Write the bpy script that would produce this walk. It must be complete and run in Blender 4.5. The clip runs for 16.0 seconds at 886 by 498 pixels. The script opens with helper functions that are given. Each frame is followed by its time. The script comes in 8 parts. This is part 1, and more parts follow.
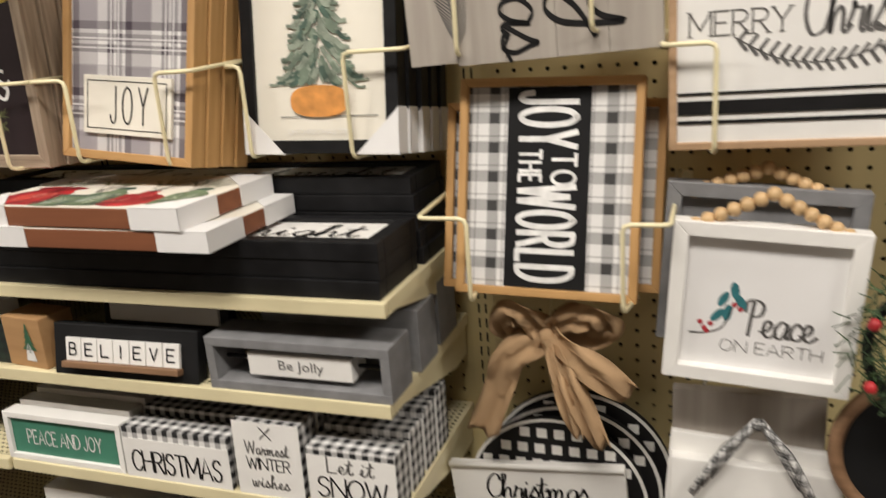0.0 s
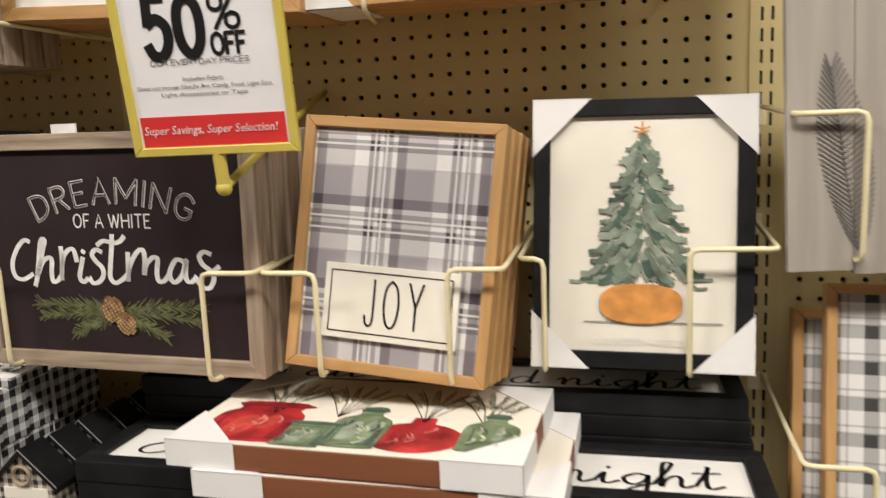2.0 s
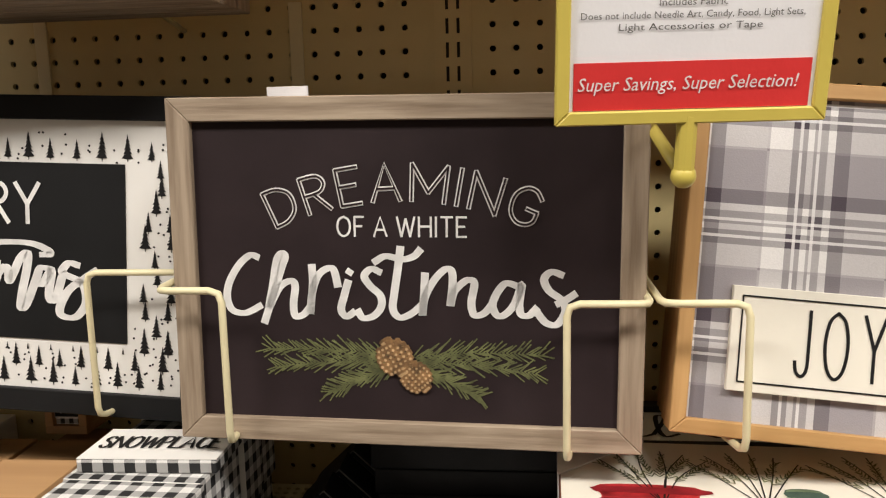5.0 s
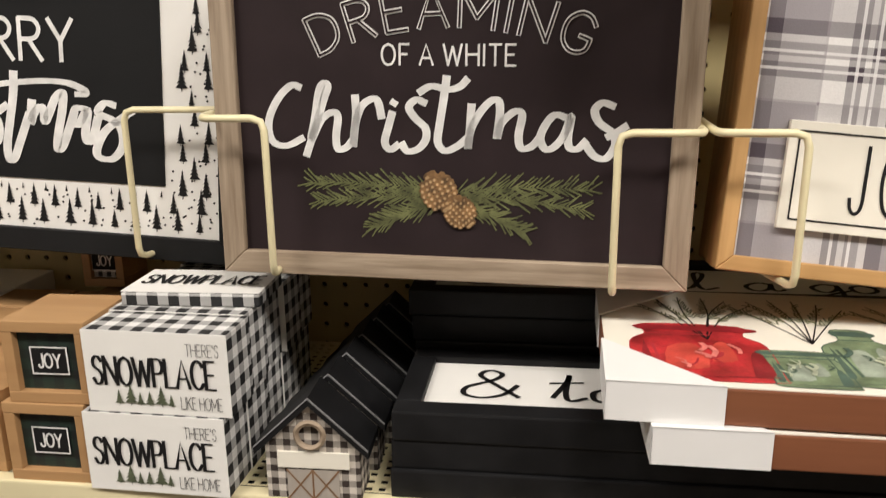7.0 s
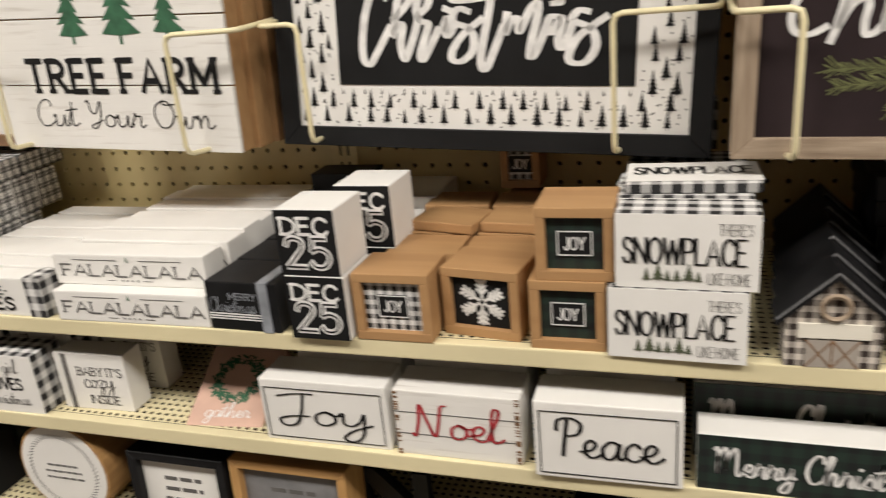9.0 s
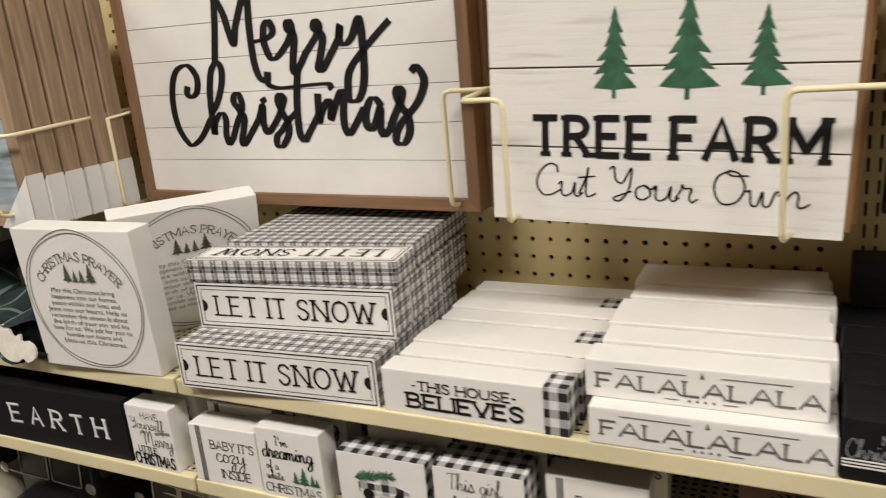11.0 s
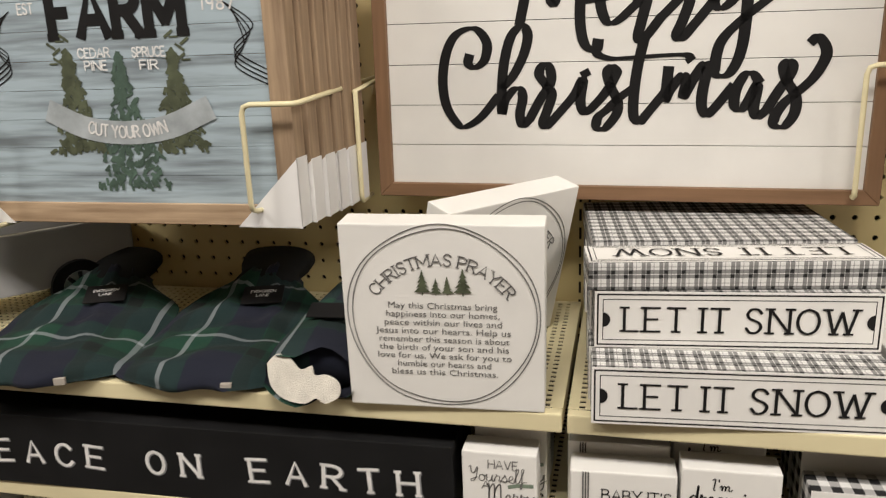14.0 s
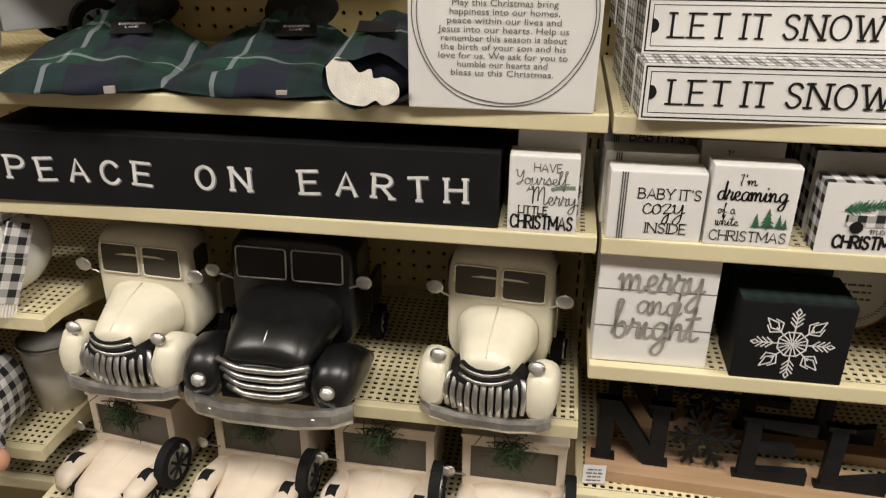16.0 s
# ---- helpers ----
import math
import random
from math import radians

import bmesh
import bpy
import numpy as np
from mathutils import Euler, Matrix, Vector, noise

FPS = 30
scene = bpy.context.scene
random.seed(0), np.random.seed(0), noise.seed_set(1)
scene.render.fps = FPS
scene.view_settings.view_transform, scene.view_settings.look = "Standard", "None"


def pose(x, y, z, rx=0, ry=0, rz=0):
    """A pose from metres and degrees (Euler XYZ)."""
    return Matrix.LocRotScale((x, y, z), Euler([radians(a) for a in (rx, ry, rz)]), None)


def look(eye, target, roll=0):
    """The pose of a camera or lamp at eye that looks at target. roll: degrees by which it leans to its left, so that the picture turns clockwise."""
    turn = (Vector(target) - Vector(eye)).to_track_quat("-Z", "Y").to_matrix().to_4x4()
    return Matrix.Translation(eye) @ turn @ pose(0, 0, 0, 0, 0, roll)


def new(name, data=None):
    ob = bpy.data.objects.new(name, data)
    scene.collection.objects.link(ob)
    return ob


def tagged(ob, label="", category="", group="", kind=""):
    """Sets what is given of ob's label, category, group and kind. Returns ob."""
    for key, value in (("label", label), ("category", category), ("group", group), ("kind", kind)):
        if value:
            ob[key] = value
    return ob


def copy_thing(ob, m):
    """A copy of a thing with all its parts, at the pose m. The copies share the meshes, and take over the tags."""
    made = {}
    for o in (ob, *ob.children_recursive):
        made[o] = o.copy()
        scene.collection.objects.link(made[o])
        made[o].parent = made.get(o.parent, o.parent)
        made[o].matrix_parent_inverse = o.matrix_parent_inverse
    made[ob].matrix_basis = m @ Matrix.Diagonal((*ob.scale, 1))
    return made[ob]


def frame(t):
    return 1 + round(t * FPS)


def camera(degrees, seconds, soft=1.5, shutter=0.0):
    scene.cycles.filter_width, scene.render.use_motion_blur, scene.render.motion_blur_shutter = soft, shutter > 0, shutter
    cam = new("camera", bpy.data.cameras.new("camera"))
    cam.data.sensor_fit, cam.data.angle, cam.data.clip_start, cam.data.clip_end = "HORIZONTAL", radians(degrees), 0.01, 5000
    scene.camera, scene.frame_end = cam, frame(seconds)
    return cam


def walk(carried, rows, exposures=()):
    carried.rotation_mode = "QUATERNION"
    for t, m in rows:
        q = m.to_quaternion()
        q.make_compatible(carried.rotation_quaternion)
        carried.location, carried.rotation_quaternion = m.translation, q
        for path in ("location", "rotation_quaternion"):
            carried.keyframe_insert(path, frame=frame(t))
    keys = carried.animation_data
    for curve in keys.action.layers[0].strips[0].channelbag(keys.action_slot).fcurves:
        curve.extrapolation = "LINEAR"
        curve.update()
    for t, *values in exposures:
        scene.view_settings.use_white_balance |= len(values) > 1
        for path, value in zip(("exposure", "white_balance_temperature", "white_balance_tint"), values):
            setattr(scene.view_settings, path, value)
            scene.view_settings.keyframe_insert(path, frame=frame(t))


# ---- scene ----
cam = camera(59.69, 16.0, soft=1.15, shutter=0.35)
PATH = [  # seconds, place, then yaw, pitch and roll in degrees
    (0.0, 2.559, -1.147, 1.425, 18.98, -16.30, 4.23),
    (0.5, 2.421, -1.090, 1.474, 19.66, -14.63, 2.75),
    (1.0, 2.309, -1.059, 1.470, 17.71, -12.20, 3.17),
    (1.5, 2.172, -1.077, 1.469, 14.58, -10.66, 4.37),
    (2.0, 2.033, -1.038, 1.533, 13.26, -8.93, 2.35),
    (2.5, 1.915, -0.996, 1.523, 13.49, -5.82, 0.79),
    (3.0, 1.790, -0.985, 1.514, 12.54, -6.32, 1.82),
    (3.5, 1.687, -0.959, 1.501, 9.42, -7.76, 3.13),
    (3.7, 1.658, -0.931, 1.504, 8.78, -7.86, 2.96),
    (6.0, 1.529, -0.854, 1.515, 4.57, -10.73, 0.80),
    (6.5, 1.528, -0.857, 1.481, 5.89, -13.31, 0.48),
    (7.0, 1.526, -0.865, 1.451, 6.95, -14.88, 0.64),
    (7.5, 1.516, -0.877, 1.426, 8.52, -16.46, 1.07),
    (8.0, 1.454, -0.907, 1.421, 10.64, -18.24, 2.01),
    (8.5, 1.347, -0.965, 1.439, 13.97, -19.62, 3.64),
    (9.0, 1.238, -0.991, 1.451, 17.20, -19.89, 5.02),
    (9.5, 1.120, -0.952, 1.466, 22.31, -17.93, 5.14),
    (10.0, 1.009, -0.935, 1.479, 26.34, -16.12, 5.58),
    (10.2, 0.953, -0.944, 1.490, 27.07, -16.42, 6.28),
    (12.3, 0.351, -1.026, 1.471, 19.99, -15.10, 2.87),
    (12.5, 0.311, -1.047, 1.468, 19.46, -15.16, 3.01),
    (13.0, 0.204, -1.024, 1.462, 17.69, -15.24, 3.15),
    (13.5, 0.122, -0.983, 1.456, 16.41, -14.84, 2.93),
    (14.0, 0.052, -1.022, 1.458, 12.95, -15.36, 2.15),
    (14.5, -0.009, -1.091, 1.421, 11.15, -17.56, 1.13),
    (15.0, -0.032, -1.112, 1.370, 10.78, -21.00, 0.24),
    (15.5, -0.029, -1.119, 1.332, 10.53, -23.77, 0.04),
    (16.0, -0.055, -1.143, 1.312, 8.69, -24.94, -0.40),
]
walk(cam, [(t, pose(x, y, z, 90 + pitch, roll, yaw)) for t, x, y, z, yaw, pitch, roll in PATH],
     ((0.0, 0.02), (2.0, 0.02), (3.0, 0.10), (7.0, 0.08), (9.0, 0.0), (10.0, -0.14), (12.5, -0.10), (14.5, 0.0), (16.0, 0.06)))

# ---- world and light ----
world = bpy.data.worlds.new("world")
scene.world = world
world.use_nodes = True
world.node_tree.nodes["Background"].inputs[0].default_value = (0.9, 0.95, 1.0, 1)
world.node_tree.nodes["Background"].inputs[1].default_value = 0.06
scene.view_settings.exposure = 0.0


def ceiling_lamp(x, y, z, power):
    lamp = bpy.data.lights.new("ceiling_lamp", "AREA")
    lamp.shape, lamp.size, lamp.size_y, lamp.energy = "RECTANGLE", 1.2, 0.5, power
    lamp.color = (1.0, 0.935, 0.862)
    ob = new("ceiling_lamp", lamp)
    ob.matrix_world = look((x, y, z), (x, y + 0.001, 0))


for lx, watts in ((-2.4, 62), (0.0, 56), (2.4, 66), (4.8, 64)):
    ceiling_lamp(lx, -1.75, 3.36, watts)


# ---- materials ----
def nodes_of(name):
    m = bpy.data.materials.new(name)
    m.use_nodes = True
    return m, m.node_tree.nodes, m.node_tree.links, m.node_tree.nodes["Principled BSDF"]


def math_node(n, l, op, a, b=None):
    q = n.new("ShaderNodeMath")
    q.operation = op
    for i, v in enumerate((a, b)):
        if v is None:
            continue
        if isinstance(v, (int, float)):
            q.inputs[i].default_value = v
        else:
            l.new(v, q.inputs[i])
    return q.outputs[0]


def mix_node(n, l, fac, a, b):
    q = n.new("ShaderNodeMix")
    q.data_type = "RGBA"
    if isinstance(fac, (int, float)):
        q.inputs[0].default_value = fac
    else:
        l.new(fac, q.inputs[0])
    for i, v in ((6, a), (7, b)):
        if isinstance(v, tuple):
            q.inputs[i].default_value = (*v, 1)
        else:
            l.new(v, q.inputs[i])
    return q.outputs[2]


def noise_node(n, l, coords, scale, detail=4, stretch=(1, 1, 1)):
    mp = n.new("ShaderNodeMapping")
    mp.inputs["Scale"].default_value = stretch
    l.new(coords, mp.inputs[0])
    q = n.new("ShaderNodeTexNoise")
    q.inputs["Scale"].default_value, q.inputs["Detail"].default_value = scale, detail
    l.new(mp.outputs[0], q.inputs["Vector"])
    return q.outputs["Fac"]


def ramp_node(n, l, fac, lo, hi):
    q = n.new("ShaderNodeMapRange")
    q.inputs["From Min"].default_value, q.inputs["From Max"].default_value = lo, hi
    l.new(fac, q.inputs["Value"])
    return q.outputs["Result"]


def bump_node(n, l, p, height, strength, distance=0.001):
    b = n.new("ShaderNodeBump")
    b.inputs["Strength"].default_value, b.inputs["Distance"].default_value = strength, distance
    l.new(height, b.inputs["Height"])
    l.new(b.outputs[0], p.inputs["Normal"])


def paint(name, col, rough=0.5, metal=0.0, var=0.12, scale=25, grain=0.15, spec=0.5, alpha=None):
    """Painted, printed or moulded surface: soft mottling, fine grain and a little gloss variation."""
    m, n, l, p = nodes_of(name)
    c = n.new("ShaderNodeTexCoord").outputs["Object"]
    big, fine = noise_node(n, l, c, scale), noise_node(n, l, c, scale * 14, 3)
    dark = tuple(x * (1 - var) for x in col)
    light = tuple(min(1, x * (1 + var * 0.5) + 0.004 * var) for x in col)
    base = mix_node(n, l, ramp_node(n, l, big, 0.3, 0.7), dark, light)
    base = mix_node(n, l, math_node(n, l, "MULTIPLY", ramp_node(n, l, fine, 0.35, 0.8), var * 0.6), base, dark)
    l.new(base, p.inputs["Base Color"])
    l.new(math_node(n, l, "ADD", math_node(n, l, "MULTIPLY", big, 0.2), max(0.02, rough - 0.1)), p.inputs["Roughness"])
    p.inputs["Metallic"].default_value = metal
    p.inputs["Specular IOR Level"].default_value = spec
    bump_node(n, l, p, fine, grain)
    return m


def wood(name, col, dark, axis=0, scale=9, rough=0.6, bump=0.35, contrast=(0.35, 0.7)):
    """Wood with grain that runs along one axis."""
    m, n, l, p = nodes_of(name)
    c = n.new("ShaderNodeTexCoord").outputs["Object"]
    st = [10.0, 10.0, 10.0]
    st[axis] = 0.7
    grain = noise_node(n, l, c, scale, 6, tuple(st))
    broad = noise_node(n, l, c, scale * 0.7, 3)
    base = mix_node(n, l, ramp_node(n, l, grain, *contrast), dark, col)
    base = mix_node(n, l, math_node(n, l, "MULTIPLY", ramp_node(n, l, broad, 0.3, 0.75), 0.35), base, tuple(x * 0.75 for x in col))
    l.new(base, p.inputs["Base Color"])
    p.inputs["Roughness"].default_value = rough
    bump_node(n, l, p, grain, bump)
    return m


def cloth_uv(n, l):
    """Two lengths along the face, whichever way it points."""
    t = n.new("ShaderNodeTexCoord")
    s, q = n.new("ShaderNodeSeparateXYZ"), n.new("ShaderNodeSeparateXYZ")
    l.new(t.outputs["Object"], s.inputs[0])
    l.new(t.outputs["Normal"], q.inputs[0])
    side = math_node(n, l, "GREATER_THAN", math_node(n, l, "ABSOLUTE", q.outputs[0]), 0.6)
    top = math_node(n, l, "GREATER_THAN", math_node(n, l, "ABSOLUTE", q.outputs[2]), 0.6)

    def pick(f, a, b):
        d = math_node(n, l, "SUBTRACT", b, a)
        return math_node(n, l, "ADD", a, math_node(n, l, "MULTIPLY", d, f))
    return pick(side, s.outputs[0], s.outputs[1]), pick(top, s.outputs[2], s.outputs[1]), t.outputs["Object"]


def stripe(n, l, u, period, start, width):
    f = math_node(n, l, "FRACT", math_node(n, l, "ADD", math_node(n, l, "DIVIDE", u, period), start + 20))
    return math_node(n, l, "LESS_THAN", f, width)


def plaid(name, base, bands, rough=0.75, grain=0.3):
    """Woven check: bands of (period, start, width, colour, strength) run both ways and add up where they cross."""
    m, n, l, p = nodes_of(name)
    u, v, c = cloth_uv(n, l)
    fine = noise_node(n, l, c, 900, 2)
    col = mix_node(n, l, ramp_node(n, l, fine, 0.2, 0.9), tuple(x * 0.86 for x in base), base)
    for period, start, width, colour, strength in bands:
        a, b = stripe(n, l, u, period, start, width), stripe(n, l, v, period, start, width)
        f = math_node(n, l, "MULTIPLY", math_node(n, l, "ADD", a, b), strength)
        col = mix_node(n, l, math_node(n, l, "MINIMUM", f, 1.0), col, colour)
    l.new(col, p.inputs["Base Color"])
    p.inputs["Roughness"].default_value = rough
    bump_node(n, l, p, fine, grain, 0.0006)
    return m


WHITE, INK = (0.80, 0.785, 0.75), (0.009, 0.0085, 0.009)
M = {
    "shelf": paint("cream_enamel", (0.74, 0.66, 0.42), 0.42, var=0.08, scale=8, grain=0.05),
    "peg": paint("pegboard_enamel", (0.64, 0.53, 0.27), 0.45, var=0.10, scale=5, grain=0.08),
    # dark colour that gives the peg holes their inner shade
    "peg_back": paint("hole_shade_board", (0.05, 0.04, 0.02), 0.8),
    # near-black colour for the shade in slots and below the shelf decks
    "hole": paint("gap_shade", (0.025, 0.02, 0.012), 0.9),
    "wire": paint("cream_wire", (0.80, 0.72, 0.46), 0.35, var=0.06, grain=0.03),
    "white": paint("white_paint", WHITE, 0.55, var=0.05, scale=14, grain=0.12),
    "card": paint("white_card", (0.78, 0.77, 0.76), 0.6, var=0.04, scale=9, grain=0.05),
    "cream": paint("cream_panel", (0.80, 0.76, 0.66), 0.55, var=0.05, scale=12, grain=0.1),
    "ink": paint("black_ink", INK, 0.6, var=0.3, grain=0.02, spec=0.25),
    "grey_ink": paint("grey_ink", (0.13, 0.125, 0.12), 0.55, var=0.3, grain=0.02),
    "grey_print": paint("grey_metallic_print", (0.34, 0.32, 0.29), 0.45, var=0.3, scale=60, grain=0.05),
    "white_ink": paint("white_ink", (0.80, 0.79, 0.77), 0.6, var=0.22, scale=60, grain=0.05),
    "red_ink": paint("red_ink", (0.42, 0.03, 0.04), 0.6, var=0.25, grain=0.02),
    "green_ink": paint("green_ink", (0.035, 0.13, 0.065), 0.65, var=0.4, scale=70, grain=0.05),
    "black": paint("black_paint", (0.010, 0.010, 0.011), 0.5, var=0.4, scale=30, grain=0.12, spec=0.22),
    "charcoal": paint("charcoal_panel", (0.009, 0.009, 0.0095), 0.65, var=0.2, scale=20, grain=0.1, spec=0.2),
    "plum": paint("plum_black_panel", (0.026, 0.0165, 0.018), 0.65, var=0.2, scale=20, grain=0.1, spec=0.2),
    "teal": paint("green_panel", (0.05, 0.20, 0.13), 0.6, var=0.15, grain=0.1),
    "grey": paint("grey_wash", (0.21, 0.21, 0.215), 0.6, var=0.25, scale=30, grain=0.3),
    "oak": wood("oak_rail_x", (0.56, 0.33, 0.13), (0.42, 0.23, 0.08), 0),
    "oak_v": wood("oak_rail_z", (0.56, 0.33, 0.13), (0.42, 0.23, 0.08), 2),
    "oak_y": wood("oak_rail_y", (0.50, 0.29, 0.11), (0.36, 0.19, 0.07), 1),
    "walnut": wood("brown_rail_x", (0.27, 0.15, 0.08), (0.18, 0.10, 0.05), 0),
    "walnut_v": wood("brown_rail_z", (0.27, 0.15, 0.08), (0.18, 0.10, 0.05), 2),
    "rustic": wood("weathered_rail_x", (0.42, 0.33, 0.24), (0.20, 0.14, 0.09), 0, 14, 0.7, 0.9, (0.3, 0.65)),
    "rustic_v": wood("weathered_rail_z", (0.42, 0.33, 0.24), (0.20, 0.14, 0.09), 2, 14, 0.7, 0.9, (0.3, 0.65)),
    "barn": wood("barn_rail_x", (0.50, 0.36, 0.23), (0.25, 0.16, 0.09), 0, 10, 0.75, 0.9, (0.3, 0.62)),
    "barn_v": wood("barn_rail_z", (0.42, 0.30, 0.19), (0.20, 0.13, 0.08), 2, 10, 0.75, 0.9, (0.3, 0.62)),
    "kraft": wood("kraft_wood", (0.46, 0.27, 0.12), (0.38, 0.21, 0.09), 0, 5, 0.6, 0.15),
    "whitewash": wood("whitewashed_board", (0.80, 0.78, 0.74), (0.55, 0.51, 0.46), 0, 16, 0.7, 0.4, (0.18, 0.45)),
    "bluewash": wood("blue_board", (0.40, 0.49, 0.545), (0.17, 0.20, 0.22), 0, 9, 0.7, 0.4, (0.32, 0.56)),
    "canvas_edge": wood("brown_canvas_edge", (0.24, 0.085, 0.035), (0.18, 0.06, 0.025), 0, 5, 0.6, 0.15),
    "burlap": plaid("burlap", (0.50, 0.33, 0.18), [(0.0014, 0, 0.35, (0.34, 0.21, 0.11), 0.45)], 0.9, 0.8),
    "buffalo": plaid("buffalo_check", (0.78, 0.77, 0.75), [(0.022, 0, 0.5, (0.012, 0.012, 0.013), 0.5)]),
    "buffalo_s": plaid("small_buffalo_check", (0.78, 0.77, 0.75), [(0.0185, 0, 0.5, (0.012, 0.012, 0.013), 0.5)]),
    "barn_check": plaid("brown_barn_check", (0.66, 0.60, 0.53), [(0.0115, 0, 0.5, (0.035, 0.024, 0.02), 0.55)]),
    "buffalo_t": plaid("tiny_buffalo_check", (0.78, 0.77, 0.75), [(0.0105, 0, 0.5, (0.012, 0.012, 0.013), 0.5)]),
    "ticket": plaid("black_windowpane_check", (0.78, 0.77, 0.75), [(0.0165, 0, 0.22, (0.006, 0.006, 0.006), 0.66), (0.0165, 0.27, 0.22, (0.006, 0.006, 0.006), 0.66), (0.0165, 0.60, 0.05, (0.05, 0.05, 0.05), 0.45), (0.0165, 0.80, 0.05, (0.05, 0.05, 0.05), 0.45)]),
    "joy_plaid": plaid("lavender_grey_plaid", (0.82, 0.80, 0.79), [(0.093, 0.06, 0.46, (0.21, 0.185, 0.21), 0.40), (0.093, 0.06, 0.12, (0.06, 0.045, 0.06), 0.55), (0.093, 0.40, 0.12, (0.06, 0.045, 0.06), 0.55), (0.093, 0.23, 0.11, (0.06, 0.045, 0.06), 0.48), (0.093, 0.205, 0.025, (0.78, 0.76, 0.76), 0.75), (0.093, 0.345, 0.025, (0.78, 0.76, 0.76), 0.75), (0.093, 0.60, 0.02, (0.20, 0.17, 0.20), 0.45)]),
    "jtw_plaid": plaid("black_white_tartan", (0.76, 0.75, 0.73), [(0.038, 0.1, 0.36, (0.012, 0.012, 0.012), 0.48), (0.038, 0.55, 0.05, (0.03, 0.03, 0.03), 0.4), (0.038, 0.75, 0.05, (0.03, 0.03, 0.03), 0.4)]),
    "tartan": plaid("green_navy_tartan", (0.005, 0.042, 0.024), [(0.13, 0.05, 0.42, (0.005, 0.007, 0.018), 0.6), (0.13, 0.62, 0.14, (0.002, 0.006, 0.005), 0.5), (0.13, 0.27, 0.045, (0.34, 0.37, 0.39), 0.40)], 0.95, 0.9),
    "dark_tartan": plaid("dark_green_check", (0.014, 0.030, 0.022), [(0.018, 0, 0.45, (0.006, 0.007, 0.008), 0.45)], 0.6),
    "truck_cream": paint("aged_cream_enamel", (0.80, 0.745, 0.59), 0.36, var=0.12, scale=18, grain=0.08),
    "truck_beige": paint("aged_beige_enamel", (0.78, 0.67, 0.54), 0.45, var=0.14, scale=18, grain=0.08),
    "truck_black": paint("satin_black_enamel", (0.008, 0.008, 0.008), 0.33, var=0.3, scale=18, grain=0.06),
    "truck_grey": paint("grey_enamel", (0.33, 0.33, 0.33), 0.5, var=0.12, scale=18, grain=0.08),
    "chrome": paint("brushed_metal", (0.66, 0.65, 0.62), 0.38, 0.95, var=0.35, scale=40, grain=0.2),
    "dull_silver": paint("dull_silver_lens", (0.62, 0.60, 0.55), 0.4, 0.5, var=0.3, scale=60, grain=0.1),
    "rubber": paint("black_rubber", (0.010, 0.010, 0.010), 0.75, grain=0.2, spec=0.2),
    "dark_glass": paint("dark_window", (0.07, 0.062, 0.045), 0.35, var=0.1, grain=0.0),
    "needle": paint("pine_needles", (0.045, 0.085, 0.028), 0.7, var=0.5, scale=60),
    "needle_art": paint("printed_pine", (0.15, 0.16, 0.06), 0.7, var=0.6, scale=90),
    "cone_art": paint("printed_cone", (0.26, 0.14, 0.055), 0.7, var=0.7, scale=150),
    "cone_light": paint("printed_cone_tips", (0.55, 0.36, 0.18), 0.7, var=0.4, scale=150),
    "water_green": paint("watercolour_green", (0.175, 0.228, 0.168), 0.7, var=0.55, scale=45),
    "water_pale": paint("watercolour_pale_green", (0.30, 0.35, 0.275), 0.7, var=0.5, scale=45),
    "water_dark": paint("watercolour_dark_green", (0.07, 0.12, 0.09), 0.7, var=0.5, scale=45),
    "water_orange": paint("watercolour_orange", (0.70, 0.30, 0.07), 0.7, var=0.35, scale=45),
    "bottle_green": paint("painted_green_glass", (0.20, 0.27, 0.15), 0.6, var=0.6, scale=35),
    "bottle_red": paint("painted_red_glass", (0.50, 0.025, 0.030), 0.5, var=0.7, scale=30),
    "glass_red_dark": paint("painted_dark_red_glass", (0.26, 0.012, 0.018), 0.5, var=0.5, scale=40),
    "glass_red_light": paint("painted_light_red_glass", (0.62, 0.07, 0.05), 0.5, var=0.4, scale=40),
    "pink_glint": paint("painted_pink_glint", (0.72, 0.20, 0.17), 0.5, var=0.5, scale=60),
    "pale_glint": paint("painted_pale_glint", (0.50, 0.55, 0.40), 0.5, var=0.5, scale=60),
    "olive_ink": paint("olive_print", (0.085, 0.10, 0.055), 0.7, var=0.5, scale=70),
    "fog_ink": paint("grey_blue_print", (0.40, 0.44, 0.46), 0.7, var=0.3, scale=40),
    "yellow": paint("yellow_plastic", (0.62, 0.50, 0.10), 0.4, var=0.06, grain=0.03),
    "sale_red": paint("sale_red", (0.68, 0.035, 0.035), 0.45, var=0.05),
    "paper": paint("white_paper", (0.82, 0.81, 0.83), 0.5, var=0.03),
    "pink": paint("pink_wash", (0.62, 0.40, 0.31), 0.6, var=0.15),
    "bead": paint("wood_bead", (0.60, 0.40, 0.20), 0.5, var=0.2, scale=60),
    "silver": paint("silver_ribbon", (0.42, 0.45, 0.50), 0.35, 0.4, var=0.3, scale=50),
    "grey_board": wood("grey_board", (0.42, 0.38, 0.33), (0.34, 0.30, 0.26), 2, 6, 0.7, 0.3),
    "pale_wood": wood("pale_pine", (0.50, 0.33, 0.20), (0.38, 0.24, 0.13), 0, 8, 0.6, 0.3),
    "skin": paint("peach_fabric", (0.62, 0.32, 0.20), 0.8),
    "fleece": paint("white_fleece", (0.72, 0.68, 0.60), 0.95, var=0.15, scale=60, grain=1.0),
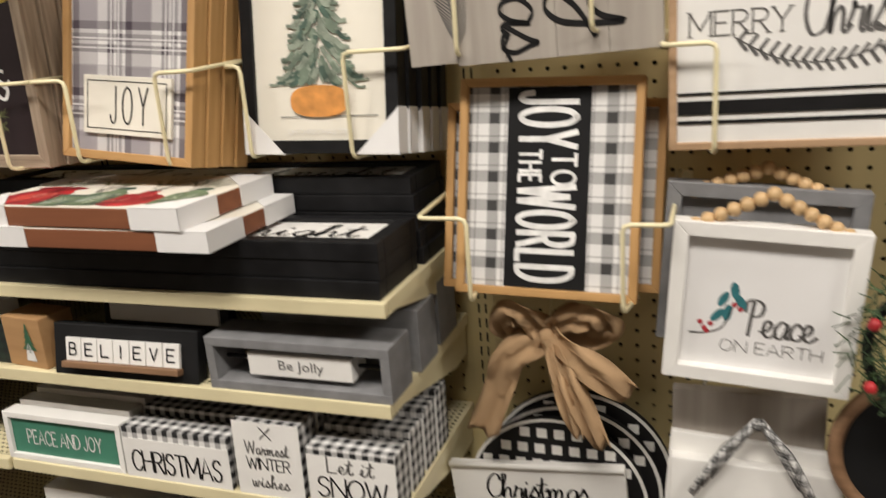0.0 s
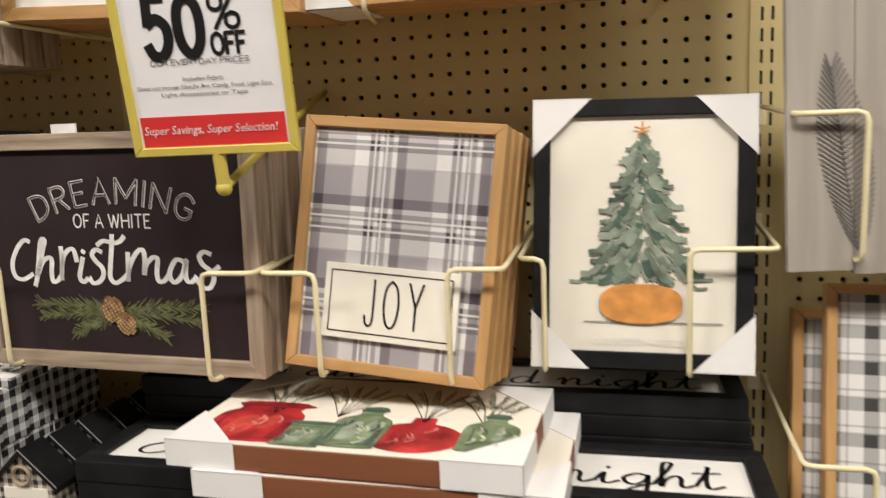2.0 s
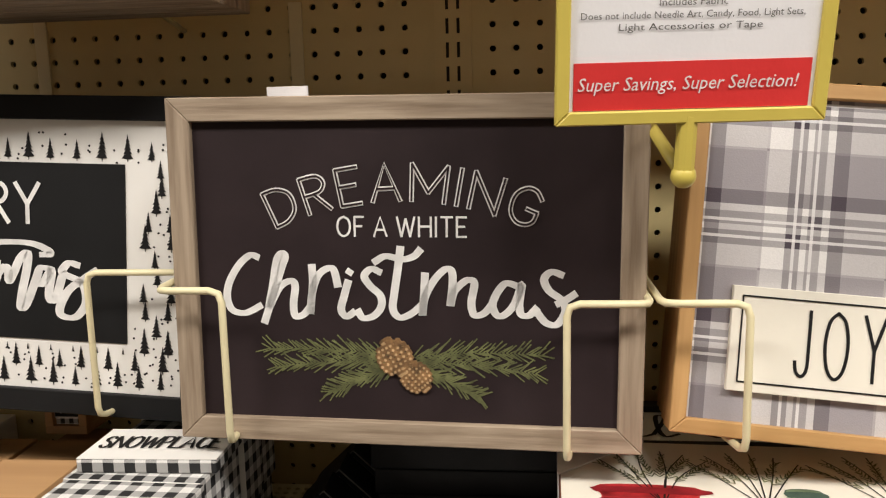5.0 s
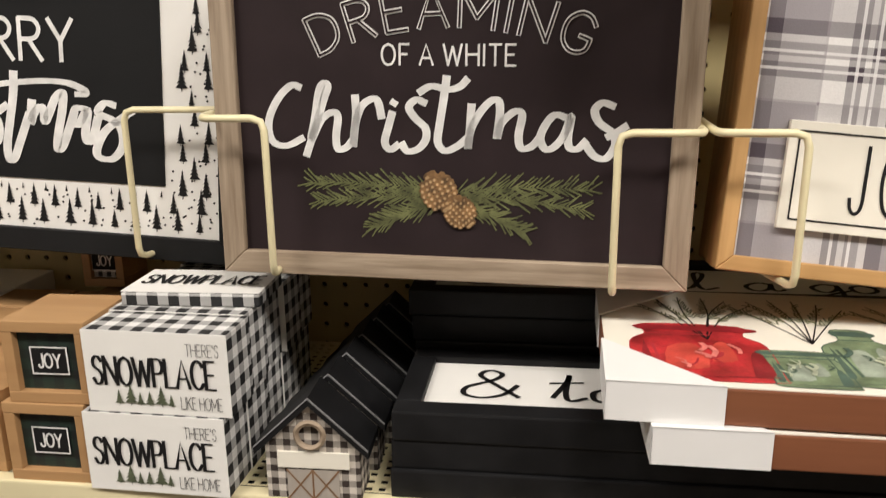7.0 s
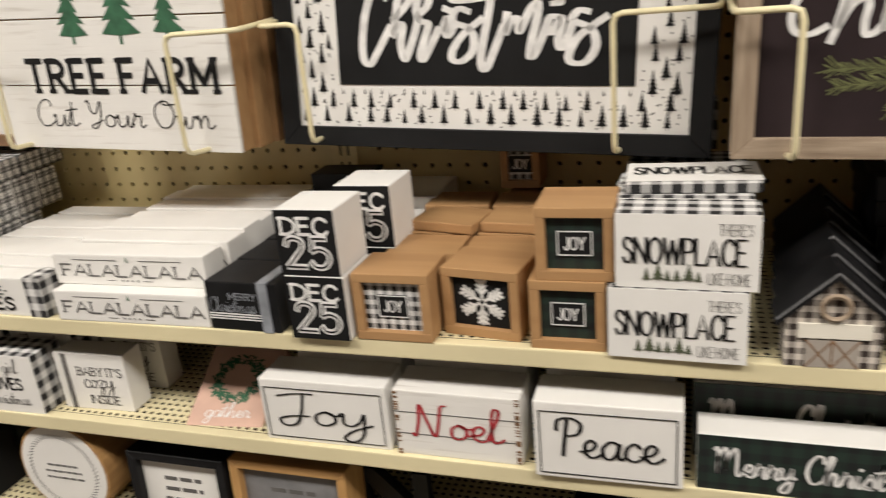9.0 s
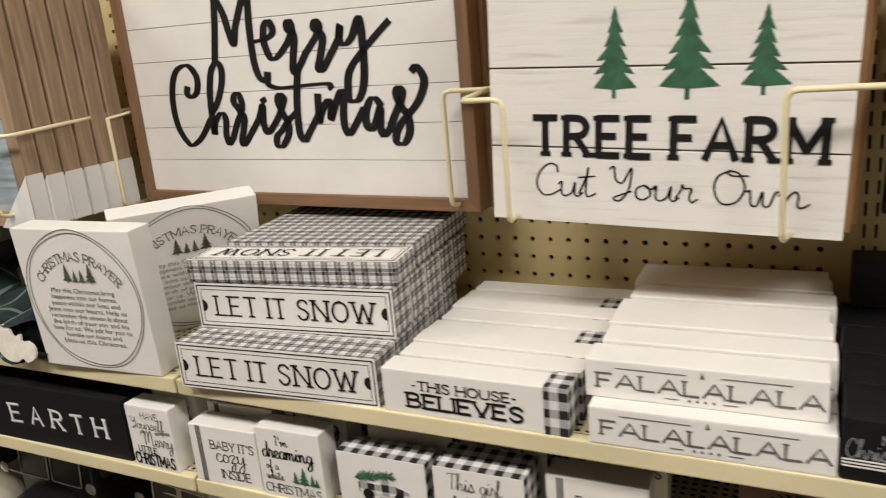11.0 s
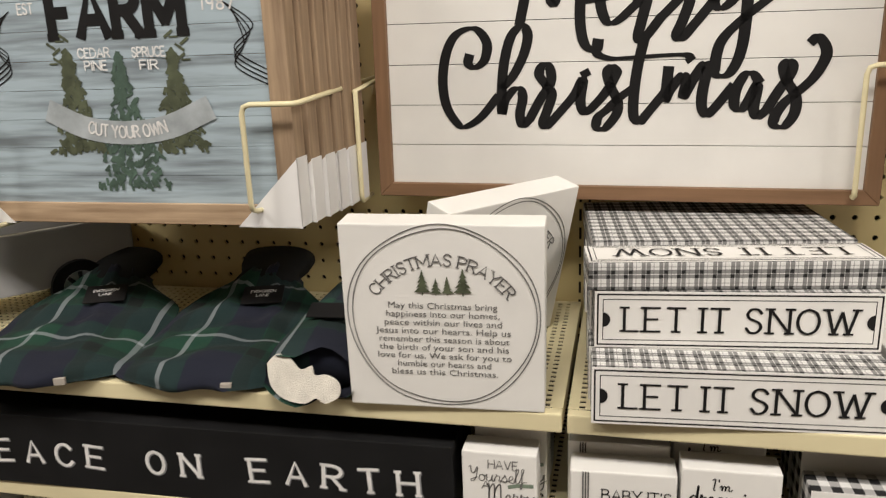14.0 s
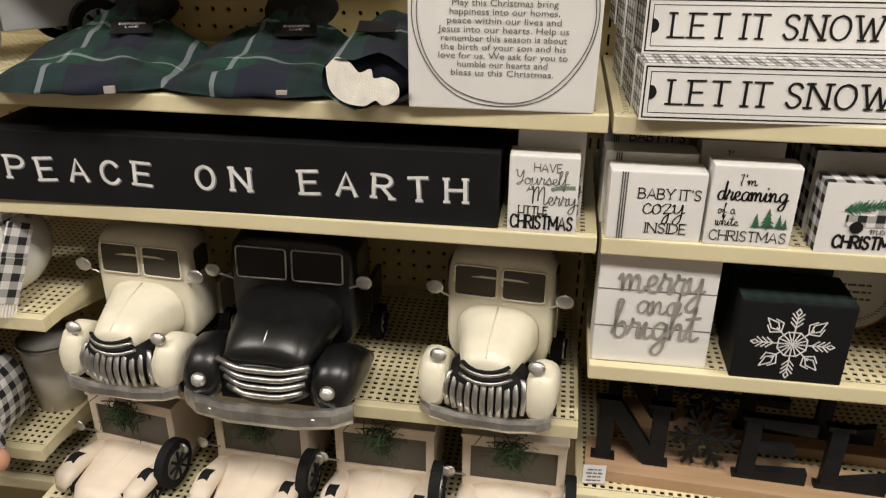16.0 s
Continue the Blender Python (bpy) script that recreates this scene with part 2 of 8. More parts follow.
    "ceramic": paint("white_ceramic", (0.76, 0.74, 0.70), 0.22, var=0.05, scale=12, grain=0.03),
    "blue_ink": paint("blue_green_ink", (0.03, 0.17, 0.19), 0.6, var=0.35),
    "floor": paint("vinyl_floor", (0.11, 0.095, 0.08), 0.35, var=0.12, scale=3, grain=0.05),
    "plain": paint("store_wall", (0.15, 0.125, 0.10), 0.7, var=0.06, scale=2),
    "ceil": paint("ceiling_panel", (0.55, 0.54, 0.52), 0.8, var=0.05, scale=4),
}


def glow(name, strength):
    m, n, l, p = nodes_of(name)
    p.inputs["Emission Color"].default_value = (1, 0.95, 0.86, 1)
    p.inputs["Emission Strength"].default_value = strength
    return m


M["glow"] = glow("lamp_diffuser", 3.0)


# ---- builders ----
def thing(name, m, label, category, group="", kind=""):
    ob = new(name)
    ob.empty_display_size = 0.02
    ob.matrix_world = m
    return tagged(ob, label, category, group, kind)


def part(name, bm, material, parent=None, label="", smooth=False):
    me = bpy.data.meshes.new(name)
    bm.to_mesh(me)
    bm.free()
    if smooth:
        me.polygons.foreach_set("use_smooth", [True] * len(me.polygons))
    me.materials.append(M[material])
    ob = new(name, me)
    ob.parent = parent
    if label:
        ob["label"] = label
    return ob


def box(x0, x1, y0, y1, z0, z1, bev=0.0, bm=None):
    bm = bm or bmesh.new()
    r = bmesh.ops.create_cube(bm, size=1, matrix=Matrix.LocRotScale(((x0 + x1) / 2, (y0 + y1) / 2, (z0 + z1) / 2), None, (x1 - x0, y1 - y0, z1 - z0)))
    if bev:
        edges = {e for v in r["verts"] for e in v.link_edges}
        bmesh.ops.bevel(bm, geom=list(edges), offset=bev, segments=2, affect="EDGES", profile=0.6)
    return bm


def poly(pts, y0, y1, bm=None):
    """A flat outline in x and z, given depth from y0 to y1."""
    bm = bm or bmesh.new()
    a = [bm.verts.new((x, y0, z)) for x, z in pts]
    b = [bm.verts.new((x, y1, z)) for x, z in pts]
    bm.faces.new(a)
    bm.faces.new(b[::-1])
    for i in range(len(pts)):
        j = (i + 1) % len(pts)
        bm.faces.new((a[j], a[i], b[i], b[j]))
    bmesh.ops.recalc_face_normals(bm, faces=bm.faces)
    return bm


def tube(pts, r, n=7, bm=None):
    """A round wire along points; corners are rounded off."""
    bm = bm or bmesh.new()
    pts = [Vector(p) for p in pts]
    way = [pts[0]]
    for a, b, c in zip(pts, pts[1:], pts[2:]):
        q = min(3.2 * r, (b - a).length * 0.45, (c - b).length * 0.45)
        s, e = b + (a - b).normalized() * q, b + (c - b).normalized() * q
        way += [s, s * 0.25 + b * 0.5 + e * 0.25, e]
    way.append(pts[-1])
    rings, side = [], None
    for i, p in enumerate(way):
        d = (way[min(i + 1, len(way) - 1)] - way[max(i - 1, 0)]).normalized()
        if side is None:
            side = d.cross(Vector((0.3, 0.5, 0.81))).normalized()
        side = (side - d * side.dot(d)).normalized()
        up = d.cross(side)
        rings.append([bm.verts.new(p + (side * math.cos(k * 2 * math.pi / n) + up * math.sin(k * 2 * math.pi / n)) * r) for k in range(n)])
    for p, q in zip(rings, rings[1:]):
        for k in range(n):
            bm.faces.new((p[k], p[(k + 1) % n], q[(k + 1) % n], q[k]))
    bm.faces.new(rings[0][::-1])
    bm.faces.new(rings[-1])
    return bm


def ball(c, r, squash=(1, 1, 1), seg=14, bm=None):
    bm = bm or bmesh.new()
    bmesh.ops.create_uvsphere(bm, u_segments=seg, v_segments=max(6, seg // 2 + 1), radius=1, matrix=Matrix.LocRotScale(c, None, (r * squash[0], r * squash[1], r * squash[2])))
    return bm


def disc(c, r, y0, y1, seg=40, bm=None):
    return poly([(c[0] + r * math.cos(i * 2 * math.pi / seg), c[1] + r * math.sin(i * 2 * math.pi / seg)) for i in range(seg)], y0, y1, bm)


# ---- lettering: letters as pen strokes, "~" marks a curved one ----
CAPS = {
    "A": (0.74, "0,0 .37,1 .74,0|.13,.34 .61,.34"), "B": (0.62, "0,0 0,1|~0,1 .40,.98 .52,.77 .40,.55 0,.53|~0,.53 .46,.5 .6,.27 .46,.03 0,0"),
    "C": (0.68, "~.66,.80 .50,.97 .28,.98 .08,.78 .02,.5 .08,.2 .28,.02 .50,.03 .67,.2"), "D": (0.68, "0,0 0,1|~0,1 .34,.97 .6,.78 .67,.5 .6,.22 .34,.03 0,0"),
    "E": (0.54, "0,0 0,1|0,1 .53,1|0,.52 .44,.52|0,0 .54,0"), "F": (0.52, "0,0 0,1|0,1 .52,1|0,.52 .42,.52"),
    "G": (0.72, "~.68,.80 .50,.97 .28,.98 .08,.78 .02,.5 .08,.2 .28,.02 .52,.03 .68,.18 .69,.42|.42,.44 .70,.44"), "H": (0.68, "0,0 0,1|.68,0 .68,1|0,.52 .68,.52"),
    "I": (0.06, ".03,0 .03,1"), "J": (0.44, "~.42,1 .42,.5 .40,.12 .24,0 .06,.06 0,.22"), "L": (0.50, "0,1 0,0|0,0 .50,0"),
    "M": (0.86, "0,0 0,1|0,1 .43,.25|.43,.25 .86,1|.86,1 .86,0"), "N": (0.70, "0,0 0,1|0,1 .70,0|.70,0 .70,1"),
    "O": (0.76, "~.38,1 .12,.86 .01,.5 .12,.14 .38,0 .64,.14 .75,.5 .64,.86 .38,1"), "P": (0.58, "0,0 0,1|~0,1 .42,.97 .57,.74 .42,.5 0,.47"),
    "R": (0.62, "0,0 0,1|~0,1 .42,.97 .57,.75 .42,.53 0,.5|.26,.5 .62,0"), "S": (0.58, "~.54,.82 .42,.97 .20,.98 .06,.80 .14,.60 .42,.46 .54,.26 .42,.04 .18,.01 .02,.2"),
    "T": (0.64, ".32,0 .32,1|0,1 .64,1"), "U": (0.66, "~0,1 0,.45 .06,.12 .33,0 .6,.12 .66,.45 .66,1"), "V": (0.70, "0,1 .35,0|.35,0 .70,1"),
    "W": (1.0, "0,1 .25,0|.25,0 .5,.9|.5,.9 .75,0|.75,0 1,1"), "Y": (0.68, "0,1 .34,.48|.68,1 .34,.48|.34,.48 .34,0"), "X": (0.66, "0,0 .66,1|0,1 .66,0"),
    "K": (0.64, "0,0 0,1|.6,1 0,.42|.2,.6 .64,0"), "Z": (0.6, "0,1 .6,1|.6,1 0,0|0,0 .6,0"),
    "0": (0.6, "~.30,1 .08,.82 .02,.5 .08,.18 .30,0 .52,.18 .58,.5 .52,.82 .30,1"), "1": (0.3, ".02,.8 .2,1|.2,1 .2,0"), "2": (0.58, "~.04,.74 .12,.94 .30,1 .50,.90 .50,.66 .30,.36 .04,.02|.04,0 .58,0"),
    "5": (0.58, ".50,1 .12,1|.12,1 .08,.56|~.08,.56 .30,.64 .52,.5 .54,.24 .38,.02 .14,.02 .02,.18"), "7": (0.5, "0,1 .5,1|.5,1 .18,0"), "8": (0.56, "~.28,1 .08,.88 .12,.62 .28,.53 .48,.36 .48,.1 .28,0 .08,.1 .08,.36 .28,.53 .46,.66 .48,.88 .28,1"),
    "9": (0.54, "~.50,.72 .34,.46 .08,.56 .06,.86 .26,1 .48,.88 .50,.6 .40,.0"), "'": (0.08, ".05,1 .03,.76"), "-": (0.3, ".02,.45 .28,.45"), ".": (0.1, ".05,0 .05,.06"), "%": (0.8, "~.2,1 .05,.9 .05,.65 .2,.55 .35,.65 .35,.9 .2,1|~.6,.45 .45,.35 .45,.1 .6,0 .75,.1 .75,.35 .6,.45|.66,1 .14,0"),
    "&": (0.8, "~.74,.06 .5,.4 .24,.8 .36,1 .52,.86 .4,.62 .1,.36 .08,.1 .3,0 .56,.14 .72,.46"), "!": (0.1, ".05,1 .05,.3|.05,.06 .05,0"),
}
LOW = {
    "a": (0.50, "~.40,.40 .24,.46 .06,.28 .08,.06 .22,.0 .36,.16 .42,.42 .39,.12 .45,.01 .56,.10"), "b": (0.44, "~-.04,.1 .14,.7 .2,.98 .08,.95 .04,.4 .06,.04 .24,.0 .36,.2 .26,.42 .1,.28"),
    "c": (0.40, "~.36,.36 .24,.46 .08,.32 .06,.1 .2,.0 .34,.04 .46,.14"), "d": (0.52, "~.38,.40 .22,.46 .06,.28 .08,.06 .22,.0 .36,.18 .46,.98 .40,.2 .45,.01 .57,.10"),
    "e": (0.40, "~-.04,.14 .2,.2 .30,.36 .2,.46 .08,.34 .08,.12 .2,0 .34,.04 .46,.14"), "f": (0.34, "~-.02,.1 .2,.7 .26,.98 .14,.94 .14,.2 .12,-.3 .04,-.36 .06,-.1 .2,.1 .4,.14"),
    "g": (0.48, "~.40,.40 .24,.46 .06,.28 .10,.06 .24,.02 .38,.2 .42,.42 .38,-.2 .22,-.44 .06,-.34 .2,-.12 .54,.12"), "h": (0.54, "~-.04,.1 .16,.66 .24,.98 .12,.98 .08,.5 .06,.0 .14,.28 .28,.45 .36,.34 .35,.08 .42,.0 .56,.12"),
    "i": (0.28, "~-.04,.1 .10,.44 .08,.10 .16,0 .32,.12|~.15,.64 .17,.69"), "j": (0.26, "~.0,.1 .14,.44 .12,-.2 .0,-.42 -.12,-.3 .1,-.04 .3,.12|~.19,.64 .2,.69"), "k": (0.46, "~-.04,.1 .16,.66 .22,.98 .1,.95 .06,.0 .1,.2 .3,.44 .34,.3 .14,.22 .34,.0 .5,.12"),
    "l": (0.28, "~-.04,.1 .18,.7 .22,.98 .10,.95 .06,.3 .12,.0 .32,.12"), "m": (0.76, "~-.04,.32 .06,.45 .08,.0 .12,.24 .24,.45 .31,.34 .30,.0 .34,.24 .48,.45 .56,.34 .55,.08 .62,.0 .78,.12"),
    "n": (0.54, "~-.04,.32 .06,.45 .08,.0 .12,.24 .26,.45 .34,.34 .33,.08 .41,.0 .56,.12"), "o": (0.44, "~.22,.45 .06,.32 .06,.08 .2,.0 .36,.14 .34,.36 .22,.45 .34,.34 .48,.36"),
    "p": (0.46, "~-.04,.2 .08,.46 .06,-.42 .08,.2 .22,.45 .38,.34 .34,.06 .16,.02 .3,.04 .5,.12"), "r": (0.40, "~-.04,.1 .08,.36 .10,.52 .15,.41 .30,.40 .26,.12 .32,.0 .44,.10"),
    "s": (0.38, "~-.06,.08 .14,.38 .20,.52 .24,.40 .32,.18 .24,.01 .08,.02 .06,.1 .22,.04 .44,.12"), "t": (0.34, "~-.04,.1 .14,.66 .18,.92 .12,.3 .16,.01 .36,.12|-.06,.60 .34,.66"),
    "u": (0.52, "~-.02,.36 .06,.44 .05,.1 .14,.0 .3,.12 .38,.44 .37,.1 .44,.0 .56,.12"), "v": (0.44, "~-.02,.4 .06,.42 .14,.0 .32,.42 .46,.36"), "w": (0.66, "~-.02,.40 .05,.42 .08,.04 .2,.02 .3,.42 .32,.04 .44,.02 .56,.42 .68,.36"),
    "y": (0.48, "~-.02,.36 .06,.44 .06,.14 .18,.06 .32,.2 .40,.45 .36,-.2 .2,-.45 .04,-.36 .2,-.1 .52,.12"), "z": (0.42, "~0,.38 .14,.46 .32,.42 .06,.02 .26,.06 .22,-.36 .04,-.42 .12,-.12 .46,.12"),
    "C": (0.60, "~.56,.76 .52,.96 .34,1 .12,.74 .04,.34 .18,.02 .40,.02 .64,.2"), "M": (1.0, "~.02,.9 .1,1 .14,.8 .12,.02 .14,.6 .36,1 .44,.8 .42,.2 .46,.6 .70,1 .78,.8 .78,.1 .86,.0 1.0,.14"),
    "N": (0.82, "~.0,.06 .08,.02 .16,.5 .2,.98 .34,.5 .5,.02 .6,.5 .66,.94 .78,1"), "J": (0.56, "~.0,.86 .3,.96 .6,.98|~.44,.98 .38,.4 .28,.0 .08,-.1 .0,.1 .2,.22 .5,.26"), "P": (0.62, "~.2,.0 .26,.6 .3,.94|~.06,.66 .1,.92 .36,1 .6,.86 .54,.6 .28,.52"),
    "Y": (0.56, "~.0,.9 .1,.98 .14,.6 .3,.5 .5,.96 .44,.3 .24,-.06 .1,.02 .5,.24"), "O": (0.72, "~.36,1 .1,.8 .04,.4 .2,.02 .5,.08 .66,.5 .52,.92 .3,.96 .4,.84 .72,.86"), "T": (0.6, "~0,.86 .2,.98 .66,.94|~.36,.95 .3,.5 .26,.02"),
    "H": (0.74, "~.1,.96 .12,.5 .1,.02|~.6,1 .56,.5 .6,.0|~.0,.44 .3,.54 .7,.5"), "I": (0.3, "~.0,.9 .2,.96 .1,.1 .2,.0"), "B": (0.6, "~.1,.0 .14,.5 .16,.96 .4,1 .5,.8 .2,.54 .54,.4 .5,.08 .1,.0"), "F": (0.6, "~.0,.9 .6,.98|~.3,.94 .22,.02|.1,.5 .45,.52"),
}

# round brush hand
BRUSH = {
    "C": (0.65, "~.57,.97 .43,1.00 .22,.82 .04,.51 .00,.24 .09,.04 .32,.00 .59,.13"),
    "h": (0.81, "~.00,-.15 .18,.35 .33,.79 .40,.98 .34,1.04 .25,.91 .16,.45 .09,.11 .28,.45 .48,.57 .56,.48 .52,.17 .55,-.04 .69,-.01 .79,.10"),
    "r": (0.54, "~.05,.83 .06,.56 .03,.27 .00,-.00 .04,.35 .15,.66 .32,.79 .43,.76 .49,.50"),
    "i": (0.29, "~.13,.57 .06,.33 .00,.09 .09,-.03 .22,.05|~.15,.72 .17,.75"),
    "s": (0.30, "~.39,.74 .24,.79 .12,.67 .22,.50 .39,.34 .40,.15 .27,-.01 .09,-.05 .00,.07"),
    "t": (0.80, "~.44,1.15 .39,.78 .33,.40 .30,.11 .42,-.03 .61,.04 .77,.17|~.00,.91 .19,1.01 .47,.96 .66,1.01 .77,1.12"),
    "m": (1.17, "~.05,.71 .03,.36 .00,.01 .04,.31 .19,.60 .37,.79 .49,.78 .51,.56 .47,.19 .53,.42 .68,.58 .79,.63 .87,.56 .82,.24 .87,.04 1.03,.07 1.16,.22"),
    "a": (0.74, "~.42,.53 .22,.58 .07,.41 .00,.20 .08,.04 .21,.06 .37,.25 .48,.58 .44,.25 .47,.07 .60,.05 .72,.17"),
    "S": (0.60, "~.39,.73 .22,.78 .10,.66 .18,.47 .38,.32 .45,.13 .32,-.09 .14,-.07 .00,.09|~.32,.25 .47,.33 .60,.42"),
}
# curly hand with thick downstrokes
CURL = {
    "C": (0.63, "~.29,.72 .28,.65 .35,.61 .45,.68 .48,.84 .40,.97 .29,1.00 .14,.93 .04,.74 .00,.46 .04,.20 .16,.02 .25,.00 .41,.10 .58,.30"),
    "h": (0.30, "~.01,.40 .12,.52 .23,.73 .27,.92 .21,1.01 .10,.91 .03,.67 .00,.39 .00,.14 .03,.26 .12,.37 .19,.38 .22,.29 .19,.13 .22,.01 .30,.09"),
    "r": (0.29, "~.00,.09 .11,.29 .20,.43 .21,.54 .17,.62 .11,.60 .09,.52 .16,.42 .22,.33 .18,.18 .13,.04 .17,.00 .29,.13"),
    "i": (0.34, "~.00,.13 .16,.32 .24,.47 .22,.26 .26,.14 .34,.19|~.26,.54 .27,.52"),
    "s": (0.03, "~.00,.19 .13,.34 .22,.50 .23,.55 .18,.59 .14,.53 .18,.39 .25,.25 .24,.12 .13,-.02 .05,-.01 .06,.09 .15,.17 .26,.28 .41,.39"),
    "t": (0.68, "~.46,.86 .41,.62 .38,.36 .38,.11 .44,.04 .50,.11 .67,.33|~.01,.84 .00,.75 .04,.70 .17,.67 .44,.68 .65,.69 .85,.69 .90,.65"),
    "m": (0.65, "~.02,.56 .01,.41 .00,.26 .03,.33 .10,.44 .16,.50 .19,.44 .17,.29 .21,.36 .28,.50 .35,.60 .38,.55 .35,.34 .35,.19 .40,.11 .48,.19 .62,.38"),
    "a": (0.30, "~.21,.43 .15,.50 .08,.49 .01,.36 .00,.21 .06,.16 .12,.23 .20,.40 .18,.18 .22,.09 .30,.16"),
    "S": (0.48, "~.00,.16 .09,.33 .18,.48 .20,.57 .16,.61 .12,.56 .16,.43 .25,.28 .25,.12 .17,-.00 .08,.01 .08,.10 .16,.23 .28,.34 .40,.47 .48,.64 .47,.74 .40,.83 .35,.79"),
}
CURL_M = {
    "M": (0.61, "~.13,1.00 .08,.67 .00,.27|~.11,.98 .22,.78 .31,.43 .39,.65 .59,.99 .57,.59 .57,.24 .62,.05 .72,.00 .74,.08"),
    "e": (0.47, "~.00,.44 .20,.47 .28,.54 .24,.64 .17,.60 .14,.43 .20,.26 .30,.26 .47,.41"),
    "r": (0.21, "~.00,.41 .07,.53 .05,.62 .01,.60 .02,.53 .09,.47 .05,.27 .02,.11 .07,.09 .21,.27"),
    "R": (0.46, "~.00,.27 .18,.46 .22,.55 .18,.60 .15,.53 .25,.44 .20,.25 .15,.12 .20,.09 .31,.22 .46,.41"),
    "y": (0.61, "~.00,.41 .03,.54 .00,.40 .06,.34 .16,.41 .27,.59 .28,.22 .25,-.06 .17,-.23 .07,-.25 .04,-.17 .08,.05 .24,.23 .47,.42 .61,.53"),
}
# narrow slanted brush hand
SWIFT = {
    "C": (0.47, "~.40,.90 .29,1.00 .17,.95 .06,.67 .00,.31 .01,.07 .10,.00 .20,.13 .44,.51"),
    "h": (0.33, "~.02,.62 .14,.71 .32,.92 .35,1.05 .26,1.11 .13,.96 .06,.67 .00,.39 .05,.49 .11,.55 .16,.51 .12,.28 .16,.09 .21,.11 .33,.40"),
    "r": (0.42, "~.00,.40 .06,.61 .04,.73 .07,.87 .15,.93 .23,.89 .19,.76 .07,.66 .10,.58 .21,.54 .15,.35 .08,.14 .11,.06 .18,.15 .36,.47"),
    "i": (0.13, "~.00,.47 .07,.62 .04,.42 .09,.39 .19,.55|~.03,.74 .10,.71"),
    "s": (-0.00, "~.25,.69 .11,.73 .02,.65 .04,.55 .21,.49 .31,.38 .29,.17 .13,.04 .00,.07 .02,.21 .18,.41 .43,.59"),
    "t": (0.75, "~.56,.98 .54,.74 .47,.41 .41,.11 .43,-.06 .50,-.04 .58,.14 .73,.49|~.00,.93 .03,.84 .24,.83 .57,.87 .95,.90 1.26,.89 1.46,.82 1.49,.77 1.38,.76"),
    "m": (0.56, "~.03,.65 .00,.40 .05,.51 .13,.59 .18,.56 .19,.42 .25,.51 .35,.71 .45,.77 .43,.57 .36,.28 .34,.10 .42,.15 .56,.48"),
    "a": (0.30, "~.18,.59 .05,.59 .00,.43 .08,.41 .20,.58 .16,.31 .18,.21 .25,.24 .33,.48"),
    "S": (0.48, "~.25,.65 .13,.67 .04,.58 .08,.53 .23,.47 .33,.37 .34,.18 .21,.02 .04,.02 .00,.12 .12,.34 .34,.50 .48,.59"),
}


def smooth_line(pts, steps=6):
    out = []
    q = [pts[0]] + pts + [pts[-1]]
    for a, b, c, d in zip(q, q[1:], q[2:], q[3:]):
        for k in range(steps):
            t = k / steps
            out.append(tuple(0.5 * (2 * b[i] + (c[i] - a[i]) * t + (2 * a[i] - 5 * b[i] + 4 * c[i] - d[i]) * t * t + (3 * b[i] - a[i] - 3 * c[i] + d[i]) * t ** 3) for i in (0, 1)))
    return out + [pts[-1]]


def strokes_of(text, font, gap):
    """Pen strokes of a line of unit height, and its length."""
    x, out = 0.0, []
    for ch in text:
        if ch == " ":
            x += 0.34
            continue
        w, spec = font.get(ch) or CAPS.get(ch.upper(), (0.3, ".02,.45 .28,.45"))
        for s in spec.split("|"):
            curved = s.startswith("~")
            pts = [tuple(float(v) for v in p.split(",")) for p in s.lstrip("~").split()]
            pts = smooth_line(pts) if curved else pts
            out.append(([(px + x, pz) for px, pz in pts], curved))
        x += w + gap
    return out, x - gap


def ribbon(bm, pts, w, y, thin):
    """A flat pen line; downstrokes are wide and others thin."""
    left, right, n = [], [], len(pts)
    for i in range(n):
        a, b = pts[max(i - 1, 0)], pts[min(i + 1, n - 1)]
        dx, dz = b[0] - a[0], b[1] - a[1]
        d = math.hypot(dx, dz) or 1e-9
        k = w / 2 * (thin + (1 - thin) * abs(dz) / d)
        nx, nz = -dz / d * k, dx / d * k
        e = w * 0.25 * (1 if i == n - 1 else -1 if i == 0 else 0)
        px, pz = pts[i][0] + dx / d * e, pts[i][1] + dz / d * e
        left.append(bm.verts.new((px + nx, y, pz + nz)))
        right.append(bm.verts.new((px - nx, y, pz - nz)))
    for i in range(n - 1):
        bm.faces.new((right[i], right[i + 1], left[i + 1], left[i]))


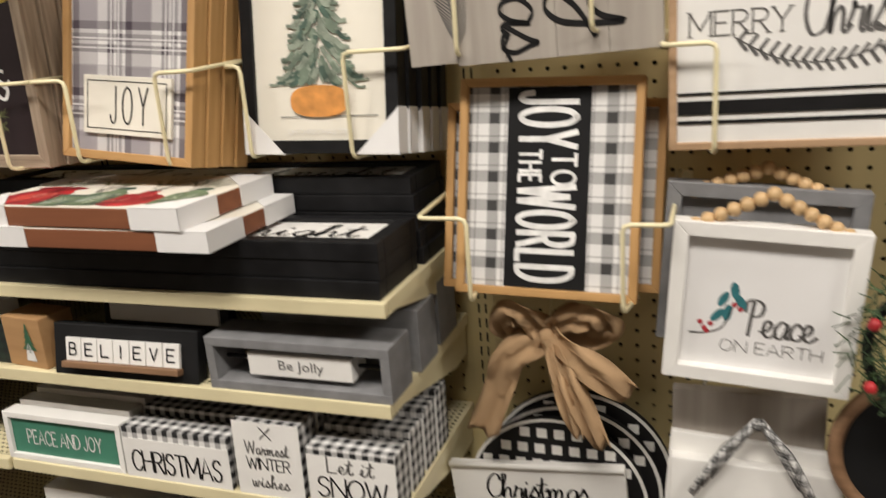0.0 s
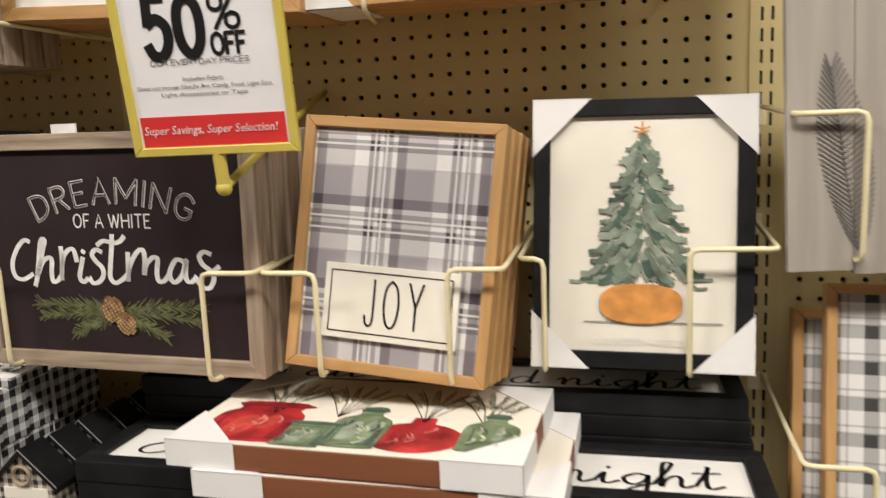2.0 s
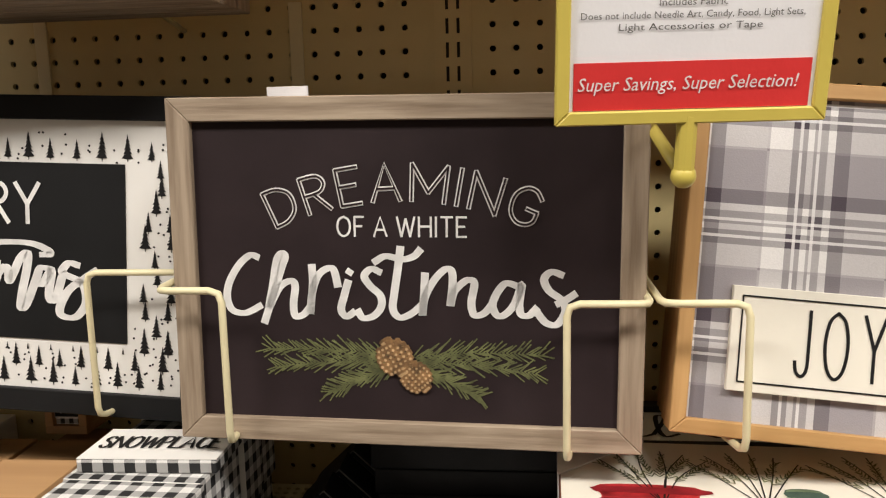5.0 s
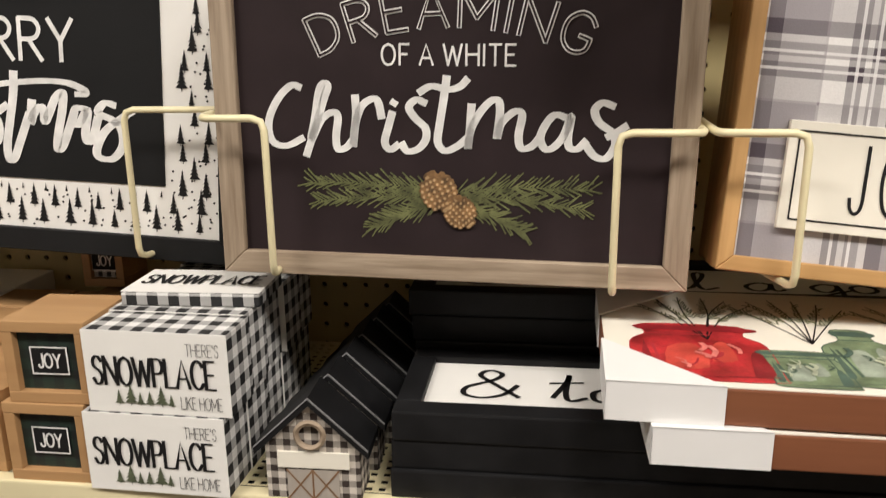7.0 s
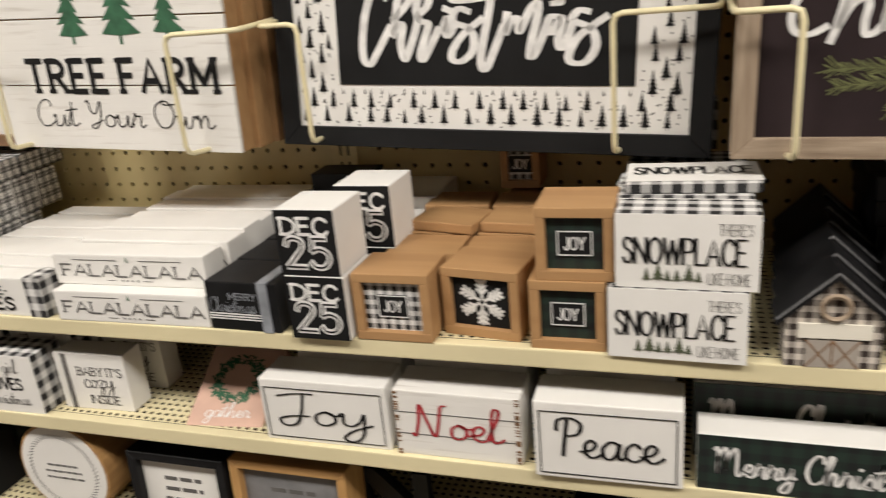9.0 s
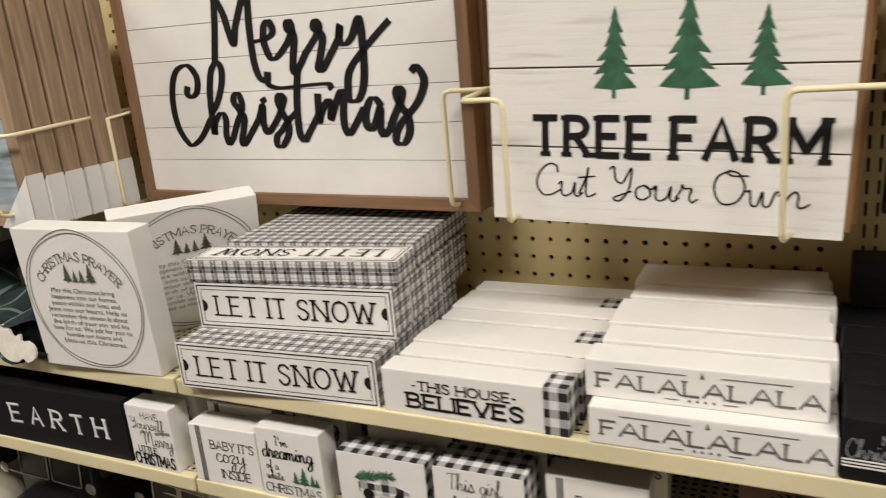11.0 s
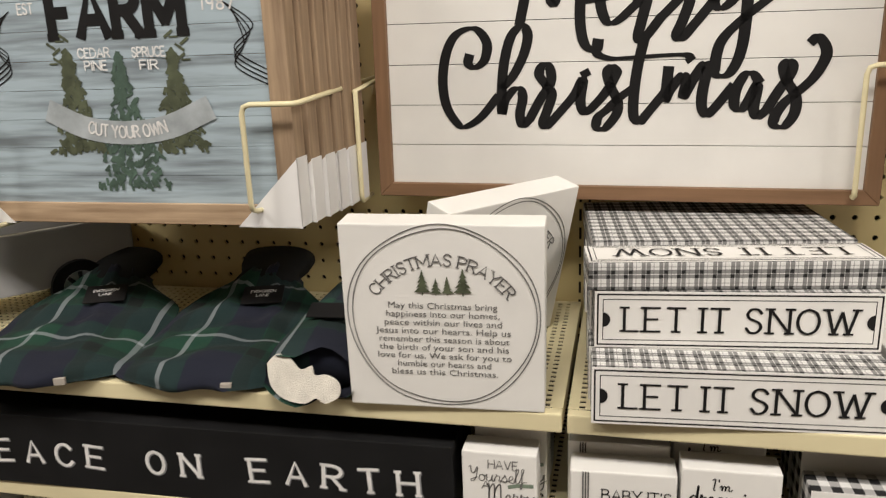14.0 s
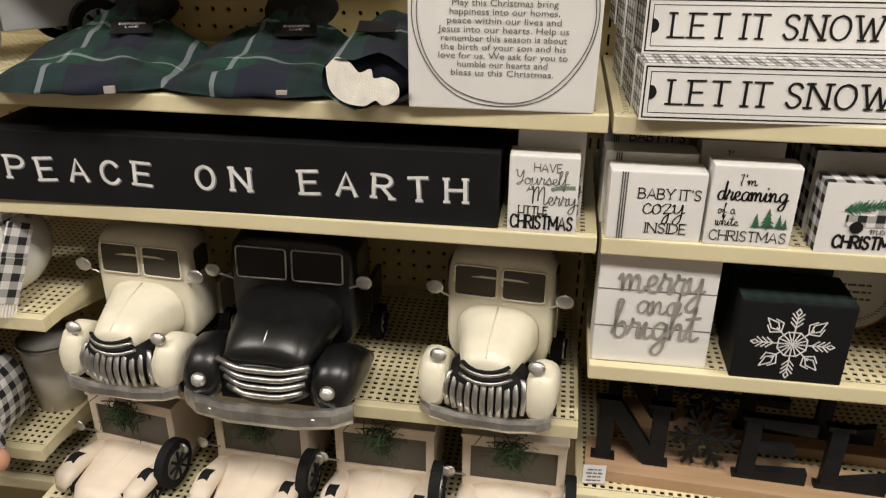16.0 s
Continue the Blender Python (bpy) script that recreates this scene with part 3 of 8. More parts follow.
def lettering(parent, text, cx, z, height, width=None, ink="ink", font=None, pen=0.1, thin=1.0, gap=0.16, y=0.0, serif=0.0, arc=0.0, flat=False, turn=0, slant=0.0, name="lettering"):
    """One line of writing on a front face (or, flat, on a top): cx its middle, z its foot, height of its capitals, width to fill, arc the rise of its middle."""
    font = font or CAPS
    lines, total = strokes_of(text, font, gap)
    sx = (width / total) if width else height
    bm = bmesh.new()
    lift = y - 0.0006
    for pts, curved in lines:
        ends = [pts[0], pts[-1]] if serif and not curved else []
        segs = [pts] + [[(e[0] - serif, e[1]), (e[0] + serif, e[1])] for e in ends if (e[1] in (0.0, 1.0)) and abs(pts[0][1] - pts[-1][1]) > 0.3]
        for j, sg in enumerate(segs):
            q = []
            for px, pz in sg:
                u, v = (px - total / 2) * sx, pz * height
                u += slant * pz * height
                if arc:
                    f = 2 * u / (total * sx)
                    ang = -arc * f
                    v = v * math.cos(ang) + (math.cos(arc * f) - 1) * (total * sx / 2) / arc
                    u = math.sin(arc * f) / arc * total * sx / 2 + pz * height * math.sin(arc * f)
                q.append((u, v))
            ribbon(bm, q, pen * height * (0.7 if j else 1), lift, thin if not j else 1.0)
            lift -= 0.00001
    c, s = math.cos(radians(turn)), math.sin(radians(turn))
    for v in bm.verts:
        u, w = v.co.x * c - v.co.z * s, v.co.x * s + v.co.z * c
        v.co = (cx + u, v.co.y, z + w) if not flat else (cx + u, w + flat, z - (v.co.y - y))
    return part(name, bm, ink, parent)


def bars(parent, cx, z, width, rows, step, h, ink="grey_ink", y=0.0, name="small_print"):
    """Print too small to read."""
    bm = bmesh.new()
    rnd = random.Random(rows * 7 + int(cx * 1000))
    for i in range(rows):
        w = width * rnd.uniform(0.72, 1.0)
        x = cx - w / 2
        while x < cx + w / 2 - h:
            k = rnd.uniform(1.2, 4.5) * h
            box(x, min(x + k, cx + w / 2), y - 0.0005, y - 0.0001, z - i * step, z - i * step + h, 0, bm)
            x += k + h * 0.7
    return part(name, bm, ink, parent)


def typed(s, text, cx, z, size, width, ink="grey_ink", y=0.0, slant=0.0):
    """A line of small type in the built-in letters, as one flat mesh."""
    c = bpy.data.curves.new("type", "FONT")
    c.body, c.size, c.align_x, c.resolution_u = text, size, "CENTER", 2
    ob = bpy.data.objects.new("type", c)
    me = bpy.data.meshes.new_from_object(ob)
    bpy.data.objects.remove(ob)
    xs = [v.co.x for v in me.vertices] or [0, 1]
    k = width / max(1e-6, max(xs) - min(xs))
    for v in me.vertices:
        v.co = (cx + v.co.x * k + slant * v.co.y, y - 0.0007, z + v.co.y * 1.25)
    me.name = "small_type"
    me.materials.clear()
    me.materials.append(M[ink])
    q = new("small_type", me)
    q.parent = s
    return q


# ---- setting ----
def perforated(x0, x1, z0, z1, pitch, hole, depth, shape, skip=()):
    """A sheet in x and z with a hole in each square of a grid; skip: stretches of x left plain."""
    verts, faces = [], []
    nx, nz = round((x1 - x0) / pitch), round((z1 - z0) / pitch)
    k = len(shape)
    for i in range(nx):
        for j in range(nz):
            a, b = x0 + i * pitch, z0 + j * pitch
            cx, cz = a + pitch / 2, b + pitch / 2
            o = len(verts)
            verts += [(a, 0, b), (a + pitch, 0, b), (a + pitch, 0, b + pitch), (a, 0, b + pitch)]
            if any(p < cx < q for p, q in skip):
                faces.append((o, o + 1, o + 2, o + 3))
                continue
            verts += [(cx + hole * u, 0, cz + hole * v) for u, v in shape] + [(cx + hole * u, depth, cz + hole * v) for u, v in shape]
            r = [o + 4 + q for q in range(k)]
            s = [o + 4 + k + q for q in range(k)]
            if k == 4:
                faces += [(o + q, o + (q + 1) % 4, r[(q + 1) % 4], r[q]) for q in range(4)]
            else:
                for q in range(4):
                    faces += [(o + q, r[2 * q + 1], r[2 * q]), (o + q, o + (q + 1) % 4, r[(2 * q + 2) % k], r[2 * q + 1])]
            faces += [(r[q], r[(q + 1) % k], s[(q + 1) % k], s[q]) for q in range(k)]
    return verts, faces


def sheet(name, verts, faces, material, parent=None):
    me = bpy.data.meshes.new(name)
    me.from_pydata(verts, [], faces)
    me.materials.append(M[material])
    ob = new(name, me)
    ob.parent = parent
    return ob


OCT = [(math.cos(radians(202.5 + 45 * q)), math.sin(radians(202.5 + 45 * q))) for q in range(8)]
DIAMOND = [(-0.9, -0.9), (0.9, -0.9), (0.9, 0.9), (-0.9, 0.9)]
INCH = 0.0254
BAYS = (-0.757, 0.003, 0.763, 1.478, 2.199)

floor = tagged(part("floor", box(-4, 6, -3.2, 0.6, -0.05, 0), "floor"), "beige vinyl store floor under the shelving", "floor", kind="structure")
ceiling = tagged(part("ceiling", box(-4, 6, -3.2, 0.6, 3.5, 3.56), "ceil"), "white panelled store ceiling", "ceiling", kind="structure")
for wn, wb in (("wall_aisle", (-4, 6, -3.3, -3.2, 0, 3.5)), ("wall_west", (-4.1, -4, -3.2, 0.6, 0, 3.5)), ("wall_east", (6, 6.1, -3.2, 0.6, 0, 3.5)), ("wall_north", (-4, 6, 0.6, 0.7, 0, 3.5))):
    tagged(part(wn, box(*wb), "plain"), "plain beige wall closing the aisle", "wall", kind="structure")
for lx in (-2.4, 0.0, 2.4, 4.8):
    cl = thing("ceiling_light", pose(lx, -1.75, 3.5), "white recessed ceiling light with a glowing diffuser", "ceiling light", "ceiling lights")
    part("frame", box(-0.65, 0.65, -0.32, 0.32, -0.05, 0, 0.005), "white", cl)
    part("diffuser", box(-0.6, 0.6, -0.27, 0.27, -0.058, -0.05), "glow", cl)

# gondola back: perforated board in a steel frame
gap = 0.028
pegboard = thing("wall_back", pose(0, 0, 0), "cream perforated pegboard back of store shelving", "pegboard", kind="structure")
zlow, zrows = 0.372, 56
for i, bx in enumerate((-1.517,) + BAYS):
    nxt = ((-1.517,) + BAYS + (2.9,))[i + 1]
    n = int((nxt - bx - 2 * gap) / INCH)
    a = (bx + nxt) / 2 - n * INCH / 2
    v, f = perforated(a, a + n * INCH, zlow, zlow + zrows * INCH, INCH, 0.0036, 0.005, OCT)
    sheet("panel", v, f, "peg", pegboard)
    for p, q in ((bx + 0.02, a), (a + n * INCH, nxt - 0.02)):
        part("panel_edge", box(p, q, 0, 0.005, zlow, zlow + zrows * INCH), "peg", pegboard)
    # added dark board, so that the holes look shaded inside
    part("hole_shade_board", box(bx, nxt, 0.03, 0.034, zlow, zlow + zrows * INCH), "peg_back", pegboard)
# light falling between the stacks above, put in as two paler strips
for sx in (1.0065, 1.3045):
    part("light_band", box(sx - 0.0075, sx + 0.0075, -0.0035, -0.0005, 1.30, 1.66, 0.0008), "shelf", pegboard)
part("lower_panel", box(-1.6, 3.0, 0.0, 0.02, 0, zlow), "peg", pegboard)
part("upper_panel", box(-1.6, 3.0, 0.0, 0.02, zlow + zrows * INCH, 2.3), "peg", pegboard)
for bx in BAYS:
    up = thing("upright", pose(bx, -0.003, 0), "cream slotted steel upright of the store shelving", "shelving upright", "shelving uprights", kind="structure")
    part("post", box(-0.02, 0.02, 0, 0.03, 0, 2.3), "peg", up)
    slots = bmesh.new()
    for j in range(8, 74):
        for u in (-0.006, 0.006):
            box(u - 0.0016, u + 0.0016, -0.0006, 0.004, 0.3 + j * INCH, 0.3 + j * INCH + 0.016, 0, slots)
    # dark boxes stand in for the shade inside the slots
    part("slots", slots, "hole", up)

DEPTH = 0.336
PITCH = 0.0111


def shelf(x0, x1, top, depth=DEPTH):
    """Steel shelf with a perforated deck and a folded front lip."""
    s = thing("shelf", pose(0, 0, top), "cream enamelled steel shelf with a perforated deck", "shelf", "store shelves")
    v, f = perforated(x0 + 0.008, x1 - 0.008, 0, depth - 0.02, PITCH, 0.0029, 0.0012, [(-1, -1), (1, -1), (1, 1), (-1, 1)])
    deck = sheet("deck", [(x, -depth + 0.014 + z, -y) for x, y, z in v], f, "shelf", s)
    n = round((depth - 0.02) / PITCH)
    w = round((x1 - x0 - 0.016) / PITCH) * PITCH
    y1 = -depth + 0.014 + n * PITCH
    part("front_lip", box(x0, x1, -depth, -depth + 0.014, -0.020, 0, 0.0018), "shelf", s)
    part("side_flange", box(x0, x0 + 0.008, -depth + 0.014, -0.004, -0.019, 0), "shelf", s)
    part("side_flange", box(x0 + 0.008 + w, x1, -depth + 0.014, -0.004, -0.019, 0), "shelf", s)
    # dark sheet put in for the shade seen through the deck holes
    part("underside_shade", box(x0 + 0.008, x1 - 0.008, -depth + 0.016, -0.004, -0.0185, -0.015), "hole", s)
    if y1 < -0.005:
        part("back_strip", box(x0 + 0.008, x0 + 0.008 + w, y1, -0.004, -0.02, 0), "shelf", s)
    for bx in (x0 + 0.006, x1 - 0.006):
        part("bracket", poly([(-depth + 0.03, -0.02), (-0.003, -0.02), (-0.003, -0.075), (-0.06, -0.075)], -0.001, 0.001), "shelf", s).matrix_basis = pose(bx, 0, 0, 0, 0, 90)
    return s


S1, S2, S3A, S3B, S3C, S4A, S4B, SW = 1.10, 0.96, 0.698, 0.792, 0.795, 0.512, 0.590, 0.797
for args in ((-0.752, -0.001, S1), (-0.752, -0.001, S2), (-0.70, -0.001, S3A), (-0.752, -0.001, S4A, 0.42), (0.004, 1.472, S1), (0.004, 1.472, S2), (0.004, 1.472, S3B), (0.004, 1.472, S4B), (1.482, 2.178, S1), (1.482, 2.172, S2), (1.482, 2.172, S3C), (1.482, 2.172, 0.62)):
    shelf(*args)
shelf(-1.45, -0.704, SW, 0.352)
shelf(-1.45, -0.758, 0.573, 0.352)
shelf(-1.45, -0.762, S1)
shelf(-1.45, -0.762, 0.50)


# ---- signs on hooks ----
def rails(s, w, h, d, bar, mats, lip=0.0, y=0.0):
    """Four mitred rails round an opening; front at y, d deep."""
    for nm, pts, mt in (("bottom_rail", [(0, 0), (w, 0), (w - bar, bar), (bar, bar)], mats[0]), ("top_rail", [(0, h), (bar, h - bar), (w - bar, h - bar), (w, h)], mats[0]),
                        ("side_rail", [(0, 0), (bar, bar), (bar, h - bar), (0, h)], mats[1]), ("side_rail", [(w, 0), (w, h), (w - bar, h - bar), (w - bar, bar)], mats[1])):
        bm = poly([(x - w / 2, z) for x, z in pts], y, y + d)
        bmesh.ops.bevel(bm, geom=bm.edges[:], offset=0.0009, segments=1, affect="EDGES")
        part(nm, bm, mt, s)


def framed(name, m, w, h, d, bar, mats, panel, label, category="wall sign", inset=0.006, group=""):
    s = thing(name, m, label, category, group)
    rails(s, w, h, d, bar, mats)
    part("panel", box(-w / 2 + bar - 0.001, w / 2 - bar + 0.001, inset, inset + 0.006, bar - 0.001, h - bar + 0.001), panel, s)
    part("backing", box(-w / 2 + bar, w / 2 - bar, d - 0.004, d - 0.002, bar, h - bar), "kraft", s)
    return s


def stack(name, m, count, step, w, h, d, bar, mats, panel, label, category="wall sign", group="", dx=0.002):
    """More of the same behind the first."""
    first = framed(name, m @ pose(dx, step, 0), w, h, d, bar, mats, panel, label, category, group=group)
    for k in range(1, count):
        copy_thing(first, m @ pose(dx * (1 + (k * 7) % 3), step * (k + 1), 0.001 * (k % 2)))


def pine_print(bm, x, z, h, w, tiers, y, rnd):
    """A small printed fir: ragged tiers round a trunk."""
    pts_l, pts_r = [], []
    for i in range(tiers):
        t0, t1 = 1 - i / tiers, 1 - (i + 1) / tiers
        k = (i + 1) / tiers * w / 2
        z1 = z + h * (0.12 + 0.88 * t1)
        pts_l += [(x - k * rnd.uniform(0.8, 1.1), z1), (x - k * 0.45, z1 + h * 0.02)]
        pts_r += [(x + k * rnd.uniform(0.8, 1.1), z1), (x + k * 0.45, z1 + h * 0.02)]
    k = w * 0.04
    outline = [(x, z + h)] + pts_l[:-1] + [(x - k, z + h * 0.1), (x - k, z), (x + k, z), (x + k, z + h * 0.1)] + pts_r[:-1][::-1]
    vs = [bm.verts.new((px, y, pz)) for px, pz in outline]
    f = bm.faces.new(vs)
    f.normal_update()
    if f.normal.y > 0:
        f.normal_flip()


def sprig(bm, x, z, length, ang, y, rnd, count=60, fan=0.5, hair=0.02):
    """A printed pine branch of many thin needles."""
    for i in range(count):
        t = (i + 0.5) / count
        bx, bz = x + math.cos(ang) * length * t, z + math.sin(ang) * length * t - 0.1 * length * t * t
        for s in (-1, 1):
            a = ang + s * rnd.uniform(0.25, fan + 0.25)
            k = hair * rnd.uniform(0.6, 1.1) * (1.1 - 0.3 * t)
            ribbon(bm, [(bx, bz), (bx + math.cos(a) * k, bz + math.sin(a) * k)], 0.0011, y - rnd.random() * 0.0004, 1)


def at(x, y, z, rz=0, lean=0, roll=0):
    """Pose of a sign or box by the middle of its front foot; lean: degrees tipped back; roll: degrees turned in its plane."""
    return pose(x, y, z) @ pose(0, 0, 0, 0, 0, rz) @ pose(0, 0, 0, -lean, 0, 0) @ pose(0, 0, 0, 0, roll, 0)


def sign_dreaming():
    m = at(1.455, -0.278, 1.267, -1.3, 0.8, 0.8)
    w, h = 0.373, 0.277
    s = framed("framed_sign", m, w, h, 0.03, 0.019, ("rustic", "rustic_v"), "plum", "black Christmas sign in a weathered wood frame on wire hooks", group="hanging signs")
    y = 0.006
    lettering(s, "DREAMING", 0, 0.1965, 0.0285, 0.206, "white_ink", pen=0.13, arc=0.42, y=y, gap=0.30)
    lettering(s, "DREAMING", 0, 0.1965, 0.0285, 0.206, "plum", pen=0.055, arc=0.42, y=y - 0.0006, gap=0.30, name="lettering_line")
    lettering(s, "OF A WHITE", -0.0005, 0.1685, 0.0152, 0.102, "white_ink", pen=0.115, y=y, gap=0.26)
    lettering(s, "ChristmaS", -0.0052, 0.1053, 0.0471, None, "white_ink", BRUSH, 0.135, 0.72, 0.0, y)
    rnd = random.Random(3)
    for sx in (-1, 1):
        for dz, l, a in ((0.010, 0.106, 0.14), (0.006, 0.100, 0.03), (0.002, 0.058, -0.30)):
            bm = bmesh.new()
            sprig(bm, sx * 0.006, 0.062 + dz, l, a if sx > 0 else math.pi - a, y - 0.0006, rnd, 34, 0.5, 0.016)
            part("pine_sprig", bm, "needle_art", s)
    for cx, cz, r, tilt in ((-0.007, 0.072, 0.0145, 0.5), (0.010, 0.056, 0.0125, 0.75)):
        bm, tip = bmesh.new(), bmesh.new()
        for i in range(8):
            for j in range(6):
                t = i / 7
                u, v = (j - 2.5) / 2.5 * r * math.sqrt(max(0.05, 1 - (2 * t - 1) ** 2)) * 0.85, (t - 0.5) * 2 * r
                px, pz = cx + u * math.cos(tilt) - v * math.sin(tilt), cz + u * math.sin(tilt) + v * math.cos(tilt)
                disc((px, pz), r * 0.2, y - 0.0022 - 0.00005 * (i + j), y - 0.0017, 6, bm)
                disc((px, pz - r * 0.06), r * 0.09, y - 0.0027, y - 0.0022, 5, tip)
        part("pine_cone", bm, "cone_art", s)
        part("cone_scale_light", tip, "cone_light", s)
    stack("framed_sign", m, 4, 0.032, w, h, 0.03, 0.019, ("rustic", "rustic_v"), "plum", "weathered wood framed sign stacked behind another", group="hanging signs", dx=0.004)
    tag = tagged(part("price_tag", box(0, 0.036, -0.001, 0.001, 0, 0.012), "paper"), "small white price tag above a sign", "price tag")
    tag.matrix_world = at(1.333, -0.2, 1.545)


def sign_joy():
    m = at(1.775, -0.280, 1.272, -0.9, 9.8, 5.2)
    w, h = 0.226, 0.277
    s = framed("framed_sign", m, w, h, 0.028, 0.012, ("oak", "oak_v"), "joy_plaid", "grey plaid sign in a light oak frame on wire hooks", group="hanging signs")
    part("plaque", box(-0.0735, 0.078, 0.0, 0.006, 0.0365, 0.1175, 0.0006), "cream", s, "cream wooden name plaque")
    bm = bmesh.new()
    for a, b in (((-0.066, 0.044), (0.0705, 0.044)), ((0.0705, 0.044), (0.0705, 0.110)), ((0.0705, 0.110), (-0.066, 0.110)), ((-0.066, 0.110), (-0.066, 0.044))):
        ribbon(bm, [a, b], 0.0013, -0.0006 - len(bm.verts) * 1e-6, 1)
    part("plaque_line", bm, "ink", s)
    lettering(s, "JOY", 0.007, 0.0525, 0.050, 0.064, "ink", pen=0.05, gap=0.5)
    stack("framed_sign", m, 3, 0.030, w, h, 0.028, 0.012, ("oak", "oak_v"), "joy_plaid", "light oak framed sign stacked behind another", group="hanging signs", dx=0.003)


def corner(s, w, h, cx, cz, k, y, d, name="corner_guard"):
    """A white card guard folded over a corner."""
    sx, sz = (1 if cx else -1), (1 if cz else -1)
    x0, z0 = sx * w / 2, h if cz else 0
    e = 0.0015
    bm = poly([(x0 + sx * e, z0 + sz * e), (x0 - sx * k, z0 + sz * e), (x0 + sx * e, z0 - sz * k)], y - e, y - e / 3)
    box(min(x0 + sx * e, x0 + sx * e / 3), max(x0 + sx * e, x0 + sx * e / 3), y - e, y + d, min(z0, z0 - sz * k), max(z0, z0 - sz * k), 0, bm)
    box(min(x0, x0 - sx * k), max(x0, x0 - sx * k), y - e, y + d, min(z0 + sz * e, z0 + sz * e / 3), max(z0 + sz * e, z0 + sz * e / 3), 0, bm)
    part(name, bm, "card", s, "white card corner guard")


def sign_tree():
    m = at(2.045, -0.208, 1.266, 1.2, 7.5, 1.0)
    w, h = 0.232, 0.292
    s = framed("framed_picture", m, w, h, 0.03, 0.018, ("black", "black"), "cream", "watercolour tree picture in a black frame with white corner guards", "picture", group="hanging signs")
    y = 0.005
    rnd = random.Random(5)
    tone = ("water_green", "water_green", "water_pale", "water_pale", "water_dark")
    for i in range(210):
        t = rnd.random() ** 0.62
        tier = 0.72 + 0.28 * ((t * 6.3) % 1.0)
        reach = (0.006 + 0.088 * t) * tier
        u = rnd.uniform(-1, 1)
        x0 = u * reach * 0.62
        z0 = 0.250 - 0.152 * t + 0.010 * (1 - abs(u))
        l = rnd.uniform(0.010, 0.020) * (0.6 + 0.6 * t)
        sx = 1 if u > 0 else -1
        out = 0.25 + 0.75 * abs(u)
        a = [(x0, z0), (x0 + sx * l * 0.6 * out, z0 - l * 0.55), (x0 + sx * l * 1.15 * out, z0 - l * (0.85 - 0.3 * abs(u)))]
        bm = bmesh.new()
        ribbon(bm, smooth_line(a, 4), rnd.uniform(0.004, 0.0095), y - 0.0006 - 0.000008 * i, 0.6)
        part("brush_stroke", bm, rnd.choice(tone), s)
    part("painted_pot", poly([(0.0435 * math.copysign(abs(math.cos(k * math.pi / 14)) ** 0.8, math.cos(k * math.pi / 14)), 0.071 + 0.0215 * math.copysign(abs(math.sin(k * math.pi / 14)) ** 0.75, math.sin(k * math.pi / 14))) for k in range(28)], y - 0.003, y - 0.002), "water_orange", s)
    star = bmesh.new()
    for k in range(5):
        a = k * math.pi * 2 / 5 + math.pi / 2
        ribbon(star, [(0, 0.259), (math.cos(a) * 0.008, 0.259 + math.sin(a) * 0.008)], 0.002, y - 0.003 - k * 1e-5, 1)
    part("painted_star", star, "water_orange", s)
    g = bmesh.new()
    ribbon(g, [(-0.06, 0.050), (0.085, 0.051)], 0.0012, y - 0.001, 1)
    part("ground_line", g, "grey_ink", s)
    lettering(s, "OH CHRISTMAS TREE", 0, 0.026, 0.007, 0.10, "whitewash", pen=0.14, y=y)
    for cx in (0, 1):
        for cz in (0, 1):
            corner(s, w, h, cx, cz, 0.062, 0, 0.03)
    first = framed("framed_picture", m @ pose(0.004, 0.033, 0), w, h, 0.028, 0.018, ("black", "black"), "cream", "black framed picture with white corner guards stacked behind another", "picture", group="hanging signs")
    for cx in (0, 1):
        for cz in (0, 1):
            corner(first, w, h, cx, cz, 0.062, 0, 0.028)
    for k in range(2, 5):
        copy_thing(first, m @ pose(0.004 + 0.003 * k, 0.033 * k, 0))


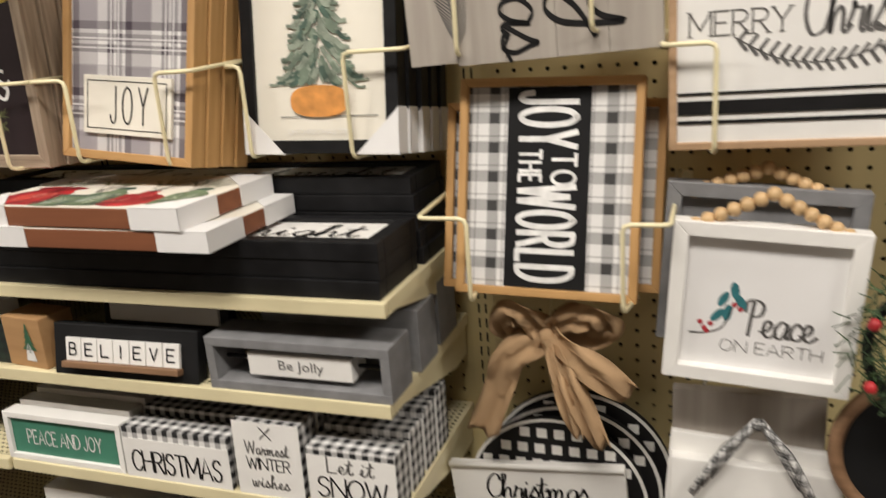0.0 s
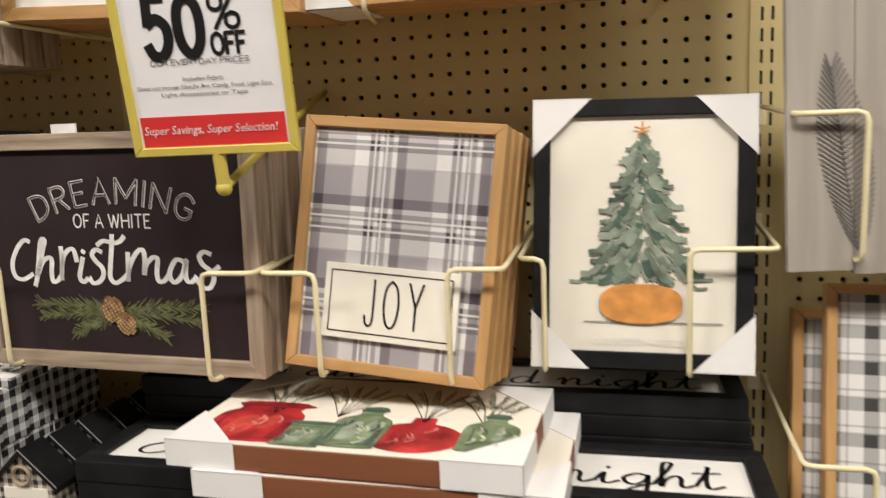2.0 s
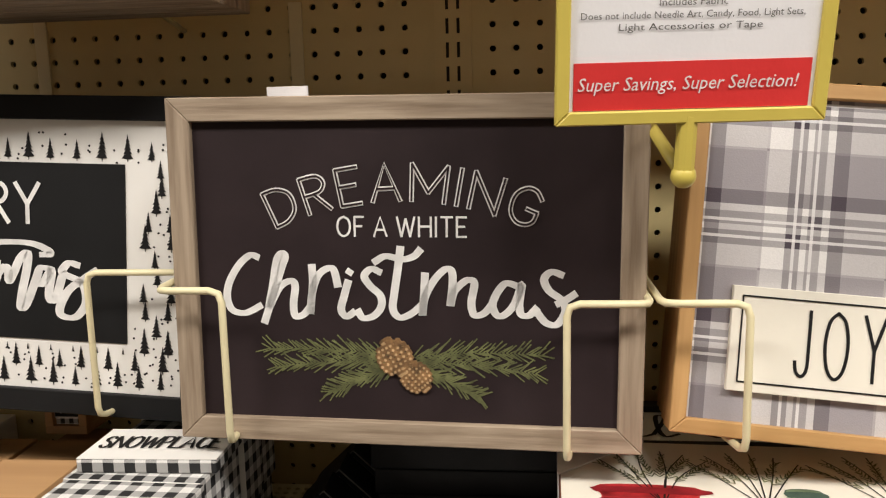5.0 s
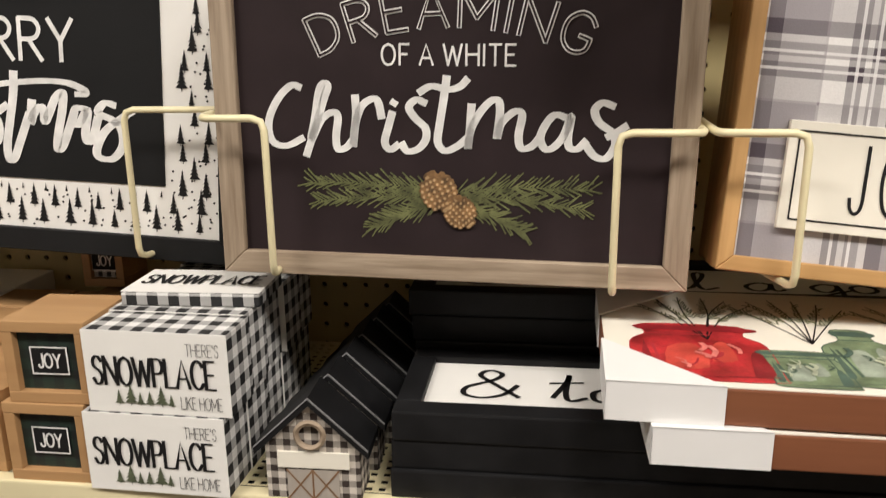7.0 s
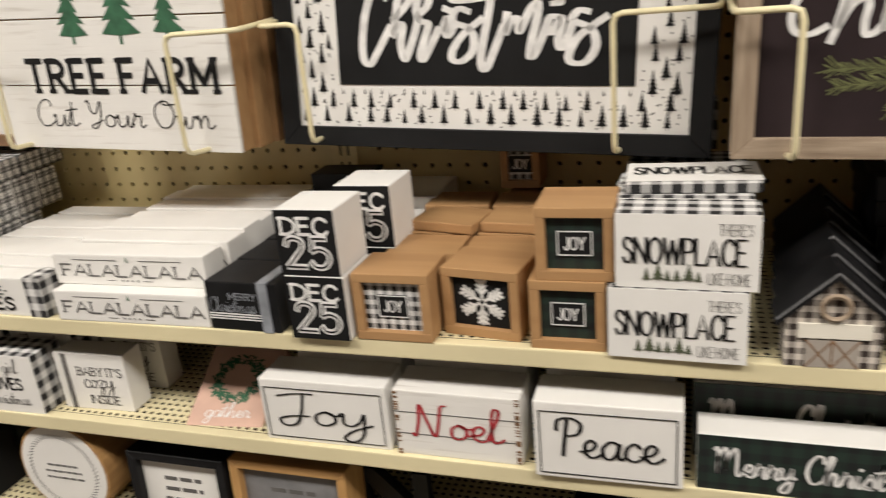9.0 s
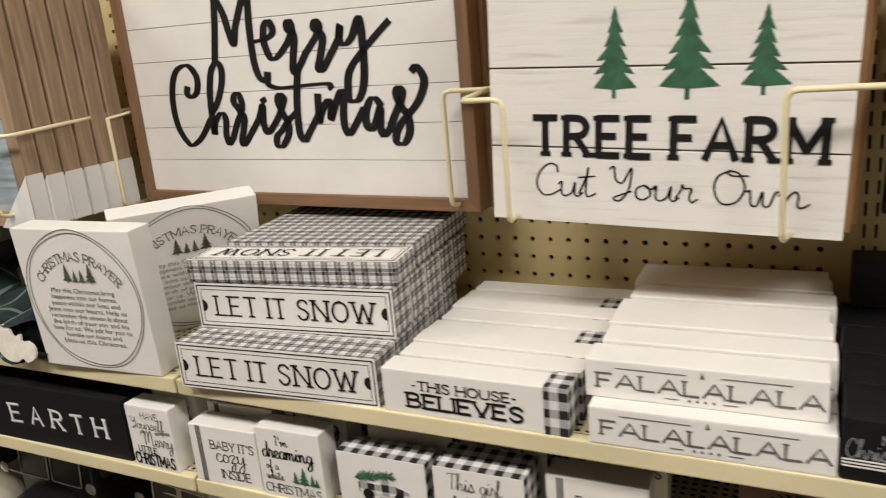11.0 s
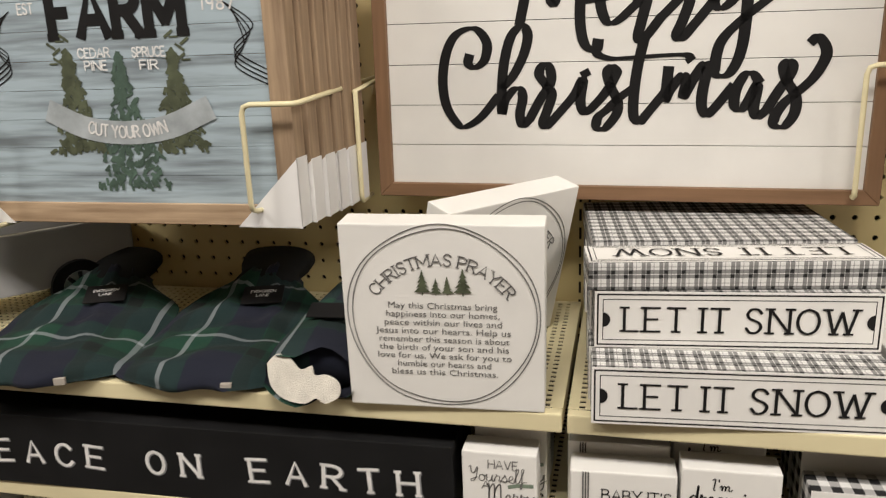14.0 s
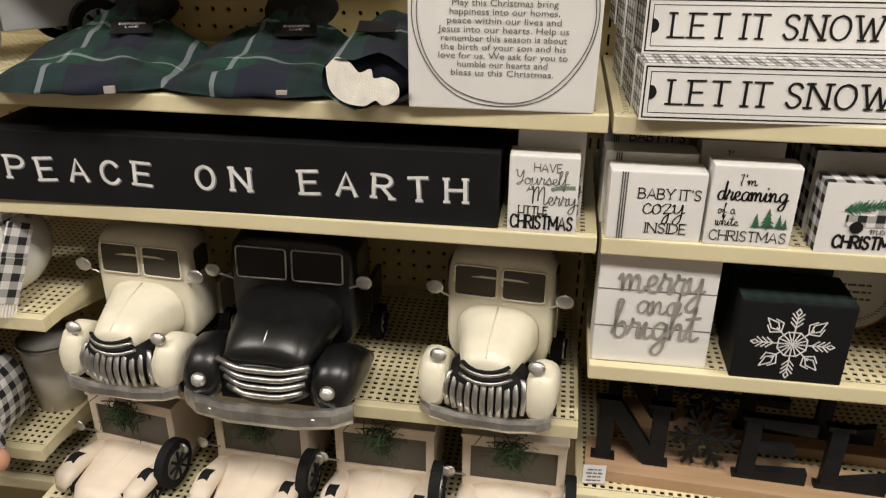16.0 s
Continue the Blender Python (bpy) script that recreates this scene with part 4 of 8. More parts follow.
def sign_merry_dark():
    m = at(1.012, -0.190, 1.262, -2.5, 3.5, 2.3)
    w, h = 0.484, 0.300
    s = framed("framed_sign", m, w, h, 0.034, 0.022, ("charcoal", "charcoal"), "white", "black and white fir-patterned Christmas sign in a dark frame", group="hanging signs")
    y = 0.006
    part("dark_panel", box(-0.1645, 0.1655, y - 0.0012, y - 0.0002, 0.070, 0.238), "charcoal", s)
    rnd = random.Random(8)
    dots = bmesh.new()
    row, z = 0, 0.026
    while z < h - 0.05:
        x = -w / 2 + 0.030 + (row % 2) * 0.012
        while x < w / 2 - 0.03:
            hh = rnd.uniform(0.018, 0.028)
            if z < 0.06 and abs(x) < 0.176:
                hh = min(hh, 0.066 - z)
            if not (-0.176 < x < 0.176 and 0.067 - hh < z < 0.233):
                fir = bmesh.new()
                pine_print(fir, x, z, hh, hh * 0.45, 6, y - 0.0006, rnd)
                part("printed_fir", fir, "ink", s)
                for _ in range(3):
                    px, pz = x + rnd.uniform(0.008, 0.017), z + rnd.uniform(-0.004, 0.026)
                    if -w / 2 + 0.024 < px < w / 2 - 0.024 and 0.024 < pz < h - 0.024 and not (-0.172 < px < 0.172 and 0.06 < pz < 0.238):
                        disc((px, pz), 0.0011, y - 0.0006, y - 0.0001, 5, dots)
            x += 0.0245 + rnd.uniform(-0.004, 0.004)
        z += 0.0165
        row += 1
    part("printed_dots", dots, "ink", s)
    lettering(s, "MERRY", 0.0045, 0.181, 0.0375, 0.149, "white_ink", pen=0.115, y=y - 0.0012, gap=0.22)
    lettering(s, "ChristmaS", 0.0013, 0.092, 0.0781, None, "white_ink", SWIFT, 0.115, 0.55, 0.0, y - 0.0012)
    stack("framed_sign", m, 2, 0.037, w, h, 0.034, 0.022, ("charcoal", "charcoal"), "white", "dark framed sign stacked behind another", group="hanging signs", dx=-0.004)


def sign_tree_farm():
    m = at(0.559, -0.207, 1.274, -0.7, 0, 2.3)
    w, h = 0.341, 0.32
    s = thing("board_sign", m, "whitewashed plank tree farm sign with brown wooden sides", "wall sign", "hanging signs")
    for k in range(4):
        part("plank", box(-w / 2, w / 2, 0, 0.006, k * h / 4 + 0.0012, (k + 1) * h / 4 - 0.0006, 0.0008), "whitewash", s)
    part("body", box(-w / 2 + 0.001, w / 2 - 0.001, 0.0062, 0.032, 0.001, h - 0.001), "kraft", s, "brown wooden backing frame")
    rnd = random.Random(9)
    for x, z, hh in ((-0.040, 0.130, 0.087), (0.029, 0.129, 0.102), (0.095, 0.133, 0.080)):
        bm = bmesh.new()
        pine_print(bm, x, z, hh, hh * 0.56, 6, -0.0006, rnd)
        part("painted_fir", bm, "green_ink", s)
    lettering(s, "TREE FARM", 0.014, 0.0735, 0.037, 0.272, "ink", pen=0.19, serif=0.12, gap=0.30)
    lettering(s, "Cut Your Own", 0.009, 0.030, 0.033, 0.262, "ink", LOW, 0.06, 0.7, 0.0)
    lettering(s, "CHRISTMAS", 0, 0.276, 0.042, 0.30, "ink", pen=0.2, serif=0.1, arc=0.3)
    for k in (1, 2):
        b = thing("board_sign", m @ pose(0.006 * k, 0.034 * k, 0), "whitewashed plank sign stacked behind another", "wall sign", "hanging signs")
        part("body", box(-w / 2, w / 2, 0, 0.031, 0, h, 0.0012), "kraft", b)


def sign_merry_white():
    m = at(0.038, -0.096, 1.262, -1.1, 0, 0.5)
    w, h = 0.580, 0.372
    s = thing("framed_sign", m, "white shiplap Merry Christmas sign in a brown wood frame", "wall sign", "hanging signs")
    rails(s, w, h, 0.03, 0.017, ("walnut", "walnut_v"))
    k, n = 0.0485, 7
    for i in range(n):
        part("plank", box(-w / 2 + 0.016, w / 2 - 0.016, 0.007, 0.013, 0.016 + i * k + 0.0008, min(0.016 + (i + 1) * k, h - 0.016), 0.0005), "white", s)
    part("backing", box(-w / 2 + 0.016, w / 2 - 0.016, 0.0135, 0.016, 0.016, h - 0.016), "ink", s)
    lettering(s, "ChristmaS", 0.0083, 0.0875, 0.1153, None, "ink", CURL, 0.105, 0.34, 0.0, 0.007)
    lettering(s, "MerRy", 0.0339, 0.1744, 0.1223, None, "ink", CURL_M, 0.10, 0.34, 0.0, 0.007, name="lettering_above")
    stack("framed_sign", m, 1, 0.032, w, h, 0.03, 0.017, ("walnut", "walnut_v"), "white", "brown framed sign stacked behind another", group="hanging signs", dx=0.006)


def sign_blue_farm():
    m = at(-0.510, -0.260, 1.264, -0.3, 0, -0.1)
    w, h = 0.444, 0.336
    s = thing("framed_sign", m, "blue plank tree farm picture in a barn wood frame", "wall sign", "hanging signs")
    rails(s, w, h, 0.026, 0.024, ("barn", "barn_v"))
    k = (h - 0.046) / 9
    for i in range(9):
        part("plank", box(-w / 2 + 0.023, w / 2 - 0.023, 0.004, 0.010, 0.023 + i * k + 0.0004, 0.023 + (i + 1) * k, 0.0004), "bluewash", s)
    part("backing", box(-w / 2 + 0.02, w / 2 - 0.02, 0.0105, 0.02, 0.02, h - 0.02), "kraft", s)
    rnd = random.Random(4)
    for x, z, hh in ((-0.042, 0.085, 0.113), (0.022, 0.045, 0.155), (0.088, 0.086, 0.108)):
        bm = bmesh.new()
        for i in range(330):
            t = rnd.random() ** 0.75
            px = x + rnd.uniform(-1, 1) * hh * (0.20 + 0.12 * ((t * 5) % 1.0)) * t
            pz = z + hh * (1 - t)
            a = rnd.uniform(-2.6, -0.5)
            ribbon(bm, [(px, pz), (px + 0.007 * math.cos(a), pz + 0.007 * math.sin(a))], 0.0036, 0.0034 - i * 2e-6, 1)
        part("printed_fir", bm, "water_dark" if z < 0.05 else "olive_ink", s)
    ban = bmesh.new()
    ribbon(ban, smooth_line([(-0.072, 0.128), (-0.03, 0.110), (0.022, 0.104), (0.074, 0.110), (0.122, 0.128)], 8), 0.026, 0.0024, 1)
    part("banner", ban, "fog_ink", s)
    lettering(s, "CUT YOUR OWN", 0.022, 0.0985, 0.013, 0.102, "white_ink", pen=0.16, y=0.0024, arc=-0.25)
    lettering(s, "FARM", 0.025, 0.2095, 0.049, 0.160, "ink", pen=0.26, serif=0.12, y=0.004, gap=0.25)
    lettering(s, "CHRISTMAS TREE", 0.022, 0.266, 0.026, 0.235, "white_ink", pen=0.2, y=0.004, arc=0.25)
    lettering(s, "1987", 0.147, 0.2305, 0.013, 0.039, "white_ink", pen=0.16, y=0.004)
    lettering(s, "CEDAR", -0.0065, 0.1865, 0.010, 0.040, "white_ink", pen=0.16, y=0.0024)
    lettering(s, "SPRUCE", 0.061, 0.1855, 0.010, 0.040, "white_ink", pen=0.16, y=0.0024)
    lettering(s, "PINE", -0.006, 0.1730, 0.010, 0.028, "white_ink", pen=0.16, y=0.0024)
    lettering(s, "FIR", 0.060, 0.1720, 0.010, 0.022, "white_ink", pen=0.16, y=0.0024)
    lettering(s, "EST", -0.086, 0.2355, 0.011, 0.02, "white_ink", pen=0.16, y=0.004)
    for sx in (-1, 1):
        for q in range(4):
            sc = bmesh.new()
            way = [(0.130 + 0.004 * q, 0.221 - 0.003 * q), (0.164 - 0.004 * q, 0.196 - 0.006 * q), (0.140, 0.172 - 0.006 * q), (0.183, 0.146 - 0.005 * q)]
            ribbon(sc, smooth_line([(0.022 + sx * x, z + 0.018) for x, z in way], 6), 0.0014, 0.0034 - q * 1e-5, 1)
            part("scroll_line", sc, "ink", s)
        for q in range(9):
            sc = bmesh.new()
            x, z = 0.022 + sx * (0.060 + 0.006 * (q % 4)), 0.205 - 0.008 * (q // 2)
            ribbon(sc, [(x, z), (x + sx * 0.009, z + 0.006 * (1 - q % 3))], 0.004, 0.0033 - q * 1e-5, 0.5)
            part("printed_sprig", sc, "olive_ink", s)
    for cx in (0, 1):
        corner(s, w, h, cx, 0, 0.075, 0, 0.026)
    first = framed("framed_sign", m @ pose(0.005, 0.029, 0), w, h, 0.026, 0.024, ("barn", "barn_v"), "bluewash", "barn wood framed picture with white corner guards stacked behind another", group="hanging signs")
    corner(first, w, h, 1, 0, 0.07, 0, 0.026)
    corner(first, w, h, 0, 0, 0.07, 0, 0.026)
    for q in (2, 3, 4, 5):
        copy_thing(first, m @ pose(0.004 + 0.003 * q, 0.029 * q, 0))


def sign_joy_world():
    m = at(2.350, -0.223, 1.075, 0.2, 12.3, 1.6)
    w, h = 0.237, 0.282
    s = framed("framed_sign", m, w, h, 0.022, 0.011, ("oak", "oak_v"), "jtw_plaid", "Joy to the World sign in an orange oak frame, hung sideways", group="hanging signs", inset=0.008)
    part("dark_band", box(-0.054, 0.053, 0.0062, 0.0075, 0.012, h - 0.012), "charcoal", s, "black lettering band")
    for t, x, z, hh, ww in (("JOY", -0.037, 0.229, 0.073, 0.068), ("TO", 0.006, 0.166, 0.030, 0.040), ("THE", -0.037, 0.170, 0.028, 0.040), ("WORLD", -0.037, 0.083, 0.073, 0.122)):
        lettering(s, t, x, z, hh, ww, "white_ink", pen=0.10 if hh > 0.05 else 0.15, y=0.0062, turn=-90, gap=0.3)
    for k, (dx, dz) in enumerate(((-0.027, 0.006), (0.024, 0.012))):
        framed("framed_sign", m @ pose(dx, 0.03 + 0.026 * k, dz - 0.004), w, h - 0.03, 0.022, 0.011, ("oak", "oak_v"), "jtw_plaid", "orange oak framed sign stacked askew behind another", group="hanging signs")


def sign_grey():
    m = at(2.345, -0.205, 1.38, 2, 0, -2)
    s = thing("board_sign", m, "grey wooden board sign with black script, hung sideways", "wall sign", "hanging signs")
    for k in range(5):
        part("plank", box(-0.155 + k * 0.062 + 0.0005, -0.155 + (k + 1) * 0.062, 0, 0.012, -0.005 + 0.004 * (k == 0), 0.33, 0.0008), "grey_board", s)
    lettering(s, "Merry", 0.065, 0.17, 0.10, 0.30, "ink", LOW, 0.075, 0.5, 0.0, turn=-90)
    lettering(s, "Christmas", -0.035, 0.17, 0.085, 0.34, "ink", LOW, 0.075, 0.5, 0.0, turn=-90)
    f = bmesh.new()
    ribbon(f, [(-0.09, 0.02), (-0.115, 0.2)], 0.0016, -0.0006, 1)
    for i in range(34):
        t = i / 34
        for sx in (-1, 1):
            ribbon(f, [(-0.09 - 0.025 * t, 0.02 + 0.18 * t), (-0.09 - 0.025 * t + sx * 0.024 * math.sin(math.pi * (t * 0.8 + 0.15)), 0.038 + 0.18 * t)], 0.0014, -0.0007 - i * 1e-5, 1)
    part("printed_feather", f, "grey_ink", s)


def sign_merry_things():
    m = at(2.655, -0.205, 1.262, 0, 0, -0.5)
    s = framed("framed_sign", m, 0.30, 0.22, 0.026, 0.009, ("pale_wood", "pale_wood"), "white", "white Christmas sign with black stripes in a pale wood frame", group="hanging signs", inset=0.004)
    for z, k in ((0.03, 0.004), (0.0405, 0.016), (0.063, 0.003)):
        part("stripe", box(-0.14, 0.14, 0.0025, 0.0036, z, z + k), "ink", s)
    lettering(s, "MERRY", -0.075, 0.128, 0.026, 0.105, "grey_ink", pen=0.07, serif=0.1, y=0.004)
    lettering(s, "Christmas", 0.07, 0.122, 0.06, 0.16, "grey_ink", LOW, 0.07, 0.5, -0.04, 0.004)
    lf = bmesh.new()
    ribbon(lf, smooth_line([(-0.08, 0.125), (-0.03, 0.098), (0.03, 0.095), (0.1, 0.12)], 8), 0.0016, 0.0034, 1)
    for i in range(16):
        x = -0.075 + i * 0.011
        z = 0.095 + 3.2 * (x - 0.015) ** 2
        for sx in (-1, 1):
            ribbon(lf, [(x, z), (x + 0.008, z + 0.011 * sx)], 0.0036, 0.0033 - i * 1e-5, 1)
    part("printed_leaves", lf, "grey_ink", s)
    for k in range(1, 4):
        framed("framed_sign", m @ pose(0.003 * k, 0.028 * k, -0.004), 0.30, 0.22, 0.026, 0.009, ("pale_wood", "pale_wood"), "white", "pale wood framed sign stacked behind another", group="hanging signs", inset=0.004)


def beaded_frame():
    m = at(2.605, -0.233, 0.976, -0.6, 0, 4.0)
    s = framed("beaded_frame", m, 0.211, 0.201, 0.024, 0.018, ("white", "white"), "card", "white framed Peace on Earth sign hung by wooden beads", group="hanging signs", inset=0.012)
    lettering(s, "Peace", 0.022, 0.062, 0.046, 0.080, "grey_ink", LOW, 0.09, 0.5, -0.03, 0.012)
    lettering(s, "ON EARTH", 0.016, 0.039, 0.0145, 0.114, "grey_ink", pen=0.07, y=0.012)
    for i, (x, z, tilt) in enumerate(((-0.042, 0.105, 25), (-0.030, 0.117, -10), (-0.022, 0.103, -35), (-0.047, 0.084, 40), (-0.036, 0.088, 5))):
        leaf = part("painted_leaf", ball((0, 0, 0), 0.0085, (0.62, 0.04, 1.25), 10), "blue_ink", s)
        leaf.matrix_basis = pose(x, 0.0115, z, 0, tilt, 0)
    for x, z in ((-0.061, 0.066), (-0.066, 0.073), (-0.054, 0.072), (-0.029, 0.099), (-0.022, 0.094), (-0.058, 0.062)):
        part("painted_berry", ball((x, 0.0113, z), 0.0032, (1, 0.1, 1), 8), "red_ink", s)
    stem = bmesh.new()
    ribbon(stem, smooth_line([(-0.078, 0.058), (-0.058, 0.060), (-0.040, 0.070), (-0.030, 0.100)], 5), 0.0016, 0.0112, 1)
    part("painted_stem", stem, "ink", s)
    for k in range(13):
        t = k / 12 * 2 - 1
        part("bead", ball((t * 0.082, 0.012, 0.195 + 0.042 * (1 - abs(t))), 0.0088, seg=10), "bead", s, smooth=True)
    b = framed("beaded_frame", m @ pose(-0.006, 0.05, 0.028), 0.226, 0.208, 0.024, 0.018, ("grey", "grey"), "grey", "grey framed sign hung by beads behind another", group="hanging signs", inset=0.012)
    for k in range(13):
        t = k / 12 * 2 - 1
        part("bead", ball((t * 0.082, 0.012, 0.195 + 0.034 * (1 - abs(t))), 0.0088, seg=10), "bead", b, smooth=True)


def bow_ornament():
    m = at(2.345, -0.14, 0.63, 0, 0)
    s = thing("hanging_sign", m, "round black and white check sign with a burlap bow", "wall sign", "hanging signs")
    for nm, cx, cz, rad, y0 in (("front_disc", -0.008, 0.074, 0.140, 0.016), ("middle_disc", 0.010, 0.086, 0.140, 0.036), ("back_disc", 0.022, 0.100, 0.142, 0.056)):
        d = part(nm, disc((cx, cz), rad, y0, y0 + 0.012, 48), "ink", s)
        rim = bmesh.new()
        ribbon(rim, [(cx + (rad - 0.002) * math.cos(a * math.pi / 24), cz + (rad - 0.002) * math.sin(a * math.pi / 24)) for a in range(0, 25)], 0.0055, y0 - 0.0006, 1)
        part("rim", rim, "white", d)
        for i in range(-5, 6):
            for j in range(0, 6):
                x, z = 0.0265 * i + 0.004 * j, 0.062 + 0.0265 * j
                if math.hypot(x, z) < rad - 0.014:
                    part("white_square", box(cx + x - 0.0078, cx + x + 0.0078, y0 - 0.0007, y0 - 0.0001, cz + z - 0.0078, cz + z + 0.0078), "white", d)
    plaque = part("plaque", box(-0.136, 0.136, 0.0, 0.012, 0.0, 0.125, 0.001), "white", s)
    plaque.matrix_basis = pose(-0.027, 0, 0.018, 0, -5, 0)
    part("plaque_edge", tube([(-0.136, -0.001, 0.122), (0.136, -0.001, 0.122)], 0.005, 8), "white", plaque, smooth=True)
    lettering(plaque, "Christmas", 0.0, 0.066, 0.04, 0.16, "ink", LOW, 0.1, 0.5, -0.03)
    bow = thing("burlap_bow", at(2.345, -0.172, 1.003, 0, 0), "tied tan burlap ribbon bow with long tails", "bow")
    rnd = random.Random(2)

    def strip(pts, width, nm):
        bm = bmesh.new()
        line = smooth_line([(p[0], p[2]) for p in pts], 7)
        deep = smooth_line([(p[1], p[2]) for p in pts], 7)
        rows = []
        for i, ((x, z), (y, _)) in enumerate(zip(line, deep)):
            a, b = line[max(0, i - 1)], line[min(len(line) - 1, i + 1)]
            dx, dz = b[0] - a[0], b[1] - a[1]
            d = math.hypot(dx, dz) or 1e-6
            rows.append([bm.verts.new((x - dz / d * width * (k - 2) / 4, y + 0.011 * math.sin(k * 2.4 + i * 0.5), z + dx / d * width * (k - 2) / 4)) for k in range(5)])
        for p, q in zip(rows, rows[1:]):
            for k in range(4):
                bm.faces.new((p[k], p[k + 1], q[k + 1], q[k]))
        ob = part(nm, bm, "burlap", bow, smooth=True)
        md = ob.modifiers.new("thickness", "SOLIDIFY")
        md.thickness = 0.0016
    strip([(0, 0, 0), (-0.022, -0.02, 0.030), (-0.046, -0.03, 0.040), (-0.060, -0.015, 0.018), (-0.044, 0.0, -0.004), (-0.016, 0.0, -0.004), (0, 0, 0)], 0.036, "bow_loop")
    strip([(0, 0, 0), (0.030, -0.02, 0.030), (0.066, -0.03, 0.040), (0.086, -0.015, 0.020), (0.060, 0.0, 0.002), (0.022, 0.0, 0.0), (0, 0, 0)], 0.036, "bow_loop")
    strip([(-0.004, -0.006, 0), (-0.050, -0.022, -0.028), (-0.070, -0.016, -0.080), (-0.100, -0.012, -0.155)], 0.044, "bow_tail")
    strip([(0.004, -0.010, 0), (0.050, -0.025, -0.028), (0.112, -0.020, -0.072)], 0.040, "bow_tail")
    strip([(0.002, -0.012, 0), (0.034, -0.030, -0.060), (0.076, -0.030, -0.150)], 0.028, "bow_tail")
    strip([(0.0, -0.014, -0.002), (0.020, -0.034, -0.060), (0.044, -0.034, -0.135)], 0.018, "bow_tail")
    part("knot", ball((0, -0.012, 0), 0.011, (1, 0.7, 1.3), 12), "burlap", bow, smooth=True)
    part("loop_wire", tube([(0, 0, 0.01), (0, 0.05, 0.06), (0, 0.155, 0.075)], 0.0012), "wire", bow)


def lower_right_items():
    s = thing("framed_sign", at(2.612, -0.2, 0.742, 0, 4, 2), "white sign with a checked ribbon hanger", "wall sign", "hanging signs")
    part("board", box(-0.105, 0.105, 0, 0.02, 0, 0.10, 0.002), "white", s)
    for sx in (-1, 1):
        for q in range(3):
            part("ribbon_hanger", tube([(sx * (0.002 + 0.005 * q), -0.004 - 0.004 * q, 0.168 - 0.005 * q), (sx * (0.028 + 0.006 * q), -0.010 - 0.004 * q, 0.130), (sx * (0.056 + 0.010 * q), -0.012 - 0.004 * q, 0.086 - 0.012 * q)], 0.0055), "ticket", s, smooth=True)
    part("ribbon_knot", ball((0, -0.012, 0.166), 0.009, (1, 0.8, 0.9), 12), "ticket", s, smooth=True)
    c = thing("framed_sign", at(2.606, -0.182, 0.742, 0, 3, 4), "white sign stacked askew behind another", "wall sign", "hanging signs")
    part("board", box(-0.106, 0.106, 0.004, 0.016, 0, 0.124, 0.002), "white", c)
    b = thing("framed_sign", at(2.595, -0.165, 0.775, 0, 2), "grey sign stacked behind a white one", "wall sign", "hanging signs")
    part("board", box(-0.085, 0.105, 0, 0.02, 0, 0.155, 0.002), "grey_board", b)
    part("hanger", tube([(-0.06, 0.01, 0.138), (0.0, 0.08, 0.2), (0.06, 0.01, 0.138)], 0.002), "ticket", b)
    w = thing("wreath", at(2.80, -0.25, 0.965), "dark round wreath with green pine and red berries", "wreath")
    bm, rnd = bmesh.new(), random.Random(6)
    for i in range(700):
        a = rnd.uniform(0, 2 * math.pi)
        r = 0.08 + rnd.uniform(-0.02, 0.02)
        p = Vector((r * math.cos(a), rnd.uniform(-0.02, 0.02), 0.08 + r * math.sin(a)))
        q = p + Vector((rnd.uniform(-1, 1), rnd.uniform(-1, 0.4), rnd.uniform(-1, 1))) * 0.02
        tube([p, q], 0.0009, 3, bm)
    part("pine_needles", bm, "needle", w)
    for i in range(14):
        a = i * 0.9
        part("berry", ball((0.085 * math.cos(a), -0.024, 0.08 + 0.085 * math.sin(a)), 0.007, seg=8), "bottle_red", w, smooth=True)
    part("wire_ring", tube([(0.08 * math.cos(a / 8 * math.pi), 0, 0.08 + 0.08 * math.sin(a / 8 * math.pi)) for a in range(17)], 0.006), "rubber", w)


def round_end_sign():
    s = thing("round_sign", at(2.80, -0.215, 0.79, 0, 3), "round dark sign with a brown wooden rim, hanging", "wall sign", "hanging signs")
    part("face", disc((0, 0.1), 0.088, 0.004, 0.014, 40), "charcoal", s)
    part("rim", tube([(0.095 * math.cos(k * math.pi / 20), 0.006, 0.1 + 0.095 * math.sin(k * math.pi / 20)) for k in range(41)], 0.009, 8), "walnut", s, smooth=True)


for build in (round_end_sign, sign_dreaming, sign_joy, sign_tree, sign_merry_dark, sign_tree_farm, sign_merry_white, sign_blue_farm, sign_joy_world, sign_grey, sign_merry_things, beaded_frame, bow_ornament, lower_right_items):
    build()


# ---- wire hooks ----
def hook(x, z, arms, back=None):
    """Display hook: wires from the board to the front, then sideways, down and back under a sign. arms: (end x, front y, drop)."""
    s = thing("display_hook", pose(x, 0, z), "cream wire display hook holding signs on the pegboard", "hook", "wire display hooks")
    part("clip", box(-0.012, 0.012, -0.004, 0.0, -0.012, 0.012, 0.001), "wire", s)
    for i, (ex, fy, drop) in enumerate(arms):
        o = -0.004 if ex < x else 0.004
        part("wire_arm", tube([(o, 0.004, 0.012), (o, fy, 0), (ex - x, fy, 0), (ex - x, fy, -drop), (ex - x + (0.01 if ex < x else -0.01), fy + 0.07, -drop - 0.004) if back is None else (back - x, -0.005, -drop - 0.006)], 0.0030), "wire", s, smooth=True)


